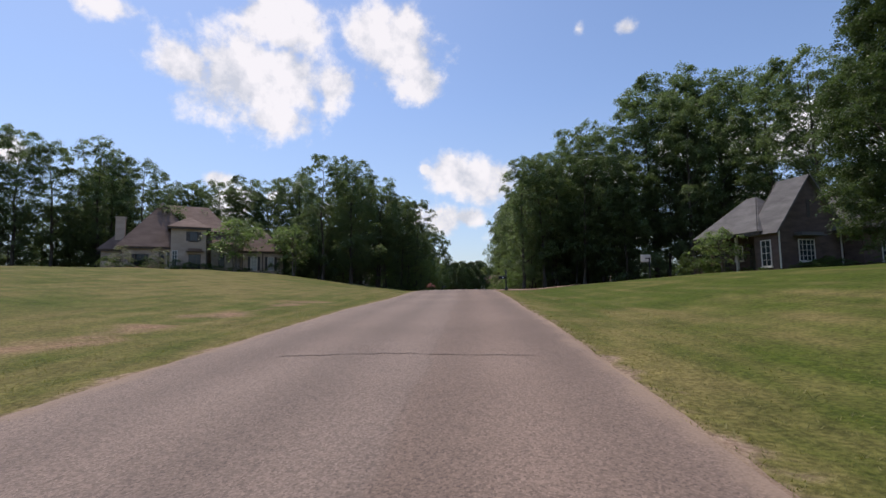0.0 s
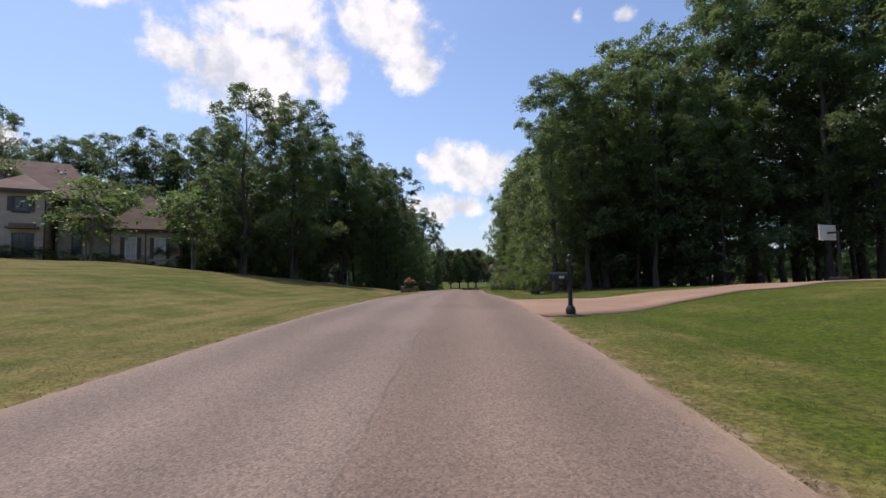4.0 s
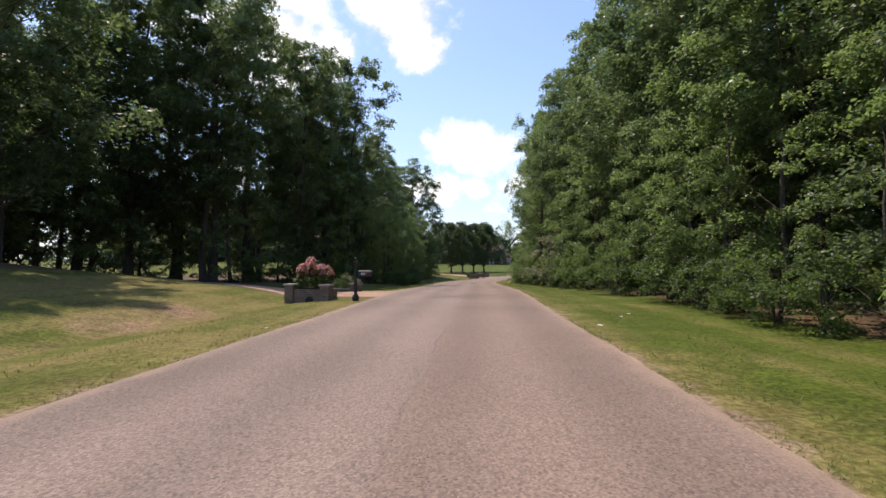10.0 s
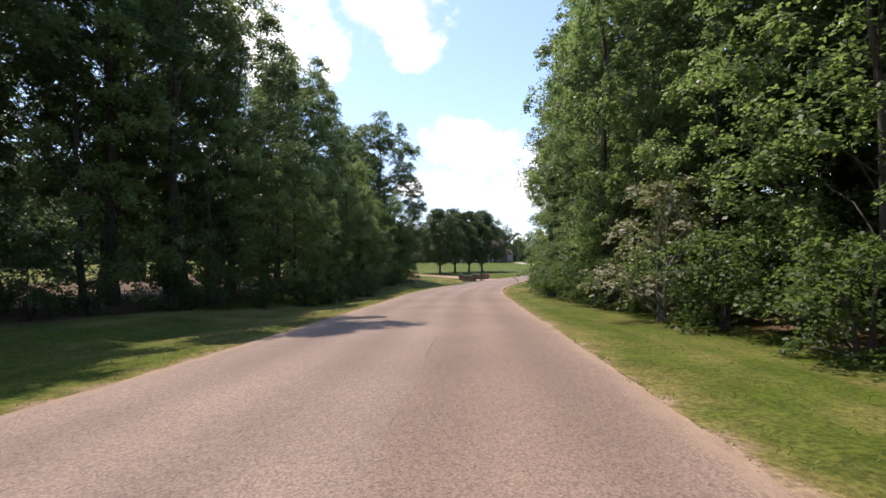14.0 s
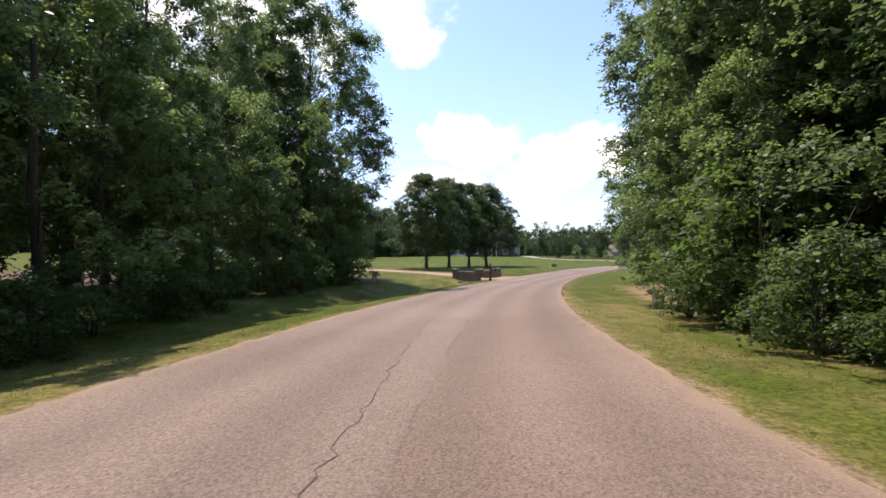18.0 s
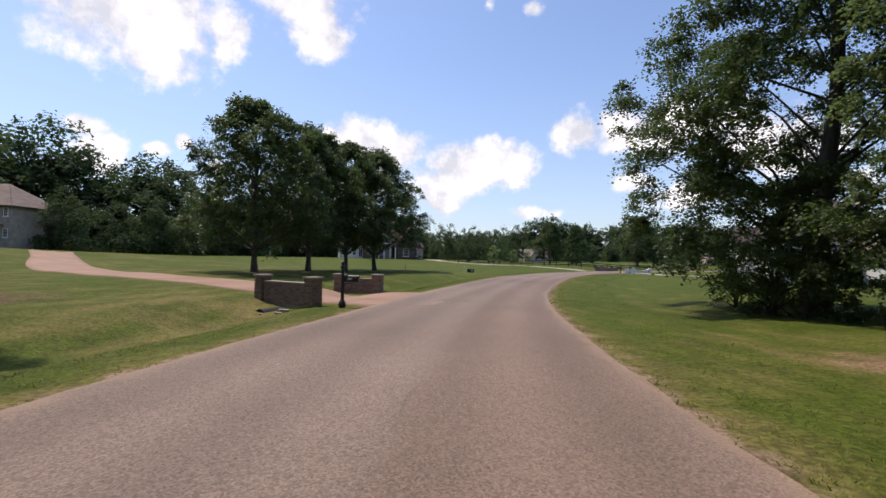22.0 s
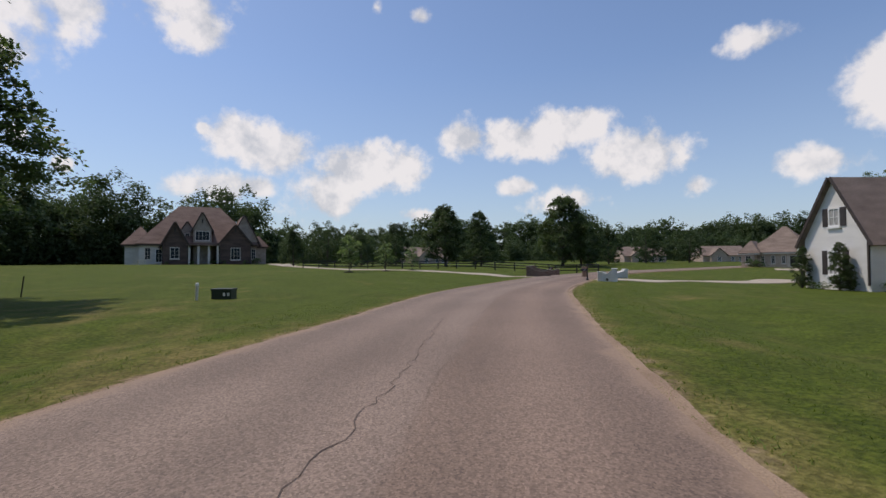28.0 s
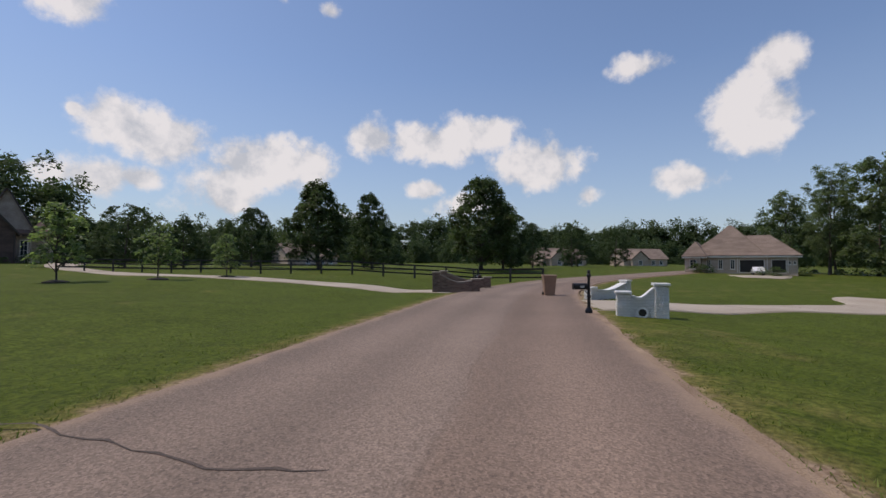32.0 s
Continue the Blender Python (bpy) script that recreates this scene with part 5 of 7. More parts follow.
part("porch_roof", boxes((8.4, -0.7, 2.7, 13.0, 2.4, 2.9), (8.6, -0.4, 2.9, 12.8, 2.4, 3.1)), ROOF_BROWN, C.root)
for x in (8.8, 10.0, 11.4, 12.6):
    part("porch_column", boxes((x - 0.14, -0.5, -0.5, x + 0.14, -0.22, 2.7)), TRIM_LIGHT, C.root)
C.opening("window", front(10.55, 1.2, 3.5), 2.0, 1.5, bars=(4, 2), frame_mat=TRIM_LIGHT)
C.opening("window", front(8.5, 2.2, 3.7), 0.7, 1.0, frame_mat=TRIM_LIGHT)
C.opening("window", front(6.9, -0.4, 0.7), 1.2, 1.7, glass=GLASS, frame_mat=TRIM_LIGHT)
C.opening("window", front(15.1, -0.4, 0.5), 1.4, 1.9, bars=(3, 3), frame_mat=TRIM_LIGHT)
C.opening("window", front(17.9, 1.6, 0.6), 0.7, 1.7, frame_mat=TRIM_LIGHT)
C.opening("door", front(10.6, 2.4, 0.0), 1.3, 2.3, glass=DOOR_DARK, frame_mat=TRIM_LIGHT, bars=(2, 1), sill=False)
C.opening("window", front(3.4, 1.5, 0.6), 0.8, 1.8, frame_mat=TRIM_LIGHT)
C.opening("window", front(4.8, 1.5, 0.2), 0.9, 2.0, frame_mat=WHITE)
C.opening("window", rightward(20.2, 7.5, 0.6), 0.9, 1.6, frame_mat=TRIM_LIGHT)
for x, z in ((6.95, 4.6), (10.55, 6.2), (15.1, 4.8)):
    part("vent", boxes((x - 0.1, (-0.45 if z < 6 else 1.15), z, x + 0.1, (-0.38 if z < 6 else 1.22), z + 0.7)), TRIM_DARK, C.root)
for x in (5.35, 8.55, 12.95, 17.25):
    C.pipe(x, -0.4, 0, 2.8)

# white painted brick house; frame: x along the road front, the gabled wing at its start, y into the house
D = House(57.0, 185.25, -112.4, -1.85, "white painted brick house with taupe roofs and a columned porch", BRICK_WHITE, ROOF_TAUPE, TRIM_DARK)
D.wall(-4.2, 0.0, 0.0, 9.0, 2.6)
D.gable(-4.2, 0.0, 0.0, 9.0, 2.6, 3.5, 0.3)
D.wall(4.15, 10.2, 0.5, 11.0, 2.45)
D.wall(4.15, 8.4, 0.5, 11.0, 4.85, z0=2.45)
D.hip(4.15, 8.4, 0.5, 11.0, 4.85, 3.5, 0.45, 0.4)
D.wall(0.0, 4.15, 2.6, 9.0, 2.45)
D.wall(8.4, 14.5, 6.0, 13.0, 2.6)
D.hip(8.0, 14.5, 6.0, 13.0, 2.6, 4.2, 0.45, 1.2)
bm = bmesh.new()
slab(bm, [Vector((3.4, -1.5, 2.42)), Vector((10.7, -1.5, 2.42)), Vector((8.42, 0.48, 3.1)), Vector((3.4, 0.48, 3.1))], 0.1)
slab(bm, [Vector((10.7, -1.5, 2.42)), Vector((10.7, 6.2, 2.42)), Vector((8.42, 6.2, 3.1)), Vector((8.42, 0.48, 3.1))], 0.1)
part("porch_roof", bm, ROOF_TAUPE, D.root)
part("porch_beam", boxes((3.5, -1.4, 2.2, 10.6, -1.15, 2.4), (10.35, -1.15, 2.2, 10.6, 0.5, 2.4)), WHITE, D.root)
part("porch_floor", boxes((3.5, -1.5, -0.6, 10.6, 0.5, 0.06)), CAP_TONE, D.root)
D.gable(4.7, 6.3, -1.5, 0.4, 2.55, 0.55, 0.15)
for x in (5.3, 6.7, 8.9, 10.4):
    col = part("porch_column", lathe([(0.12, 0.2), (0.125, 1.2), (0.10, 2.1)], 14, x, -1.27), WHITE, D.root)
    part("capital", boxes((x - 0.17, -1.44, 2.1, x + 0.17, -1.1, 2.2)), WHITE, col)
    part("plinth", boxes((x - 0.17, -1.44, 0.06, x + 0.17, -1.1, 0.2)), WHITE, col)
for k in range(5):
    D.opening("window", front(4.62 + 0.84 * k, 0.5, 3.4), 0.46, 1.2, shutters=None, frame_mat=WHITE, bars=(2, 2), sill=False)
for k in range(6):
    part("shutter", boxes((4.12 + 0.84 * k + (0.02 if k == 0 else 0), 0.44, 3.42, 4.28 + 0.84 * k, 0.495, 4.58)), DOOR_DARK, D.root)
D.opening("window", front(6.0, 0.5, 0.3), 0.9, 1.8, frame_mat=WHITE, shutters=DOOR_DARK)
D.opening("door", front(7.7, 0.5, 0.06), 0.95, 2.1, glass=DOOR_DARK, frame_mat=WHITE, bars=(1, 1), sill=False)
D.opening("window", front(9.4, 0.5, 0.3), 0.9, 1.8, frame_mat=WHITE, shutters=DOOR_DARK)
D.opening("window", front(-2.1, 0.0, 3.3), 0.75, 1.1, glass=CURTAIN, frame_mat=WHITE, shutters=DOOR_DARK, bars=(2, 2))
D.opening("window", front(-2.1, 0.0, 0.5), 0.95, 1.45, glass=CURTAIN, frame_mat=WHITE, shutters=DOOR_DARK, bars=(3, 2))
D.pipe(-0.07, 0.0, 0, 2.4, TRIM_DARK)
D.pipe(8.3, 0.5, 3.3, 4.8, WHITE)
D.pipe(10.55, -1.3, 0, 2.2, TRIM_DARK)

# the garage behind the white house
D2 = House(57.1, 185.25, -36, -1.85, "white painted brick garage with a taupe gabled roof", BRICK_WHITE, ROOF_TAUPE, WHITE)
D2.wall(4.8, 11.5, 10.4, 15.4, 2.4)
D2.gable(4.8, 11.5, 10.4, 15.4, 2.4, 2.5, 0.35, along="x")
D2.opening("garage_door", leftward(4.8, 13.3, 0.15), 2.0, 1.8, glass=DOOR_DARK, frame_mat=DOOR_DARK, bars=(1, 4), sill=False)
D2.pipe(4.9, 15.45, 0, 2.3, TRIM_DARK)

# brown-roofed brick house with two open garages
E_H = House(112.0, 218.4, -72, -1.75, "low tan brick house with broad hipped roof and open garages", BRICK_TAN, ROOF_TAUPE, TRIM_LIGHT)
E_H.wall(-6.4, 6.6, 0.4, 8.5, 2.4)
E_H.hip(-6.4, 6.6, 0.4, 8.5, 2.4, 3.0, 0.45, 3.4)
E_H.hip(-5.4, 2.6, 0.8, 8.2, 2.7, 4.3, 0.3, 0.2)
E_H.wall(-6.9, -4.8, -0.8, 5.0, 2.3)
E_H.hip(-6.9, -4.4, -0.8, 5.0, 2.3, 2.2, 0.35)
# flat dark panels on the wall: the garages' inner shade is painted, nothing is hollow
for x, w in ((1.4, 3.0), (4.5, 1.7)):
    E_H.opening("garage_opening", front(x, 0.4, 0.0), w, 1.9, glass=SHADOW_IN, frame_mat=TRIM_LIGHT, bars=(1, 1), sill=False)
for x in (-3.9, -2.4, -0.9):
    E_H.opening("window", front(x, 0.4, 0.5), 0.6, 1.4, frame_mat=TRIM_LIGHT)
for x in (5.7, 6.25):
    E_H.opening("window", front(x, 0.4, 1.2), 0.35, 0.5, bars=(1, 1), frame_mat=TRIM_LIGHT)
E_H.opening("window", front(-5.8, -0.8, 0.5), 0.9, 1.4, frame_mat=TRIM_LIGHT)
for x in (-5.2, -0.3, 3.2, 5.5):
    E_H.pipe(x, 0.4, 0, 2.2)

# two-storey tan house at the far end of the drive
F_H = House(-44.5, 219.5, -12, 1.0, "two-storey tan brick house with brown roof beside the woods", STONE_TAN, ROOF_TAUPE, TRIM_DARK)
F_H.wall(-6.0, 7.8, 0.5, 9.5, 5.4)
F_H.hip(-6.0, 7.8, 0.5, 9.5, 5.4, 3.8, 0.45)
F_H.wall(0.0, 4.2, -0.8, 6.0, 5.6)
F_H.gable(0.0, 4.2, -0.8, 6.0, 5.6, 2.6, 0.35)
F_H.opening("window", front(2.1, -0.8, 3.6), 1.5, 2.2, bars=(4, 4), frame_mat=WHITE)
F_H.opening("window", front(2.1, -0.8, 0.6), 1.9, 1.5, bars=(4, 3), frame_mat=WHITE)
for x, z in ((5.6, 3.9), (7.1, 3.9), (7.1, 0.8)):
    F_H.opening("window", front(x, 0.5, z), 0.7, 1.3, frame_mat=WHITE)
F_H.opening("door", front(5.5, 0.5, 0.0), 1.1, 2.2, glass=DOOR_DARK, frame_mat=TRIM_LIGHT, bars=(1, 1), sill=False)
part("porch_roof", boxes((4.4, -0.5, 2.5, 6.8, 0.5, 2.7)), ROOF_TAUPE, F_H.root)

# houses far behind the gardens
for x, y, tn, lab in ((74, 282, 10, "distant grey-roofed house among the trees"), (128, 262, -25, "distant low brick house among the trees"), (146, 252, -30, "distant brown-roofed house among garden trees")):
    h = House(x, y, tn, gz(x, y) - 0.5, lab, BRICK_TAN, ROOF_TAUPE, TRIM_DARK)
    h.root.scale = (0.8, 0.8, 0.8)
    h.wall(-7, 7, 0, 9, 2.8)
    h.gable(-7, 7, 0, 9, 2.8, 3.0, 0.4, along="x")
    h.gable(-5, 0, -1.5, 5, 2.8, 2.2, 0.35)
    h.wall(-5, 0, -1.5, 4, 2.8)
    for wx, wy in ((-2.5, -1.5), (2.5, 0), (5, 0)):
        h.opening("window", front(wx, wy, 0.8), 1.1, 1.4, frame_mat=WHITE)


# ---- drives ----
CONCRETE = material("pinkish_concrete", (0.255, 0.150, 0.098), (0.405, 0.266, 0.180), 0.9, 0.5, 46.0, 0.3)
CONCRETE_PALE = material("pale_concrete", (0.31, 0.262, 0.205), (0.47, 0.41, 0.335), 0.9, 0.5, 46.0, 0.3)
JOINT = material("slab_joint", (0.07, 0.05, 0.04), (0.14, 0.10, 0.08), 0.95, 3.0, 40.0, 0.2)


def drive(name, knots, mat, label, joints=3.2, start_on_road=True, lift=0.035):
    """A slab drive laid on the ground along knots (x, y, half width)."""
    k = curve_line(knots, 0.5)
    tg = np.gradient(k[:, :2], axis=0)
    tg /= np.linalg.norm(tg, axis=1)[:, None]
    cols = 9
    verts, faces = [], []
    for (x, y, w), (tx, ty) in zip(k, tg):
        for c in range(cols + 2):
            u = min(max((c - 1) / (cols - 1), 0), 1) * 2 - 1
            px, py = x + u * w * ty, y - u * w * tx
            verts.append((px, py, c in (0, cols + 1)))
    vx = np.array(verts)
    z = land(vx[:, 0], vx[:, 1])
    s, d, zr = along(vx[:, 0], vx[:, 1])
    near = smooth((np.abs(d) - HALF) / 2.5)
    z = np.where(np.abs(d) < HALF + 2.5, (zr + 0.02) * (1 - near) + (z + lift) * near, z + lift)
    z = np.where(np.abs(d) < HALF - 0.25, zr - 0.06, z) - vx[:, 2] * 0.09
    n = cols + 2
    for i in range(len(k) - 1):
        for c in range(n - 1):
            a = i * n + c
            faces.append((a, a + 1, a + n + 1, a + n))
    ob = mesh_object(name, np.stack([vx[:, 0], vx[:, 1], z], 1), faces, mat, smooth=True)
    tagged(ob, label, "driveway", kind="structure")
    # sawn joints across the slabs
    step = int(joints / 0.5)
    for i in range(step, len(k) - 2, step):
        row = [Vector((vx[i * n + c, 0], vx[i * n + c, 1], z[i * n + c] + 0.004)) for c in range(1, cols + 1)]
        off = Vector((tg[i, 0], tg[i, 1], 0)) * 0.012
        vs = [p - off for p in row] + [p + off for p in row]
        m = len(row)
        mesh_object("joint", vs, [(c, c + 1, m + c + 1, m + c) for c in range(m - 1)], JOINT, ob)
    return ob


drive("driveway", [(3.4, 40.6, 4.4), (5.4, 41.0, 3.9), (7.6, 41.8, 3.0), (11.5, 43.2, 2.4), (17.0, 44.6, 2.2), (24.0, 44.8, 2.6), (34.0, 46.0, 3.0)], CONCRETE, "wide flared concrete driveway leading to the brick house")
drive("driveway", [(2.0, 82.2, 3.2), (-0.4, 82.2, 2.7), (-3.6, 82.8, 2.1), (-8.5, 84.4, 1.8), (-15.0, 87.8, 1.7), (-23.0, 93.0, 1.7)], CONCRETE, "concrete driveway between flower planters, disappearing into the woods")
drive("driveway", [(15.15, 156.2, 4.3), (13.35, 157.6, 3.4), (11.55, 159.05, 2.6), (9.5, 160.2, 2.35), (5.5, 162.9, 2.0), (0.5, 166.2, 1.8), (-7.0, 174.0, 1.8), (-16.0, 190.0, 1.8), (-26.0, 208.0, 2.2)], CONCRETE, "pinkish concrete driveway between low brick wing walls")
drive("driveway", [(49.5, 202.6, 2.4), (52.0, 200.6, 2.0), (55.5, 198.4, 1.5), (60.0, 195.8, 1.4), (64.0, 194.6, 1.6), (68.5, 195.3, 2.4), (71.0, 195.0, 2.8)], CONCRETE_PALE, "pale concrete driveway past white brick wing walls")
drive("driveway", [(55.5, 206.5, 1.6), (53.2, 209.0, 1.3), (49.5, 215.0, 1.1), (45.0, 221.5, 1.1), (40.5, 231.0, 1.1), (36.8, 245.0, 1.2), (35.5, 258.0, 1.5), (36.0, 272.0, 2.4)], CONCRETE_PALE, "long pale concrete driveway curving up to the gabled house")
drive("driveway", [(98.0, 210.6, 1.6), (101.0, 211.8, 2.2), (104.0, 213.0, 3.0), (109.5, 215.2, 3.6)], CONCRETE_PALE, "pale driveway apron before the open garages")


# ---- cracks and patches in the road ----
def crack(points, width, label, seed, mat=CRACK):
    """A jagged crack: points as (metres along, metres right of the middle)."""
    r = random.Random(seed)
    pts = []
    for (s0, d0), (s1, d1) in zip(points, points[1:]):
        n = max(int(math.hypot(s1 - s0, d1 - d0) / 0.18), 2)
        for i in range(n):
            u = i / n
            pts.append((s0 + (s1 - s0) * u + r.uniform(-0.05, 0.05), d0 + (d1 - d0) * u + r.uniform(-0.05, 0.05)))
    verts = []
    for i, (s, d) in enumerate(pts):
        x, y = spot(s, d)
        z = float(np.interp(s, LINE_S, LINE[:, 2])) + 0.035 + 0.04 * (1 - (d / HALF) ** 2)
        a, b = pts[max(i - 1, 0)], pts[min(i + 1, len(pts) - 1)]
        t = Vector((b[0] - a[0], b[1] - a[1])).normalized()
        w = width * 0.8 * r.uniform(0.3, 1.3) * (0.3 if i in (0, len(pts) - 1) else 1)
        for sg in (-1, 1):
            x2, y2 = spot(s - t.y * w * sg, d + t.x * w * sg)
            verts.append((x2, y2, z))
    mesh_object("crack", verts, [(2 * i, 2 * i + 1, 2 * i + 3, 2 * i + 2) for i in range(len(pts) - 1)], mat, road)


def where(x, y):
    s, d, _ = along(x, y)
    return float(s[0]), float(d[0])


crack([where(-2.6, 7.2), where(-0.9, 7.25), where(0.4, 7.05), where(1.6, 6.9)], 0.024, "", 1)
crack([where(13.4, 156.4), where(15.4, 155.2), where(18.2, 154.4)], 0.018, "", 2)
crack([where(30.6, 182.5), where(29.3, 180.3), where(27.7, 177.6), where(26.7, 176.1), where(25.5, 174.4)], 0.008, "", 3)
crack([where(37.9, 196.2), where(38.4, 195.5), where(39.3, 193.8), where(40.0, 193.2)], 0.022, "", 4)
crack([where(6.35, 126.0), where(6.1, 122.0), where(5.85, 117.0), where(5.6, 111.0), where(5.4, 107.0)], 0.007, "", 5)
crack([(60.0, -2.6), (60.3, -0.6), (59.8, 1.4)], 0.016, "", 6)
crack([(54.7, -0.4), (54.6, 0.8), (54.8, 2.0)], 0.012, "", 7)
crack([(70.8, -2.2), (70.6, -0.4)], 0.014, "", 8)
crack([(160.0, -1.0), (163.5, -0.7), (167.0, -0.9)], 0.006, "", 10)
crack([(95.2, -2.9), (95.6, -1.0), (95.5, -0.2)], 0.012, "", 12)
ra = random.Random(31)
for k in range(44):
    u = ra.random()
    sa, da = 77.9 + 0.9 * u + ra.uniform(0, 0.9), -1.15 + 1.9 * u + ra.uniform(-0.25, 0.1)
    turn = ra.uniform(-0.6, 0.6) + (1.35 if k % 3 == 0 else 0.0)
    ln = ra.uniform(0.2, 0.5)
    crack([(sa, da), (sa + ln * 0.5 * math.sin(turn) + ra.uniform(-0.06, 0.06), da + ln * 0.5 * math.cos(turn)), (sa + ln * math.sin(turn), da + ln * math.cos(turn))], 0.016 if k % 4 else 0.042, "", 100 + k)
for k in range(5):
    crack([(75.6 + 0.3 * k, -2.9 + 0.1 * k), (76.0 + 0.3 * k, -2.2 + 0.2 * k), (76.2 + 0.3 * k, -1.5)], 0.008, "", 160 + k)
for k in range(6):
    crack([(149.0 + 0.5 * k, -2.6), (149.4 + 0.5 * k, -2.1 + 0.12 * k), (149.7 + 0.5 * k, -1.5)], 0.006, "", 40 + k)
STAIN = material("washed_out_sand", (0.35, 0.26, 0.20), (0.50, 0.385, 0.31), 0.95, 1.0, 40.0, 0.1)
rs = random.Random(51)
sv, sf = [], []
p0, p1 = Vector((14.5, 155.5)), Vector((13.0, 153.1))
for k in range(4600):
    u = rs.random() ** 0.8
    c = p0.lerp(p1, u)
    wide = 0.06 + 0.26 * u
    x, y = c.x + rs.gauss(0, wide), c.y + rs.gauss(0, wide * 0.4)
    s_, d_, z_ = along(x, y)
    if d_[0] < edge_l(s_[0]) + 0.1:
        continue
    z = float(z_[0]) + 0.034 + 0.04 * (1 - (float(d_[0]) / HALF) ** 2)
    g = rs.uniform(0.005, 0.014)
    b0 = len(sv)
    for j in range(5):
        a = 1.2566 * j + rs.uniform(-0.3, 0.3)
        sv.append((x + g * math.cos(a) * rs.uniform(0.6, 1.3), y + g * math.sin(a) * rs.uniform(0.6, 1.3), z + 0.0004 * (k % 7)))
    sf.append(tuple(range(b0, b0 + 5)))
washed = mesh_object("washed_sand", sv, sf, STAIN)
tagged(washed, "pale sand washed out of the driveway over the asphalt", "sand", kind="stuff")


# ---- mailboxes ----
BAR = material("pale_plate", (0.62, 0.62, 0.58), (0.78, 0.78, 0.74), 0.5, 3.0, 30.0, 0.0)
RED = material("red_flag_paint", (0.30, 0.04, 0.03), (0.42, 0.07, 0.05), 0.5, 3.0, 30.0, 0.0)


def mailbox(x, y, turn, size, label):
    """Cast post with a turned base, a round-topped box that looks along +x, a scroll bracket and a finial."""
    root = new("mailbox")
    root.matrix_world = pose(x, y, gz(x, y) - 0.02, 0, 0, turn)
    root.scale = (size, size, size)
    tagged(root, label, "mailbox", "black mailboxes")
    part("base", lathe([(0.085, -0.1), (0.10, 0.02), (0.125, 0.08), (0.132, 0.14), (0.122, 0.20), (0.095, 0.25), (0.075, 0.28)], 16), IRON, root)
    part("post", lathe([(0.062, 0.28), (0.055, 0.62), (0.072, 0.65), (0.075, 0.7), (0.052, 0.74), (0.046, 1.3), (0.06, 1.33), (0.046, 1.36)], 14), IRON, root)
    part("finial", lathe([(0.046, 1.36), (0.080, 1.40), (0.086, 1.45), (0.066, 1.49), (0.034, 1.50), (0.052, 1.53), (0.062, 1.57), (0.052, 1.615), (0.026, 1.64), (0.004, 1.645)], 14), IRON, root)
    arch = [(-0.1, 0.0), (0.1, 0.0), (0.1, 0.13)] + [(0.1 * math.cos(a * math.pi / 8), 0.13 + 0.1 * math.sin(a * math.pi / 8)) for a in range(1, 8)] + [(-0.1, 0.13)]
    body = prism(bmesh.new(), [(a, b + 0.93) for a, b in arch], 0.07, 0.56)
    bmesh.ops.bevel(body, geom=body.edges[:], offset=0.006, segments=1, affect="EDGES")
    box_ob = part("box", body, IRON, root)
    part("door", prism(bmesh.new(), [(a * 1.05, b * 1.04 + 0.926) for a, b in arch], 0.56, 0.585), IRON, box_ob)
    part("handle", boxes((0.585, -0.02, 1.08, 0.61, 0.02, 1.1)), IRON, box_ob)
    part("flag", boxes((0.36, -0.118, 1.07, 0.5, -0.106, 1.1), (0.36, -0.118, 1.0, 0.385, -0.106, 1.07)), RED, box_ob, "faded red signal flag")
    for side in (-0.104, 0.1):
        for k in range(3):
            part("number_bar", boxes((0.2 + 0.05 * k, side, 1.0, 0.235 + 0.05 * k, side + 0.004, 1.07)), BAR, box_ob)
    sc = bmesh.new()
    for k in range(14):
        a0, a1 = k / 14 * 4.4, (k + 1) / 14 * 4.4
        r0, r1 = 0.16 - 0.022 * a0, 0.16 - 0.022 * a1
        p = (0.06 + 0.17 - r0 * math.cos(a0), 0.76 + r0 * math.sin(a0) * 0.9)
        q = (0.06 + 0.17 - r1 * math.cos(a1), 0.76 + r1 * math.sin(a1) * 0.9)
        prism(sc, [(-0.012, 0), (0.012, 0), (0.012, 0.022), (-0.012, 0.022)], 0, math.hypot(q[0] - p[0], q[1] - p[1]))
        last = [v for v in sc.verts][-8:]
        ang = math.atan2(q[1] - p[1], q[0] - p[0])
        for v in last:
            vx, vz = v.co.x, v.co.z
            v.co.x, v.co.z = p[0] + vx * math.cos(ang) - vz * math.sin(ang), p[1] + vx * math.sin(ang) + vz * math.cos(ang)
    part("scroll_bracket", sc, IRON, root)
    return root


mailbox(4.95, 36.8, -172, 1.0, "black cast mailbox with scroll bracket beside the concrete driveway")
mailbox(-0.2, 77.6, 8, 0.98, "black cast mailbox beside the flower planter")
mailbox(10.9, 154.1, -16, 0.92, "black cast mailbox in front of the brick wing wall")
mailbox(49.62, 198.5, 145, 0.76, "black cast mailbox beside the white wing wall")
mailbox(54.9, 209.6, -40, 0.72, "black mailbox at the brick gate of the gabled house")

# ---- brick wing walls and planters ----
BRICK_OLD = material("weathered_brick", (0.12, 0.078, 0.058), (0.33, 0.235, 0.185), 0.92, 3.0, 40.0, 0.5, per_object=0.7)
BRICK_WHT = material("white_painted_bricks", (0.66, 0.66, 0.64), (0.82, 0.82, 0.80), 0.7, 2.0, 30.0, 0.3, per_object=0.4)
MORTAR = material("mortar", (0.20, 0.17, 0.145), (0.34, 0.295, 0.255), 0.95, 3.0, 50.0, 0.5)
MORTAR_WHT = material("white_painted_joints", (0.58, 0.58, 0.56), (0.72, 0.72, 0.70), 0.8, 3.0, 50.0, 0.4)
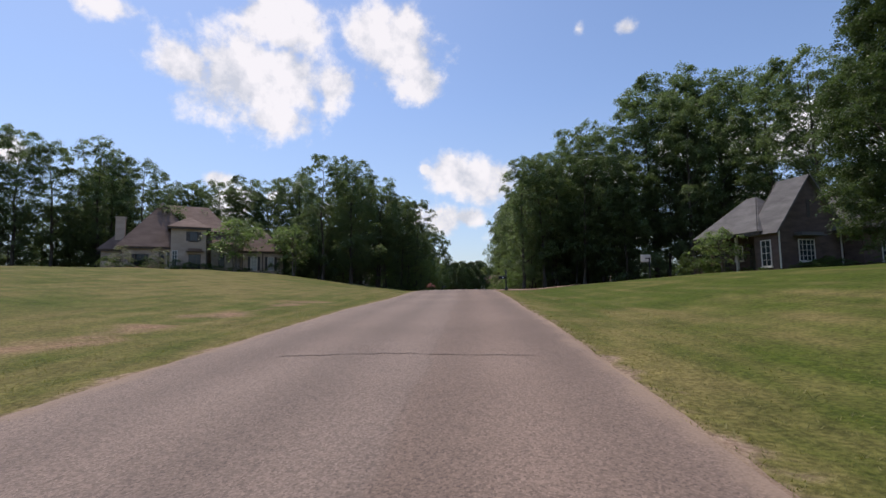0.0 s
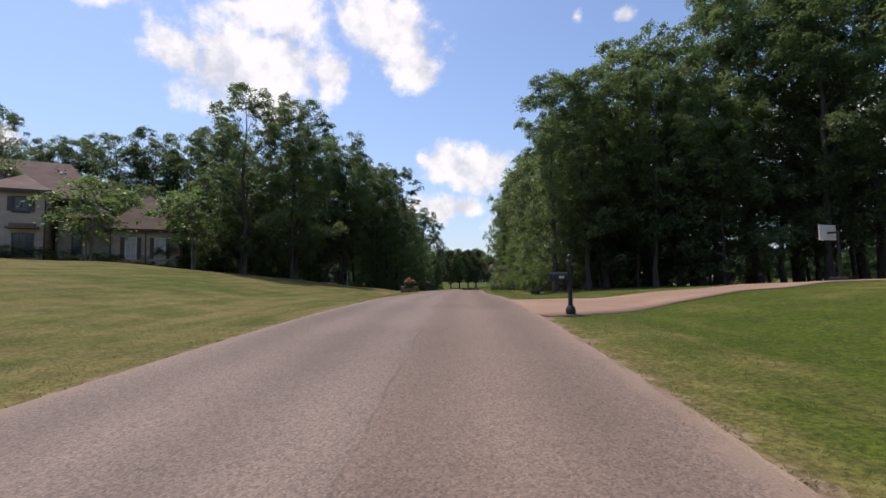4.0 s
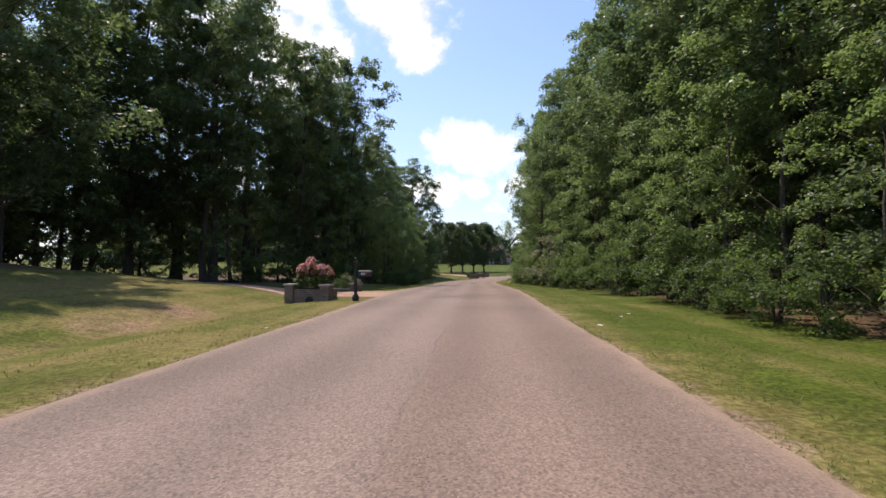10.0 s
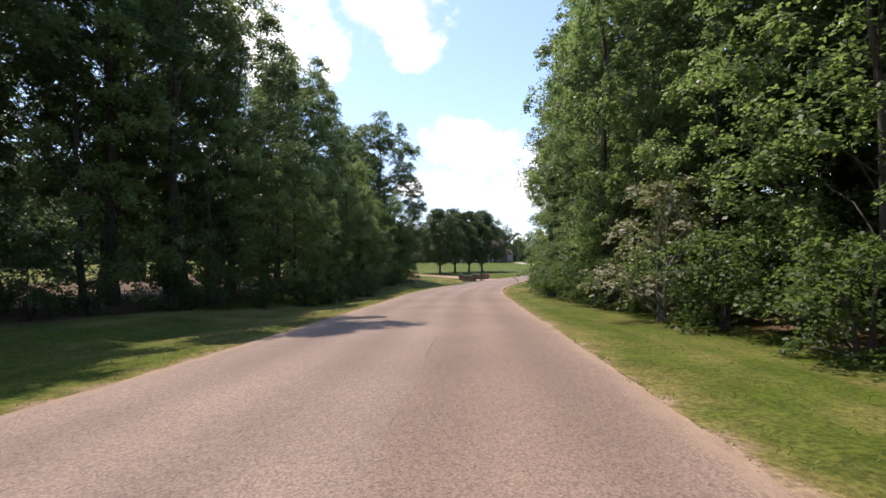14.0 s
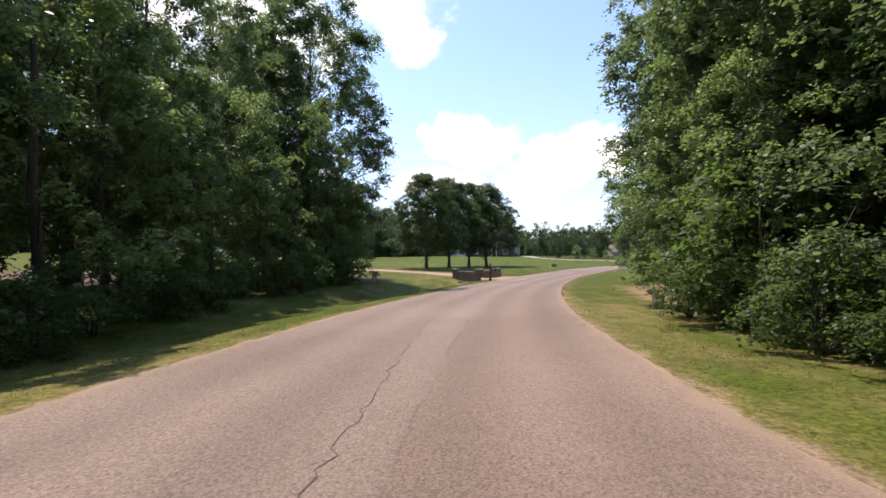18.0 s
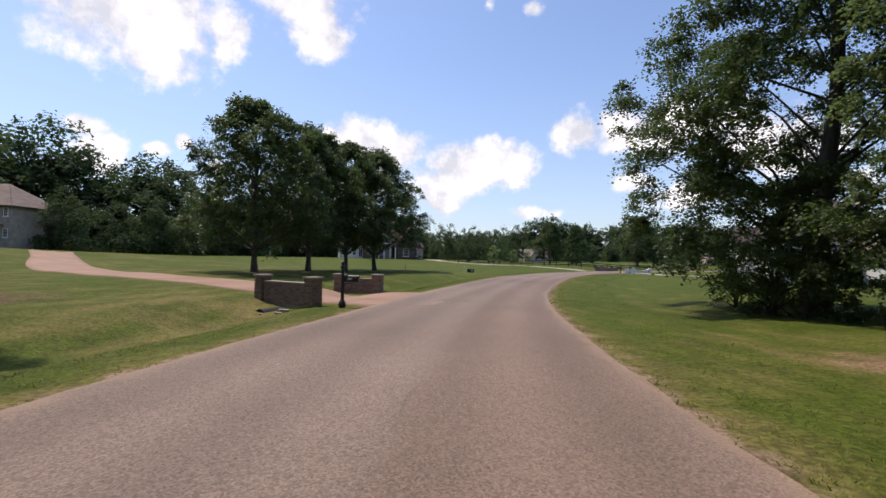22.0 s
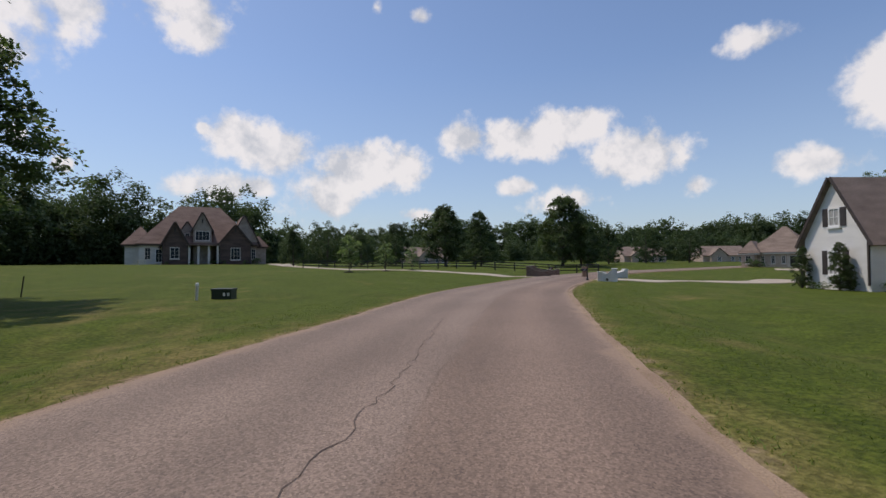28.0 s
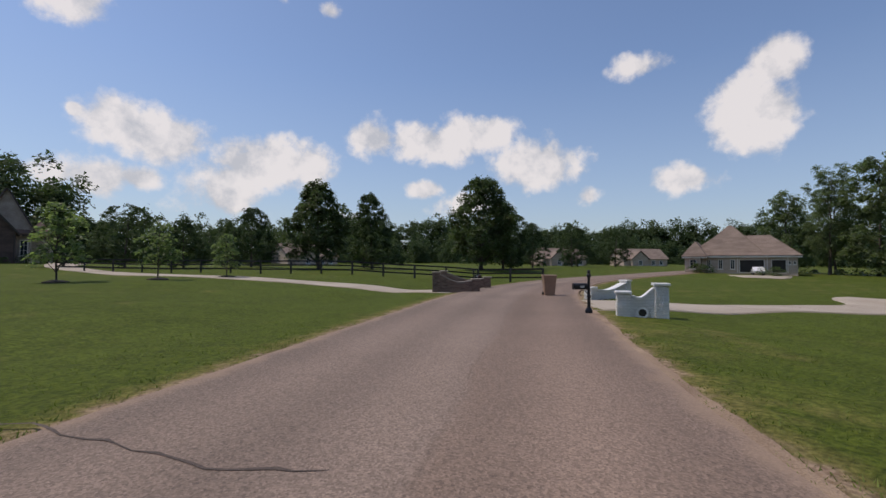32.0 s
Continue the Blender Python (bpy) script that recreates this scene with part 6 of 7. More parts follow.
CAP_STONE = material("weathered_cap_stone", (0.24, 0.205, 0.17), (0.42, 0.37, 0.32), 0.9, 3.0, 40.0, 0.5)
brick_meshes = {}


def brick_mesh(w, d, h, mat):
    key = (round(w, 3), round(d, 3), round(h, 3), mat.name)
    if key not in brick_meshes:
        bm = boxes((-w / 2, -d / 2, 0, w / 2, d / 2, h), bevel=0.0)
        bmesh.ops.bevel(bm, geom=bm.edges[:], offset=0.004, segments=1, affect="EDGES")
        me = bpy.data.meshes.new("brick")
        bmesh.ops.recalc_face_normals(bm, faces=bm.faces)
        bm.to_mesh(me)
        bm.free()
        me.materials.append(mat)
        brick_meshes[key] = me
    return brick_meshes[key]


def lay(parent, x0, x1, y0, y1, z0, top, mat, length=0.205, course=0.075, skip=None, seed=3):
    """Bricks round the four faces of a block, in running bond; top: height, or a function of x."""
    r = random.Random(seed)
    n = int(round(((top if not callable(top) else max(top(x0), top(x1))) - z0) / course))
    for i in range(n):
        z = z0 + i * course
        for ax, a0, a1, fixed, sgn in (("x", x0, x1, y0, -1), ("x", x0, x1, y1, 1), ("y", y0, y1, x0, -1), ("y", y0, y1, x1, 1)):
            ln = a1 - a0
            m = max(int(round(ln / length)), 1)
            w = ln / m
            for k in range(m + (i % 2)):
                c0, c1 = a0 + (k - 0.5 * (i % 2)) * w, a0 + (k + 1 - 0.5 * (i % 2)) * w
                c0, c1 = max(c0, a0), min(c1, a1)
                if c1 - c0 < 0.05:
                    continue
                mid = (c0 + c1) / 2
                if callable(top) and z + course * 0.6 > top(mid if ax == "x" else fixed):
                    continue
                if skip and skip(mid if ax == "x" else fixed, z, ax, sgn):
                    continue
                b = new("brick", brick_mesh(c1 - c0 - 0.012, 0.05, course - 0.012, mat))
                b.parent = parent
                off = fixed + sgn * (0.006 + r.uniform(-0.003, 0.003)) - sgn * 0.025
                b.matrix_local = pose(mid, off, z + 0.006) if ax == "x" else pose(off, mid, z + 0.006, 0, 0, 90)


def pier(root, x, y, w, h, mat, core, cap, seed):
    c = part("pier", boxes((x - w / 2 + 0.03, y - w / 2 + 0.03, -0.5, x + w / 2 - 0.03, y + w / 2 - 0.03, h)), core, root)
    lay(c, x - w / 2, x + w / 2, y - w / 2, y + w / 2, -0.15, h, mat, seed=seed)
    part("cap_stone", boxes((x - w / 2 - 0.04, y - w / 2 - 0.04, h, x + w / 2 + 0.04, y + w / 2 + 0.04, h + 0.07), bevel=0.015), cap, root)
    return c


def wing_wall(p, q, base, heights, pier_w, mid_h, label, mat=BRICK_OLD, core=MORTAR, cap=CAP_STONE, swoop=False, hole=None, name="wing_wall"):
    """A low wall between two capped piers at p and q; swoop: its top dips in a curve from the taller pier."""
    p, q = Vector(p), Vector(q)
    ln = (q - p).length
    root = new(name)
    root.matrix_world = pose(p.x, p.y, base, 0, 0, math.degrees(math.atan2(q.y - p.y, q.x - p.x)))
    tagged(root, label, "wall")
    pier(root, 0, 0, pier_w, heights[0], mat, core, cap, 3)
    pier(root, ln, 0, pier_w, heights[1], mat, core, cap, 4)
    x0, x1, th = pier_w / 2, ln - pier_w / 2, 0.24
    if swoop:
        lo, hi = min(heights) - 0.06, max(heights) - 0.08
        rise = (lambda x: lo - 0.08 * math.sin(math.pi * (x - x0) / (x1 - x0)) + (hi - lo) * float(smooth((x - x0) / (x1 - x0) * 1.3 - 0.45))) if heights[1] > heights[0] else (lambda x: lo - 0.08 * math.sin(math.pi * (x - x0) / (x1 - x0)) + (hi - lo) * float(smooth((x1 - x) / (x1 - x0) * 1.3 - 0.45)))
    else:
        rise = lambda x: mid_h
    out = [(x0 + (x1 - x0) * k / 16, rise(x0 + (x1 - x0) * k / 16)) for k in range(17)]
    bm = bmesh.new()
    fr = [bm.verts.new((x, -th / 2 + 0.025, z)) for x, z in [(x0, -0.5)] + out + [(x1, -0.5)]]
    bk = [bm.verts.new((x, th / 2 - 0.025, z)) for x, z in [(x0, -0.5)] + out + [(x1, -0.5)]]
    bm.faces.new(fr), bm.faces.new(bk[::-1])
    for k in range(len(fr)):
        j = (k + 1) % len(fr)
        bm.faces.new((fr[k], fr[j], bk[j], bk[k]))
    body = part("wall_body", bm, core, root)
    sk = (lambda x, z, ax, sgn: math.hypot(x - hole[0], z - hole[1]) < hole[2] + 0.06) if hole else None
    lay(body, x0, x1, -th / 2, th / 2, -0.15, rise, mat, seed=6, skip=(lambda x, z, ax, sgn: ax == "y" or (sk(x, z, ax, sgn) if sk else False)))
    bm = bmesh.new()
    for (xa, za), (xb, zb) in zip(out, out[1:]):
        slab(bm, [Vector((xa, -th / 2 - 0.03, za)), Vector((xb, -th / 2 - 0.03, zb)), Vector((xb, th / 2 + 0.03, zb)), Vector((xa, th / 2 + 0.03, za))], 0.05)
    part("coping", bm, cap, root)
    if hole:
        # the drain's dark inside is a solid disc in the shade colour
        part("drain_hole", lathe([(hole[2], -0.03), (hole[2], 0.04)], 16), SHADOW_IN, root).matrix_local = pose(hole[0], -th / 2 + 0.005, hole[1], 90)
        rim = bmesh.new()
        for k in range(16):
            a0, a1 = 2 * math.pi * k / 16, 2 * math.pi * (k + 1) / 16
            for ra, rb in ((hole[2], hole[2] + 0.06),):
                vs = [rim.verts.new((hole[0] + rr * math.cos(a), -th / 2 - 0.04, hole[1] + rr * math.sin(a))) for rr, a in ((ra, a0), (rb, a0), (rb, a1), (ra, a1))]
                rim.faces.new(vs)
        part("drain_ring", rim, cap, root)
    return root


wing_wall((8.0, 157.2), (9.93, 155.22), -1.68, (0.80, 0.80), 0.43, 0.60, "low weathered brick wing wall with capped piers beside the driveway")
wing_wall((10.75, 162.7), (12.57, 161.8), -1.70, (0.66, 0.68), 0.44, 0.48, "low weathered brick wing wall across the driveway mouth")
wing_wall((50.24, 197.85), (50.82, 197.1), -1.82, (0.55, 0.78), 0.34, 0.5, "white painted brick wing wall with a swooping top", BRICK_WHT, MORTAR_WHT, WHITE, True, (0.47, 0.06, 0.10))
wing_wall((54.4, 201.9), (57.0, 202.0), -1.95, (0.5, 0.72), 0.34, 0.5, "white painted brick wing wall on the far side of the drive", BRICK_WHT, MORTAR_WHT, WHITE, True)
wing_wall((52.0, 209.0), (53.6, 207.9), -1.9, (0.95, 0.62), 0.36, 0.5, "brick gate wall with a curved top beside the pale drive", swoop=True)
wing_wall((54.4, 211.6), (56.6, 210.4), -1.9, (0.95, 0.6), 0.36, 0.5, "brick gate wall on the far side of the pale drive", swoop=True)


def planter(x, y, turn, base, w, d, h, label, bush, bloom, culvert):
    """A brick planter with corner piers, filled with flowering shrubs that are things of their own."""
    root = new("brick_planter")
    root.matrix_world = pose(x, y, base, 0, 0, turn)
    tagged(root, label, "planter", "driveway planters")
    core = part("planter_wall", boxes((-w / 2 + 0.03, -d / 2 + 0.03, -0.4, w / 2 - 0.03, d / 2 - 0.03, h - 0.06)), MORTAR, root)
    lay(core, -w / 2, w / 2, -d / 2, d / 2, -0.15, h - 0.06, BRICK_OLD, seed=9)
    for sx in (-1, 1):
        pier(root, sx * (w / 2), -d / 2 + 0.1, 0.36, h + 0.08, BRICK_OLD, MORTAR, CAP_STONE, 12 + sx)
    part("soil", boxes((-w / 2 + 0.12, -d / 2 + 0.12, h - 0.06, w / 2 - 0.12, d / 2 - 0.12, h - 0.02)), SOIL, root)
    if culvert:
        # dark disc on the brick face paints the shade within the drain
        part("drain_hole", lathe([(0.17, -0.02), (0.17, 0.03)], 18), SHADOW_IN, root).matrix_local = pose(0.1, -d / 2 - 0.01, 0.08, 90)
    rng = np.random.RandomState(int(abs(x) * 10) + 5)
    plant = new("flowering_shrub")
    plant.matrix_world = pose(x, y, base + h - 0.04, 0, 0, turn)
    n = 64
    aa, qq = rng.uniform(0, 6.28, n), np.sqrt(rng.uniform(0, 1, n))
    c = np.stack([np.cos(aa) * qq * w * 0.52, np.sin(aa) * qq * d * 0.48, 0.08 + (bush - 0.08) * rng.uniform(0, 1, n) * (1 - 0.5 * qq ** 2)], 1)
    soup("foliage", leaves(rng, c, np.full((n, 3), 0.2), 42, 0.085), 4, LEAF_SHRUB, plant)
    top = c[c[:, 2] > bush * 0.45] + [0, 0, 0.06]
    soup("blossom", leaves(rng, top, np.full((len(top), 3), 0.17), bloom, 0.075), 4, BLOOM, plant)
    st_v, st_f = [], []
    for k in range(0, n, 2):
        tube(st_v, st_f, [(c[k, 0] * 0.6, c[k, 1] * 0.6, -0.03), tuple(c[k])], [0.012, 0.006], 4)
    mesh_object("stem", st_v, st_f, BARK, plant)
    tagged(plant, "rose shrub with pink blossom in the brick planter", "shrub")


SOIL = material("dark_soil", (0.03, 0.022, 0.016), (0.09, 0.065, 0.045), 0.95, 4.0, 50.0, 0.8)
planter(-2.1, 79.0, -14, 0.46, 1.5, 1.0, 0.58, "weathered brick planter over a drain beside the driveway", 1.12, 130, True)
pw = wing_wall((-3.4, 86.7), (-1.7, 85.6), gz(-2.5, 86.1), (0.40, 0.42), 0.44, 0.12, "low brick planter wall with two capped piers across the driveway")
for k, (x, y, sz) in enumerate(((-2.35, 86.3, 0.34), (-2.7, 86.6, 0.36), (-3.0, 86.9, 0.28))):
    tagged(stand(BUSH[k] if k else PALE, x, y, 60 * k, sz if k else 0.2, 0.02), "small straggly garden shrub in the low planter", "shrub", "planter shrubs")
urn = part("clay_urn", lathe([(0.05, 0.0), (0.1, 0.02), (0.13, 0.1), (0.11, 0.19), (0.085, 0.22), (0.1, 0.25), (0.085, 0.25), (0.07, 0.2), (0.09, 0.1), (0.04, 0.05)], 16), CAP_STONE)
urn.matrix_world = pose(-1.7, 85.6, gz(-2.5, 86.1) + 0.54, 62, 0, 70)
tagged(urn, "tilted clay urn lying on a brick pier", "urn")


# ---- small things beside the road ----
PED = material("weathered_plastic", (0.50, 0.47, 0.38), (0.68, 0.65, 0.55), 0.6, 3.0, 30.0, 0.1)
GREEN_BOX = material("dark_green_enamel", (0.012, 0.022, 0.016), (0.03, 0.045, 0.034), 0.45, 3.0, 30.0, 0.1)


def pedestal(x, y, h, turn, lean):
    root = new("utility_pedestal")
    root.matrix_world = pose(x, y, gz(x, y) - 0.03, lean, 0, turn)
    tagged(root, "weathered cream utility pedestal beside the shrubs", "utility box", "utility pedestals")
    part("body", boxes((-0.09, -0.09, 0, 0.09, 0.09, h), bevel=0.012), PED, root)
    part("cap", boxes((-0.1, -0.1, h, 0.1, 0.1, h + 0.05), bevel=0.015), PED, root)
    part("latch", boxes((-0.02, -0.105, h * 0.6, 0.02, -0.09, h * 0.6 + 0.06)), IRON, root)


pedestal(14.15, 130.1, 0.62, 20, -3)
pedestal(14.5, 130.5, 0.42, 35, 2)

ub = new("transformer_box")
ub.matrix_world = pose(25.95, 193.0, gz(25.95, 193.0) - 0.08, 0, 0, -24)
ub.scale = (0.66, 0.66, 0.72)
tagged(ub, "dark green metal transformer box standing on the lawn", "utility box")
part("pad", boxes((-0.7, -0.5, 0, 0.7, 0.5, 0.06), bevel=0.01), CONCRETE_PALE, ub)
part("body", boxes((-0.58, -0.4, 0.06, 0.58, 0.4, 0.6), bevel=0.02), GREEN_BOX, ub)
part("lid", boxes((-0.62, -0.44, 0.6, 0.62, 0.44, 0.7), bevel=0.03), GREEN_BOX, ub)
for k in range(2):
    part("label_plate", boxes((0.1 + 0.25 * k, -0.412, 0.3, 0.24 + 0.25 * k, -0.402, 0.48)), BAR, ub)
part("padlock", boxes((-0.05, -0.43, 0.3, 0.0, -0.402, 0.38)), IRON, ub)
mk = new("marker_post")
mk.matrix_world = pose(25.0, 192.55, gz(25.0, 192.55) - 0.05, 0, 2, 10)
tagged(mk, "short pale marker post beside the transformer box", "post")
part("tube", lathe([(0.055, 0), (0.055, 0.6), (0.04, 0.63)], 12), PED, mk)
part("cap", lathe([(0.062, 0.6), (0.062, 0.68), (0.03, 0.71)], 12), WHITE, mk)
sk = new("marker_stake")
sk.matrix_world = pose(18.5, 197.0, gz(18.5, 197.0) - 0.05, 0, 6, 0)
tagged(sk, "thin dark survey stake on the lawn", "stake")
part("shaft", boxes((-0.02, -0.02, 0, 0.02, 0.02, 0.9)), IRON, sk)

for x, y, w, h, tn in ((9.0, 59.9, 0.56, 0.34, 18), (8.7, 60.6, 0.26, 0.30, 30)):
    jb = new("utility_box")
    jb.matrix_world = pose(x, y, gz(x, y) - 0.03, 0, 0, tn)
    tagged(jb, "low dark green utility box under the trees", "utility box", "low utility boxes")
    part("body", boxes((-w / 2, -0.18, 0, w / 2, 0.18, h), bevel=0.02), GREEN_BOX, jb)
    part("lid", boxes((-w / 2 - 0.025, -0.205, h, w / 2 + 0.025, 0.205, h + 0.06), bevel=0.02), GREEN_BOX, jb)
    for k in range(2 if w > 0.4 else 1):
        part("warning_plate", boxes((-0.02 + 0.17 * k, -0.19, h * 0.25, 0.08 + 0.17 * k, -0.181, h * 0.8)), BAR, jb)

TAN_BIN = material("tan_plastic", (0.24, 0.15, 0.10), (0.36, 0.24, 0.165), 0.6, 2.0, 30.0, 0.1)
bn = new("wheeled_bin")
bn.matrix_world = pose(54.3, 203.9, gz(54.3, 203.9), 0, 0, -40)
tagged(bn, "tan plastic wheeled bin at the end of the drive", "bin")
bm = bmesh.new()
lo = [bm.verts.new((x, y, 0.08)) for x, y in ((-0.2, -0.22), (0.2, -0.22), (0.2, 0.22), (-0.2, 0.22))]
hi = [bm.verts.new((x, y, 0.86)) for x, y in ((-0.27, -0.3), (0.27, -0.3), (0.27, 0.3), (-0.27, 0.3))]
bm.faces.new(lo[::-1]), bm.faces.new(hi)
for k in range(4):
    bm.faces.new((lo[k], lo[(k + 1) % 4], hi[(k + 1) % 4], hi[k]))
part("body", bm, TAN_BIN, bn)
part("lid", boxes((-0.29, -0.33, 0.86, 0.29, 0.33, 0.93), bevel=0.02), TAN_BIN, bn)
for sx in (-1, 1):
    part("wheel", lathe([(0.1, -0.03), (0.1, 0.03)], 14), IRON, bn).matrix_local = pose(sx * 0.24, 0.22, 0.1, 0, 90)
part("handle", boxes((-0.2, 0.33, 0.8, 0.2, 0.37, 0.84)), TAN_BIN, bn)

# basketball stand beside the brick house
hp = new("basketball_stand")
hx, hy = 20.7, 46.6
hp.matrix_world = pose(hx, hy, gz(hx, hy), 0, 0, 200)
tagged(hp, "portable basketball stand with a pale backboard on the driveway", "basketball stand")
part("pole", lathe([(0.06, 0), (0.055, 2.4)], 10), IRON, hp)
part("base", boxes((-0.4, -0.3, 0, 0.4, 0.5, 0.2), bevel=0.04), IRON, hp)
part("backboard", boxes((-0.62, -0.5, 2.0, 0.62, -0.45, 2.75), bevel=0.01), BAR, hp)
part("arm", boxes((-0.05, -0.45, 2.3, 0.05, 0.06, 2.4)), IRON, hp)
rb = bmesh.new()
for k in range(16):
    a0, a1 = 2 * math.pi * k / 16, 2 * math.pi * (k + 1) / 16
    vs = [rb.verts.new((0.21 * math.cos(a) * f, -0.74 + 0.21 * math.sin(a) * f, 2.12 + dz)) for a, f, dz in ((a0, 1, 0), (a1, 1, 0), (a1, 1.1, 0.02), (a0, 1.1, 0.02))]
    rb.faces.new(vs)
part("rim", rb, RED, hp)


# ---- black rail fence behind the gardens ----
fence = new("fence")
tagged(fence, "black three-rail timber fence along the lawn", "fence")
fa, fb = Vector((36.0, 240.0)), Vector((66.0, 214.5))
n_posts = 17
tops = []
for k in range(n_posts):
    q = fa.lerp(fb, k / (n_posts - 1))
    g = gz(q.x, q.y)
    tops.append((q.x, q.y, g))
    part("post", boxes((q.x - 0.06, q.y - 0.06, g - 0.2, q.x + 0.06, q.y + 0.06, g + 1.05)), IRON, fence)
for (x0, y0, z0), (x1, y1, z1) in zip(tops, tops[1:]):
    for h in (0.3, 0.62, 0.94):
        bm = bmesh.new()
        slab(bm, [Vector((x0, y0, z0 + h)), Vector((x1, y1, z1 + h)), Vector((x1 + 0.04, y1 + 0.04, z1 + h)), Vector((x0 + 0.04, y0 + 0.04, z0 + h))], 0.11)
        part("rail", bm, IRON, fence)


# ---- cars by the open garages ----
CAR_WHITE = material("white_car_paint", (0.70, 0.70, 0.70), (0.80, 0.80, 0.80), 0.25, 1.0, 10.0, 0.0)
CAR_GREY = material("grey_car_paint", (0.16, 0.17, 0.18), (0.24, 0.25, 0.26), 0.25, 1.0, 10.0, 0.0)
RUBBER = material("rubber", (0.01, 0.01, 0.01), (0.03, 0.03, 0.03), 0.8, 4.0, 40.0, 0.2)
STEEL = material("wheel_rim", (0.4, 0.4, 0.41), (0.55, 0.55, 0.56), 0.35, 3.0, 30.0, 0.0, metal=0.8)
LAMP_RED = material("tail_lamp", (0.25, 0.01, 0.01), (0.4, 0.02, 0.02), 0.2, 3.0, 30.0, 0.0)


def car(x, y, turn, paint, size, label):
    root = new("car")
    root.matrix_world = pose(x, y, gz(x, y) + 0.05, 0, 0, turn)
    root.scale = (size, size, size)
    tagged(root, label, "car")
    side = [(-2.2, 0.35), (-2.25, 0.75), (-1.75, 0.92), (-1.0, 0.98), (-0.4, 1.4), (0.9, 1.42), (1.6, 1.0), (2.15, 0.92), (2.25, 0.5), (2.2, 0.3)]
    bm = prism(bmesh.new(), side, -0.88, 0.88)
    bmesh.ops.bevel(bm, geom=bm.edges[:], offset=0.06, segments=2, affect="EDGES")
    part("body", bm, paint, root)
    for sx in (-1, 1):
        part("side_window", boxes((sx * 0.885 - 0.008, -0.7, 1.02, sx * 0.885 + 0.008, 1.2, 1.32)), GLASS, root)
        part("tail_lamp", boxes((sx * 0.62 - 0.15, 2.2, 0.72, sx * 0.62 + 0.15, 2.27, 0.86)), LAMP_RED, root)
        for yy in (-1.35, 1.4):
            w = part("wheel", lathe([(0.2, -0.1), (0.33, -0.1), (0.35, 0.0), (0.33, 0.1), (0.2, 0.1)], 18), RUBBER, root)
            w.matrix_local = pose(sx * 0.82, yy, 0.34, 0, 90)
            part("rim", lathe([(0.19, -0.11), (0.19, 0.11)], 14), STEEL, w)
    bm = bmesh.new()
    slab(bm, [Vector((-0.7, 1.02, 1.36)), Vector((0.7, 1.02, 1.36)), Vector((0.72, 1.56, 1.04)), Vector((-0.72, 1.56, 1.04))], 0.05)
    part("rear_window", bm, GLASS, root)
    return root


car(110.4, 215.6, -66, CAR_WHITE, 0.75, "white saloon car parked outside the open garage")

# ---- air-conditioning units and mulch rings ----
for x, y, hm in ((12.4, 266.6, "house"), (13.6, 265.4, "house")):
    ac = new("air_conditioner")
    ac.matrix_world = pose(x, y, gz(x, y) - 0.02, 0, 0, 5)
    tagged(ac, "pale air-conditioning unit beside the gabled house", "air conditioner")
    part("case", boxes((-0.4, -0.4, 0, 0.4, 0.4, 0.8), bevel=0.03), PED, ac)
    part("grille", boxes(*[(-0.36, -0.415, 0.1 + 0.08 * k, 0.36, -0.4, 0.14 + 0.08 * k) for k in range(8)]), STEEL, ac)
for k, (x, y) in enumerate(((37.2, 218.4), (41.3, 219.3), (45.1, 221.4))):
    m = part("mulch_ring", lathe([(0.55, -0.08), (0.5, 0.05), (0.2, 0.12), (0.02, 0.13)], 18), SOIL)
    m.matrix_world = pose(x, y, gz(x, y), 0, 0, 40 * k)
    tagged(m, "dark mulch ring round a young lawn tree", "mulch", "mulch rings")

# ---- shrubs round the houses ----
def round_shrubs(rows, label, group, mats=0):
    for k, (x, y, sz) in enumerate(rows):
        tagged(stand(BUSH[(k + mats) % 3], x, y, 70 * k, sz, 0.03, 0.85), label, "shrub", group)


at_a = lambda u, v: (-37.8 + u * 0.875 - v * 0.485, 63.9 + u * 0.485 + v * 0.875)
round_shrubs([(*at_a(u, v), z * 1.35) for u, v, z in ((-6.6, -0.8, 0.8), (-4.6, -0.9, 0.7), (-2.6, -0.9, 0.75), (-0.9, -1.0, 0.5), (1.2, -1.8, 0.65), (2.6, -1.9, 0.6), (4.6, -1.6, 0.6), (6.0, -0.4, 0.55), (8.2, -0.4, 0.55), (9.8, -1.3, 0.5), (12.1, -1.3, 0.45), (14.9, -1.4, 0.55), (15.9, -0.8, 0.5))], "clipped evergreen shrub against the tan house", "foundation shrubs")
for u, sz in ((8.0, 1.45), (16.2, 1.45)):
    x, y = at_a(u, -2.6)
    tagged(stand(CRAPE, x, y, u * 30, sz, 0.05), "multi-stemmed small tree before the tan house", "tree", "small garden trees")
x, y = at_a(-1.2, -3.2)
tagged(stand(PALE, x, y, 10, 0.7), "pale flowering shrub before the tan house", "shrub")
x, y = at_a(-5.2, -3.4)
tagged(stand(PALE, x, y, 100, 0.75), "pale grey-green shrub on the lawn", "shrub")
az = new("azalea")
x, y = at_a(-3.4, -2.0)
az.matrix_world = pose(x, y, gz(x, y), 0, 0, 29)
rng_az = np.random.RandomState(4)
caz = np.stack([rng_az.uniform(-1.3, 1.3, 20), rng_az.uniform(-0.4, 0.4, 20), rng_az.uniform(0.2, 0.8, 20)], 1)
soup("foliage", leaves(rng_az, caz, np.full((20, 3), 0.3), 20, 0.14), 4, LEAF_SHRUB, az)
soup("blossom", leaves(rng_az, caz + [0, 0, 0.1], np.full((20, 3), 0.32), 24, 0.14), 4, BLOOM, az)
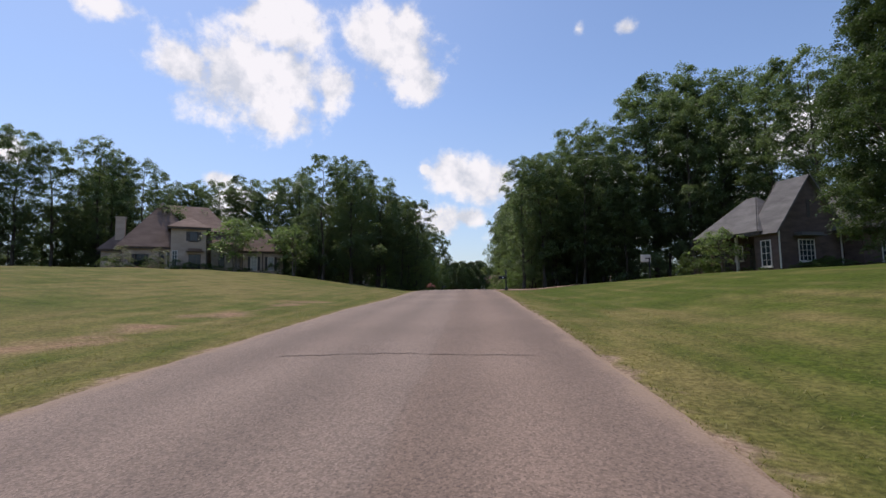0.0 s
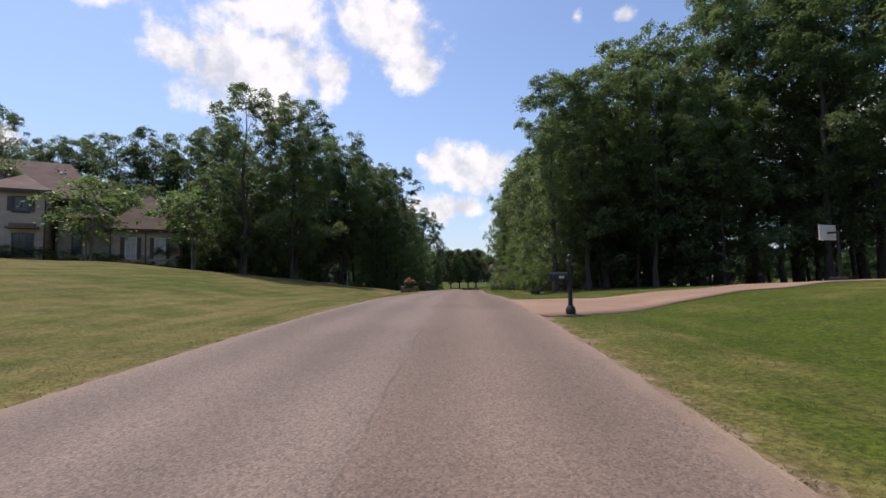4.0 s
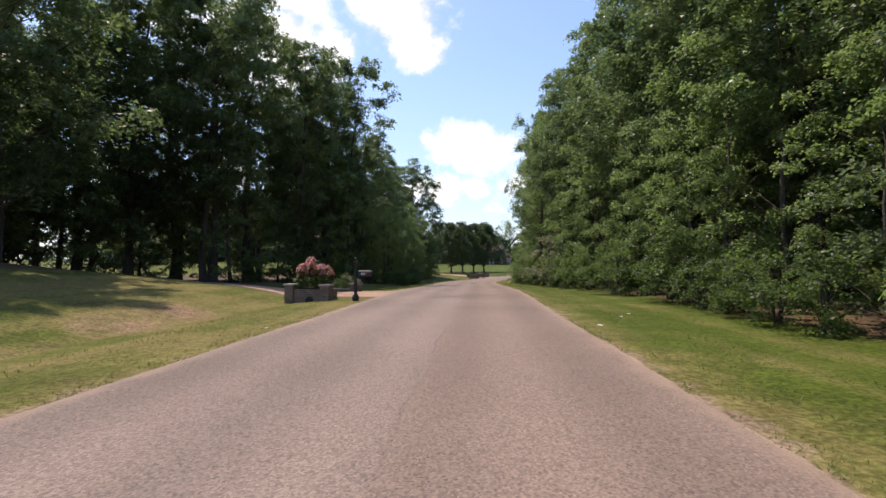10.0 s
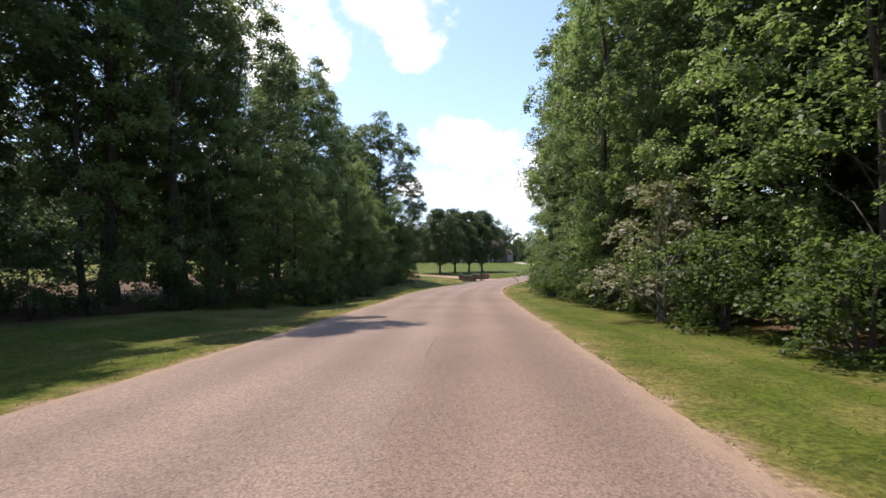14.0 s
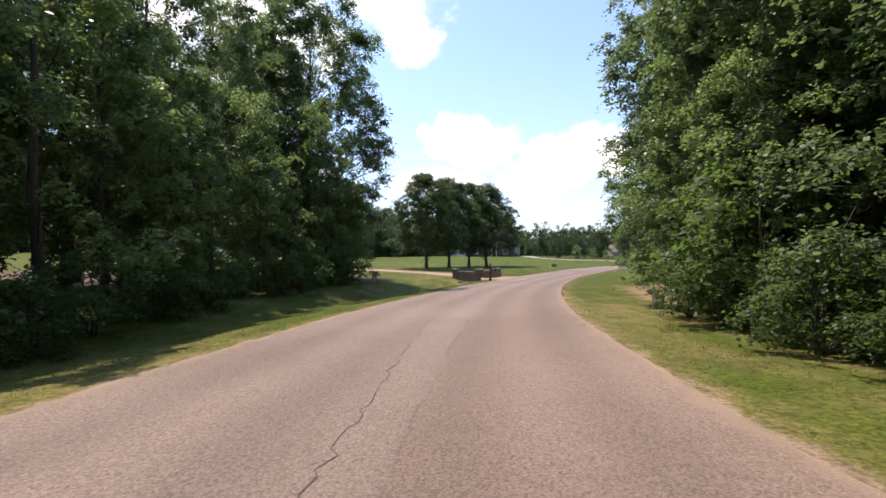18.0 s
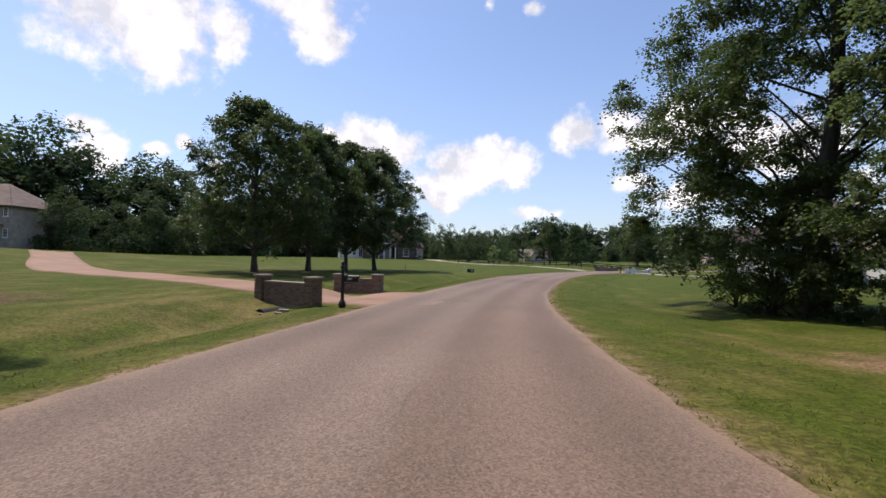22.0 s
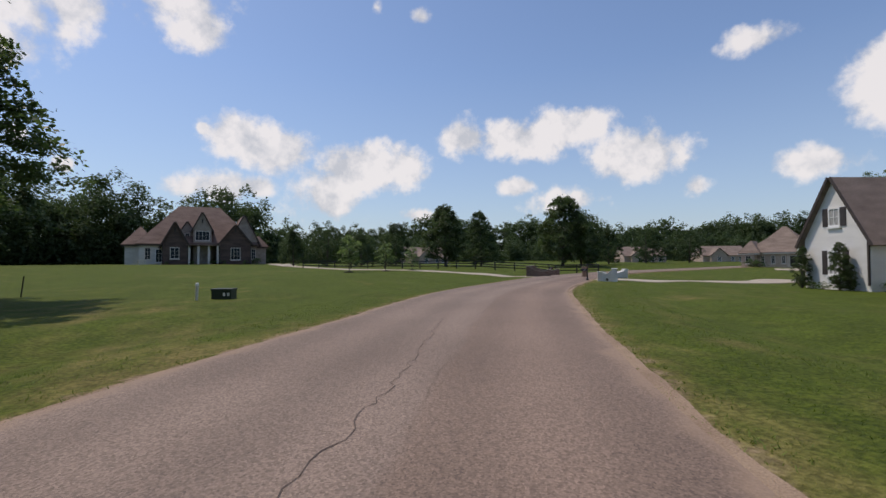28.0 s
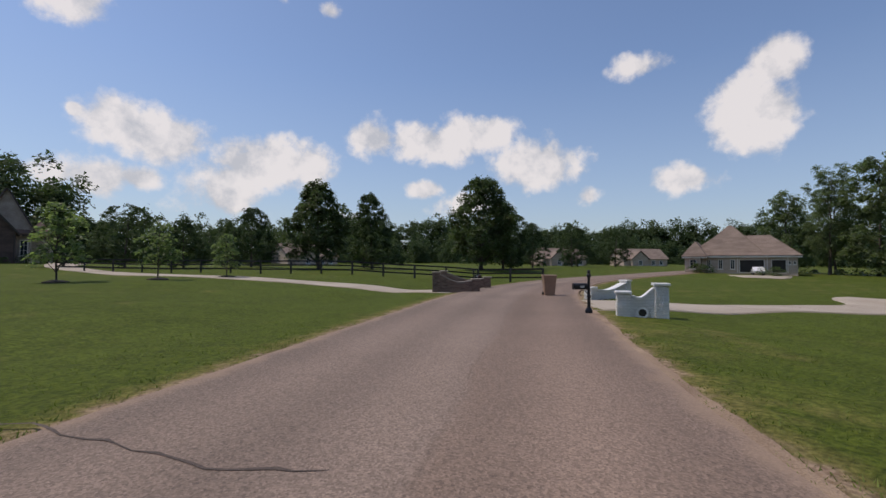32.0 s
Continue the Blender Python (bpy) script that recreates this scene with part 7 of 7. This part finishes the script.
tagged(az, "pink azalea in bloom beside the tan house", "shrub")
at_b = lambda u, v: (28.1 + u * 0.208 + v * 0.978, 38.8 - u * 0.978 + v * 0.208)
round_shrubs([(*at_b(u, v), z) for u, v, z in ((0.9, 0.8, 0.5), (1.0, 1.9, 0.6), (1.1, 3.0, 0.7), (1.0, 4.2, 0.75), (1.0, 5.4, 0.7), (-0.8, -0.8, 0.4), (-2.4, -0.9, 0.45), (-4.8, -0.9, 0.6), (-5.8, -0.7, 0.7), (-6.8, -0.5, 0.6), (2.6, 8.0, 0.75), (2.7, 10.0, 0.8))], "low rounded shrub before the dark brick house", "brick house shrubs", 1)
x, y = at_b(-7.6, -1.3)
tagged(stand(BUSH[1], x, y, 20, 1.25, 0.03, 1.2), "tall shrub before the dark brick house", "shrub")
x, y = at_b(-4.3, -1.5)
tagged(stand(CRAPE, x, y, 60, 0.85, 0.05), "small flowering tree before the dark brick house", "tree")
CYPRESS = forest_tree("cypress", 151, 2.5, 0.42, 0.05, 0.05, 40, 5, 70, 0.06, LEAF_LAWN, bough=0.26, clump=0.16, shape="egg")
at_d = lambda u, v: (57.0 - u * 0.381 + v * 0.925, 185.25 - u * 0.925 - v * 0.381)
for u, v, sz in ((-3.8, -0.55, 0.95), (-1.35, -0.55, 1.0), (-0.75, -0.5, 0.55), (11.0, 4.4, 0.95), (11.0, 5.2, 0.8)):
    x, y = at_d(u, v)
    tagged(stand(CYPRESS, x, y, u * 90, sz), "narrow dark evergreen against the white house", "shrub", "narrow evergreens")
round_shrubs([(*at_d(u, v), z) for u, v, z in ((-2.9, -0.7, 0.22), (-2.2, -0.7, 0.22), (0.5, 0.6, 0.28), (1.3, 1.2, 0.3), (4.2, -1.9, 0.25), (5.9, -2.0, 0.24), (7.2, -2.0, 0.28), (8.3, -2.0, 0.25), (9.6, -2.0, 0.3), (11.1, -1.2, 0.28), (11.2, 0.6, 0.25), (11.2, 2.2, 0.28))], "small rounded shrub in the bed of the white house", "white house shrubs")
at_c = lambda u, v: (9.8 + u * 1.198, 267.0 + u * 0.063 + v * 1.2)
round_shrubs([(*at_c(u, v), z) for u, v, z in ((9.2, -1.2, 0.4), (12.0, -0.9, 0.45), (13.4, -1.1, 0.4), (16.6, -1.1, 0.4), (6.0, -1.0, 0.3), (18.2, 0.4, 0.6))], "garden shrub before the gabled house", "gabled house shrubs")
round_shrubs([(108.2, 212.7, 0.6), (107.8, 214.1, 0.5), (108.6, 221.4, 0.6), (109.0, 222.9, 0.7)], "garden shrub before the brown-roofed house", "brown-roofed house shrubs")
park(CYPRESS)

# scraps on the verge
for k, (x, y, sz) in enumerate(((6.35, 70.8, 0.07), (7.4, 72.4, 0.05), (7.9, 73.2, 0.05), (-0.6, 70.2, 0.04), (9.7, 66.8, 0.06))):
    bm = bmesh.new()
    bmesh.ops.create_icosphere(bm, subdivisions=2, radius=sz)
    for v in bm.verts:
        v.co.z *= 0.22
        v.co += Vector((noise.noise(v.co * 9), noise.noise(v.co * 7 + Vector((3, 0, 0))), 0)) * sz * 0.3
    ob = part("paper_scrap", bm, BAR)
    ob.matrix_world = pose(x, y, gz(x, y) + sz * 0.1, 0, 8, 50 * k)
    tagged(ob, "pale crumpled scrap lying on the grass", "litter", "scraps on the verge")


# ---- grass along the road ----
def blades(name, s0, s1, side, depth, per_m2, seed, mat, label, h=(0.018, 0.05)):
    rng = np.random.RandomState(seed)
    n = int((s1 - s0) * depth * per_m2)
    s = rng.uniform(s0, s1, n)
    e = rng.uniform(0, 1, n) ** 2.0 * depth - 0.16
    edge = np.array([edge_r(v) if side > 0 else -edge_l(v) for v in np.arange(s0, s1 + 1)])
    d = side * (np.interp(s, np.arange(s0, s1 + 1), edge) + e)
    x, y = np.interp(s, LINE_S, LINE[:, 0]), np.interp(s, LINE_S, LINE[:, 1])
    tx, ty = np.interp(s, LINE_S, TANG[:, 0]), np.interp(s, LINE_S, TANG[:, 1])
    x, y = x + d * ty, y - d * tx
    clump = wave(x, y, 1.3, seed) + wave(x, y, 0.5, seed + 1)
    keep = clump > -0.6
    for v, w in drives_xy:
        keep &= np.hypot(x - v[0], y - v[1]) > w
    x, y = x[keep], y[keep]
    z = land(x, y)
    m = len(x)
    a = rng.uniform(0, 6.283, m)
    hh = rng.uniform(*h, m) * (0.8 + 0.3 * clump[keep])
    wd = rng.uniform(0.005, 0.011, m)
    lean = rng.uniform(0.4, 1.6, m) * hh
    b = rng.uniform(0, 6.283, m)
    p = np.stack([x, y, z - 0.01], 1)
    sd = np.stack([np.cos(a), np.sin(a), np.zeros(m)], 1) * wd[:, None]
    tip = p + np.stack([np.cos(b) * lean, np.sin(b) * lean, hh], 1)
    ob = soup(name, np.stack([p - sd, p + sd, tip], 1), 3, mat)
    return tagged(ob, label, "grass", kind="stuff")


drives_xy = [((4.5, 42.2), 5.2), ((8.5, 43.0), 3.2), ((-0.6, 82.2), 3.2), ((-4, 83), 2.4), ((13.1, 158.1), 4.0), ((9.5, 160.4), 3.0), ((51.5, 200.8), 2.6), ((55.0, 198.6), 1.8), ((54.0, 208.0), 1.8)]
GRASS_DRY = material("dry_grass_blades", (0.15, 0.145, 0.04), (0.33, 0.29, 0.11), 0.7, 0.6, 6.0, 0.0, island=0.6, translucent=0.3)
GRASS = material("green_grass_blades", (0.080, 0.120, 0.018), (0.190, 0.235, 0.055), 0.7, 0.6, 6.0, 0.0, island=0.6, translucent=0.3)
blades("verge_grass", 2, 88, -1, 3.5, 190, 1, GRASS_DRY, "dry mown grass along the road edge")
blades("verge_grass", 2, 60, 1, 3.5, 190, 2, GRASS_DRY, "yellowish mown grass along the road edge")
blades("verge_grass", 60, 150, 1, 3.5, 190, 3, GRASS, "green mown grass along the road edge")
blades("verge_grass", 88, 160, -1, 3.0, 190, 4, GRASS, "shaded grass along the road edge")
blades("verge_grass", 160, 210, -1, 3.5, 190, 5, GRASS, "lush mown grass along the road edge")
blades("verge_grass", 150, 210, 1, 3.5, 190, 6, GRASS, "mown grass along the road edge")


# ---- the cut bank of the ditch below the oaks, and the pipe under the drive ----
def cut_bank(s0, s1, d0, d1, peak):
    n = 60
    top, face, edge = [], [], []
    r = random.Random(77)
    for k in range(n + 1):
        u = k / n
        s, d = s0 + (s1 - s0) * u, d0 + (d1 - d0) * u + r.uniform(-0.06, 0.06)
        h = float(np.interp(u, [0, 0.06, 0.35, 0.6, 0.75, 0.9, 1.0], [0.05, 1.0, 0.8, 0.25, 0.35, 0.25, 0.0])) * peak * r.uniform(0.85, 1.15) + 0.01
        row = []
        for off, lift in ((-1.7, -0.05), (-1.1, h * 0.55), (-0.5, h * 0.9), (0.0, h), (0.07, h - 0.05)):
            x, y = spot(s, d + off)
            row.append((x, y, gz(x, y) + lift))
        top += row
        x, y = spot(s, d + 0.02)
        lip = row[-1][2] - 0.01
        face.append((x, y, lip))
        x2, y2 = spot(s, d - 0.10)
        face.append((x2, y2, lip - h * 0.6))
        x3, y3 = spot(s, d + 0.25)
        face.append((x3, y3, gz(x3, y3) - 0.06))
    root = mesh_object("ditch_bank", top, [(5 * k + c, 5 * k + c + 1, 5 * k + c + 6, 5 * k + c + 5) for k in range(n) for c in range(4)], ground.data.materials[0], smooth=True)
    rim = root.data.attributes.new("rim", "FLOAT", "POINT")
    rim.data.foreach_set("value", np.full(len(root.data.vertices), 5.0))
    tone = root.data.color_attributes.new("turf", "FLOAT_COLOR", "POINT")
    tone.data.foreach_set("color", np.tile([0.35, 0.0, 0.0, 6.0], len(root.data.vertices)))
    tagged(root, "grassy lip of a cut ditch bank below the oaks", "bank", kind="structure")
    mesh_object("soil_face", face, [(3 * k + c, 3 * k + c + 1, 3 * k + c + 4, 3 * k + c + 3) for k in range(n) for c in range(2)], SOIL, root)


cut_bank(160.5, 178.0, -5.9, -5.3, 0.13)

dp = new("drain_pipe")
dp.matrix_world = pose(8.55, 155.6, gz(8.55, 155.6) - 0.16, 90, 0, -40)
tagged(dp, "dark drain pipe end below the brick wing wall", "pipe")
# whole pipe takes the openings' shade colour, so its bore is painted dark
part("pipe", lathe([(0.26, -0.35), (0.26, 0.5), (0.21, 0.5), (0.21, -0.3), (0.19, -0.32)], 18), SHADOW_IN, dp)
for k, (x, y, w) in enumerate(((9.0, 155.1, 0.34), (8.9, 154.7, 0.22), (8.3, 154.9, 0.2))):
    bm = boxes((-w / 2, -w * 0.35, -0.08, w / 2, w * 0.35, w * 0.3), bevel=w * 0.12)
    st = part("stone", bm, CAP_STONE)
    st.matrix_world = pose(x, y, gz(x, y), 6 * k, 4, 50 * k)
    tagged(st, "loose pale stone in the ditch by the pipe", "stone", "ditch stones")


# ---- far woods: one mass of leaf clumps along the horizon ----
def far_woods(name, rows, label, leaf=1.3, seed=5, per=44):
    """rows: (x0, y0, x1, y1, height) lines of distant trees."""
    rng = np.random.RandomState(seed)
    out = []
    for x0, y0, x1, y1, h in rows:
        ln = math.hypot(x1 - x0, y1 - y0)
        n = max(int(ln / 3.2), 2)
        for k in range(n):
            u = (k + rng.uniform(-0.4, 0.4)) / n
            x, y = x0 + (x1 - x0) * u + rng.uniform(-4, 4), y0 + (y1 - y0) * u + rng.uniform(-4, 4)
            hh, base = h * rng.uniform(0.72, 1.18), gz(x, y) if abs(x) < 200 and y < 300 else -1.5
            m = 26
            v = rng.normal(size=(m, 3))
            v /= np.linalg.norm(v, axis=1)[:, None]
            c = np.array([x, y, base + hh * 0.45]) + v * [hh * 0.36, hh * 0.36, hh * 0.52] * rng.uniform(0.5, 1, (m, 1))
            low = np.array([x, y, base + hh * 0.12]) + rng.uniform(-1, 1, (9, 3)) * [hh * 0.4, hh * 0.4, hh * 0.10]
            c = np.concatenate([c, low])
            m = len(c)
            out.append(leaves(rng, c, np.full((m, 3), hh * 0.15), per, leaf * 0.40 * min(hh, 26) / 12, corners=3))
    ob = soup(name, np.concatenate(out), 3, LEAF_FAR)
    return tagged(ob, label, "woods", kind="stuff")


far_woods("far_woods", [(-75, 170, -60, 235, 20), (-62, 232, -10, 268, 21), (-14, 284, 36, 308, 19), (-90, 185, -30, 270, 25), (-14, 282, 0, 318, 19), (-34, 226, -8, 262, 12)], "dense mixed woods closing off the lawns", 1.05, 5, 110)
far_woods("far_woods", [(20, 300, 130, 330, 10.5), (125, 315, 260, 280, 11), (30, 285, 120, 300, 7), (120, 285, 230, 255, 6.5), (-40, 420, 120, 410, 20), (120, 410, 400, 380, 28), (330, 380, 420, 100, 30), (240, 275, 300, 160, 12), (170, 170, 230, 100, 16)], "hazy line of distant trees", 1.5, 8, 64)
far_woods("far_woods", [(-120, -40, -110, 120, 16), (110, -60, 70, 40, 16), (-100, -90, 110, -100, 16)], "woods around the neighbourhood", 2.2, 12)

for pattern in (*TALL, *EDGE, *THIN, *FILL, WEEP, SPREAD, CEDAR, *PIN, BIG, *BUSH, PALE, *FAR, *DENSE, *YOUNG, CRAPE):
    park(pattern)
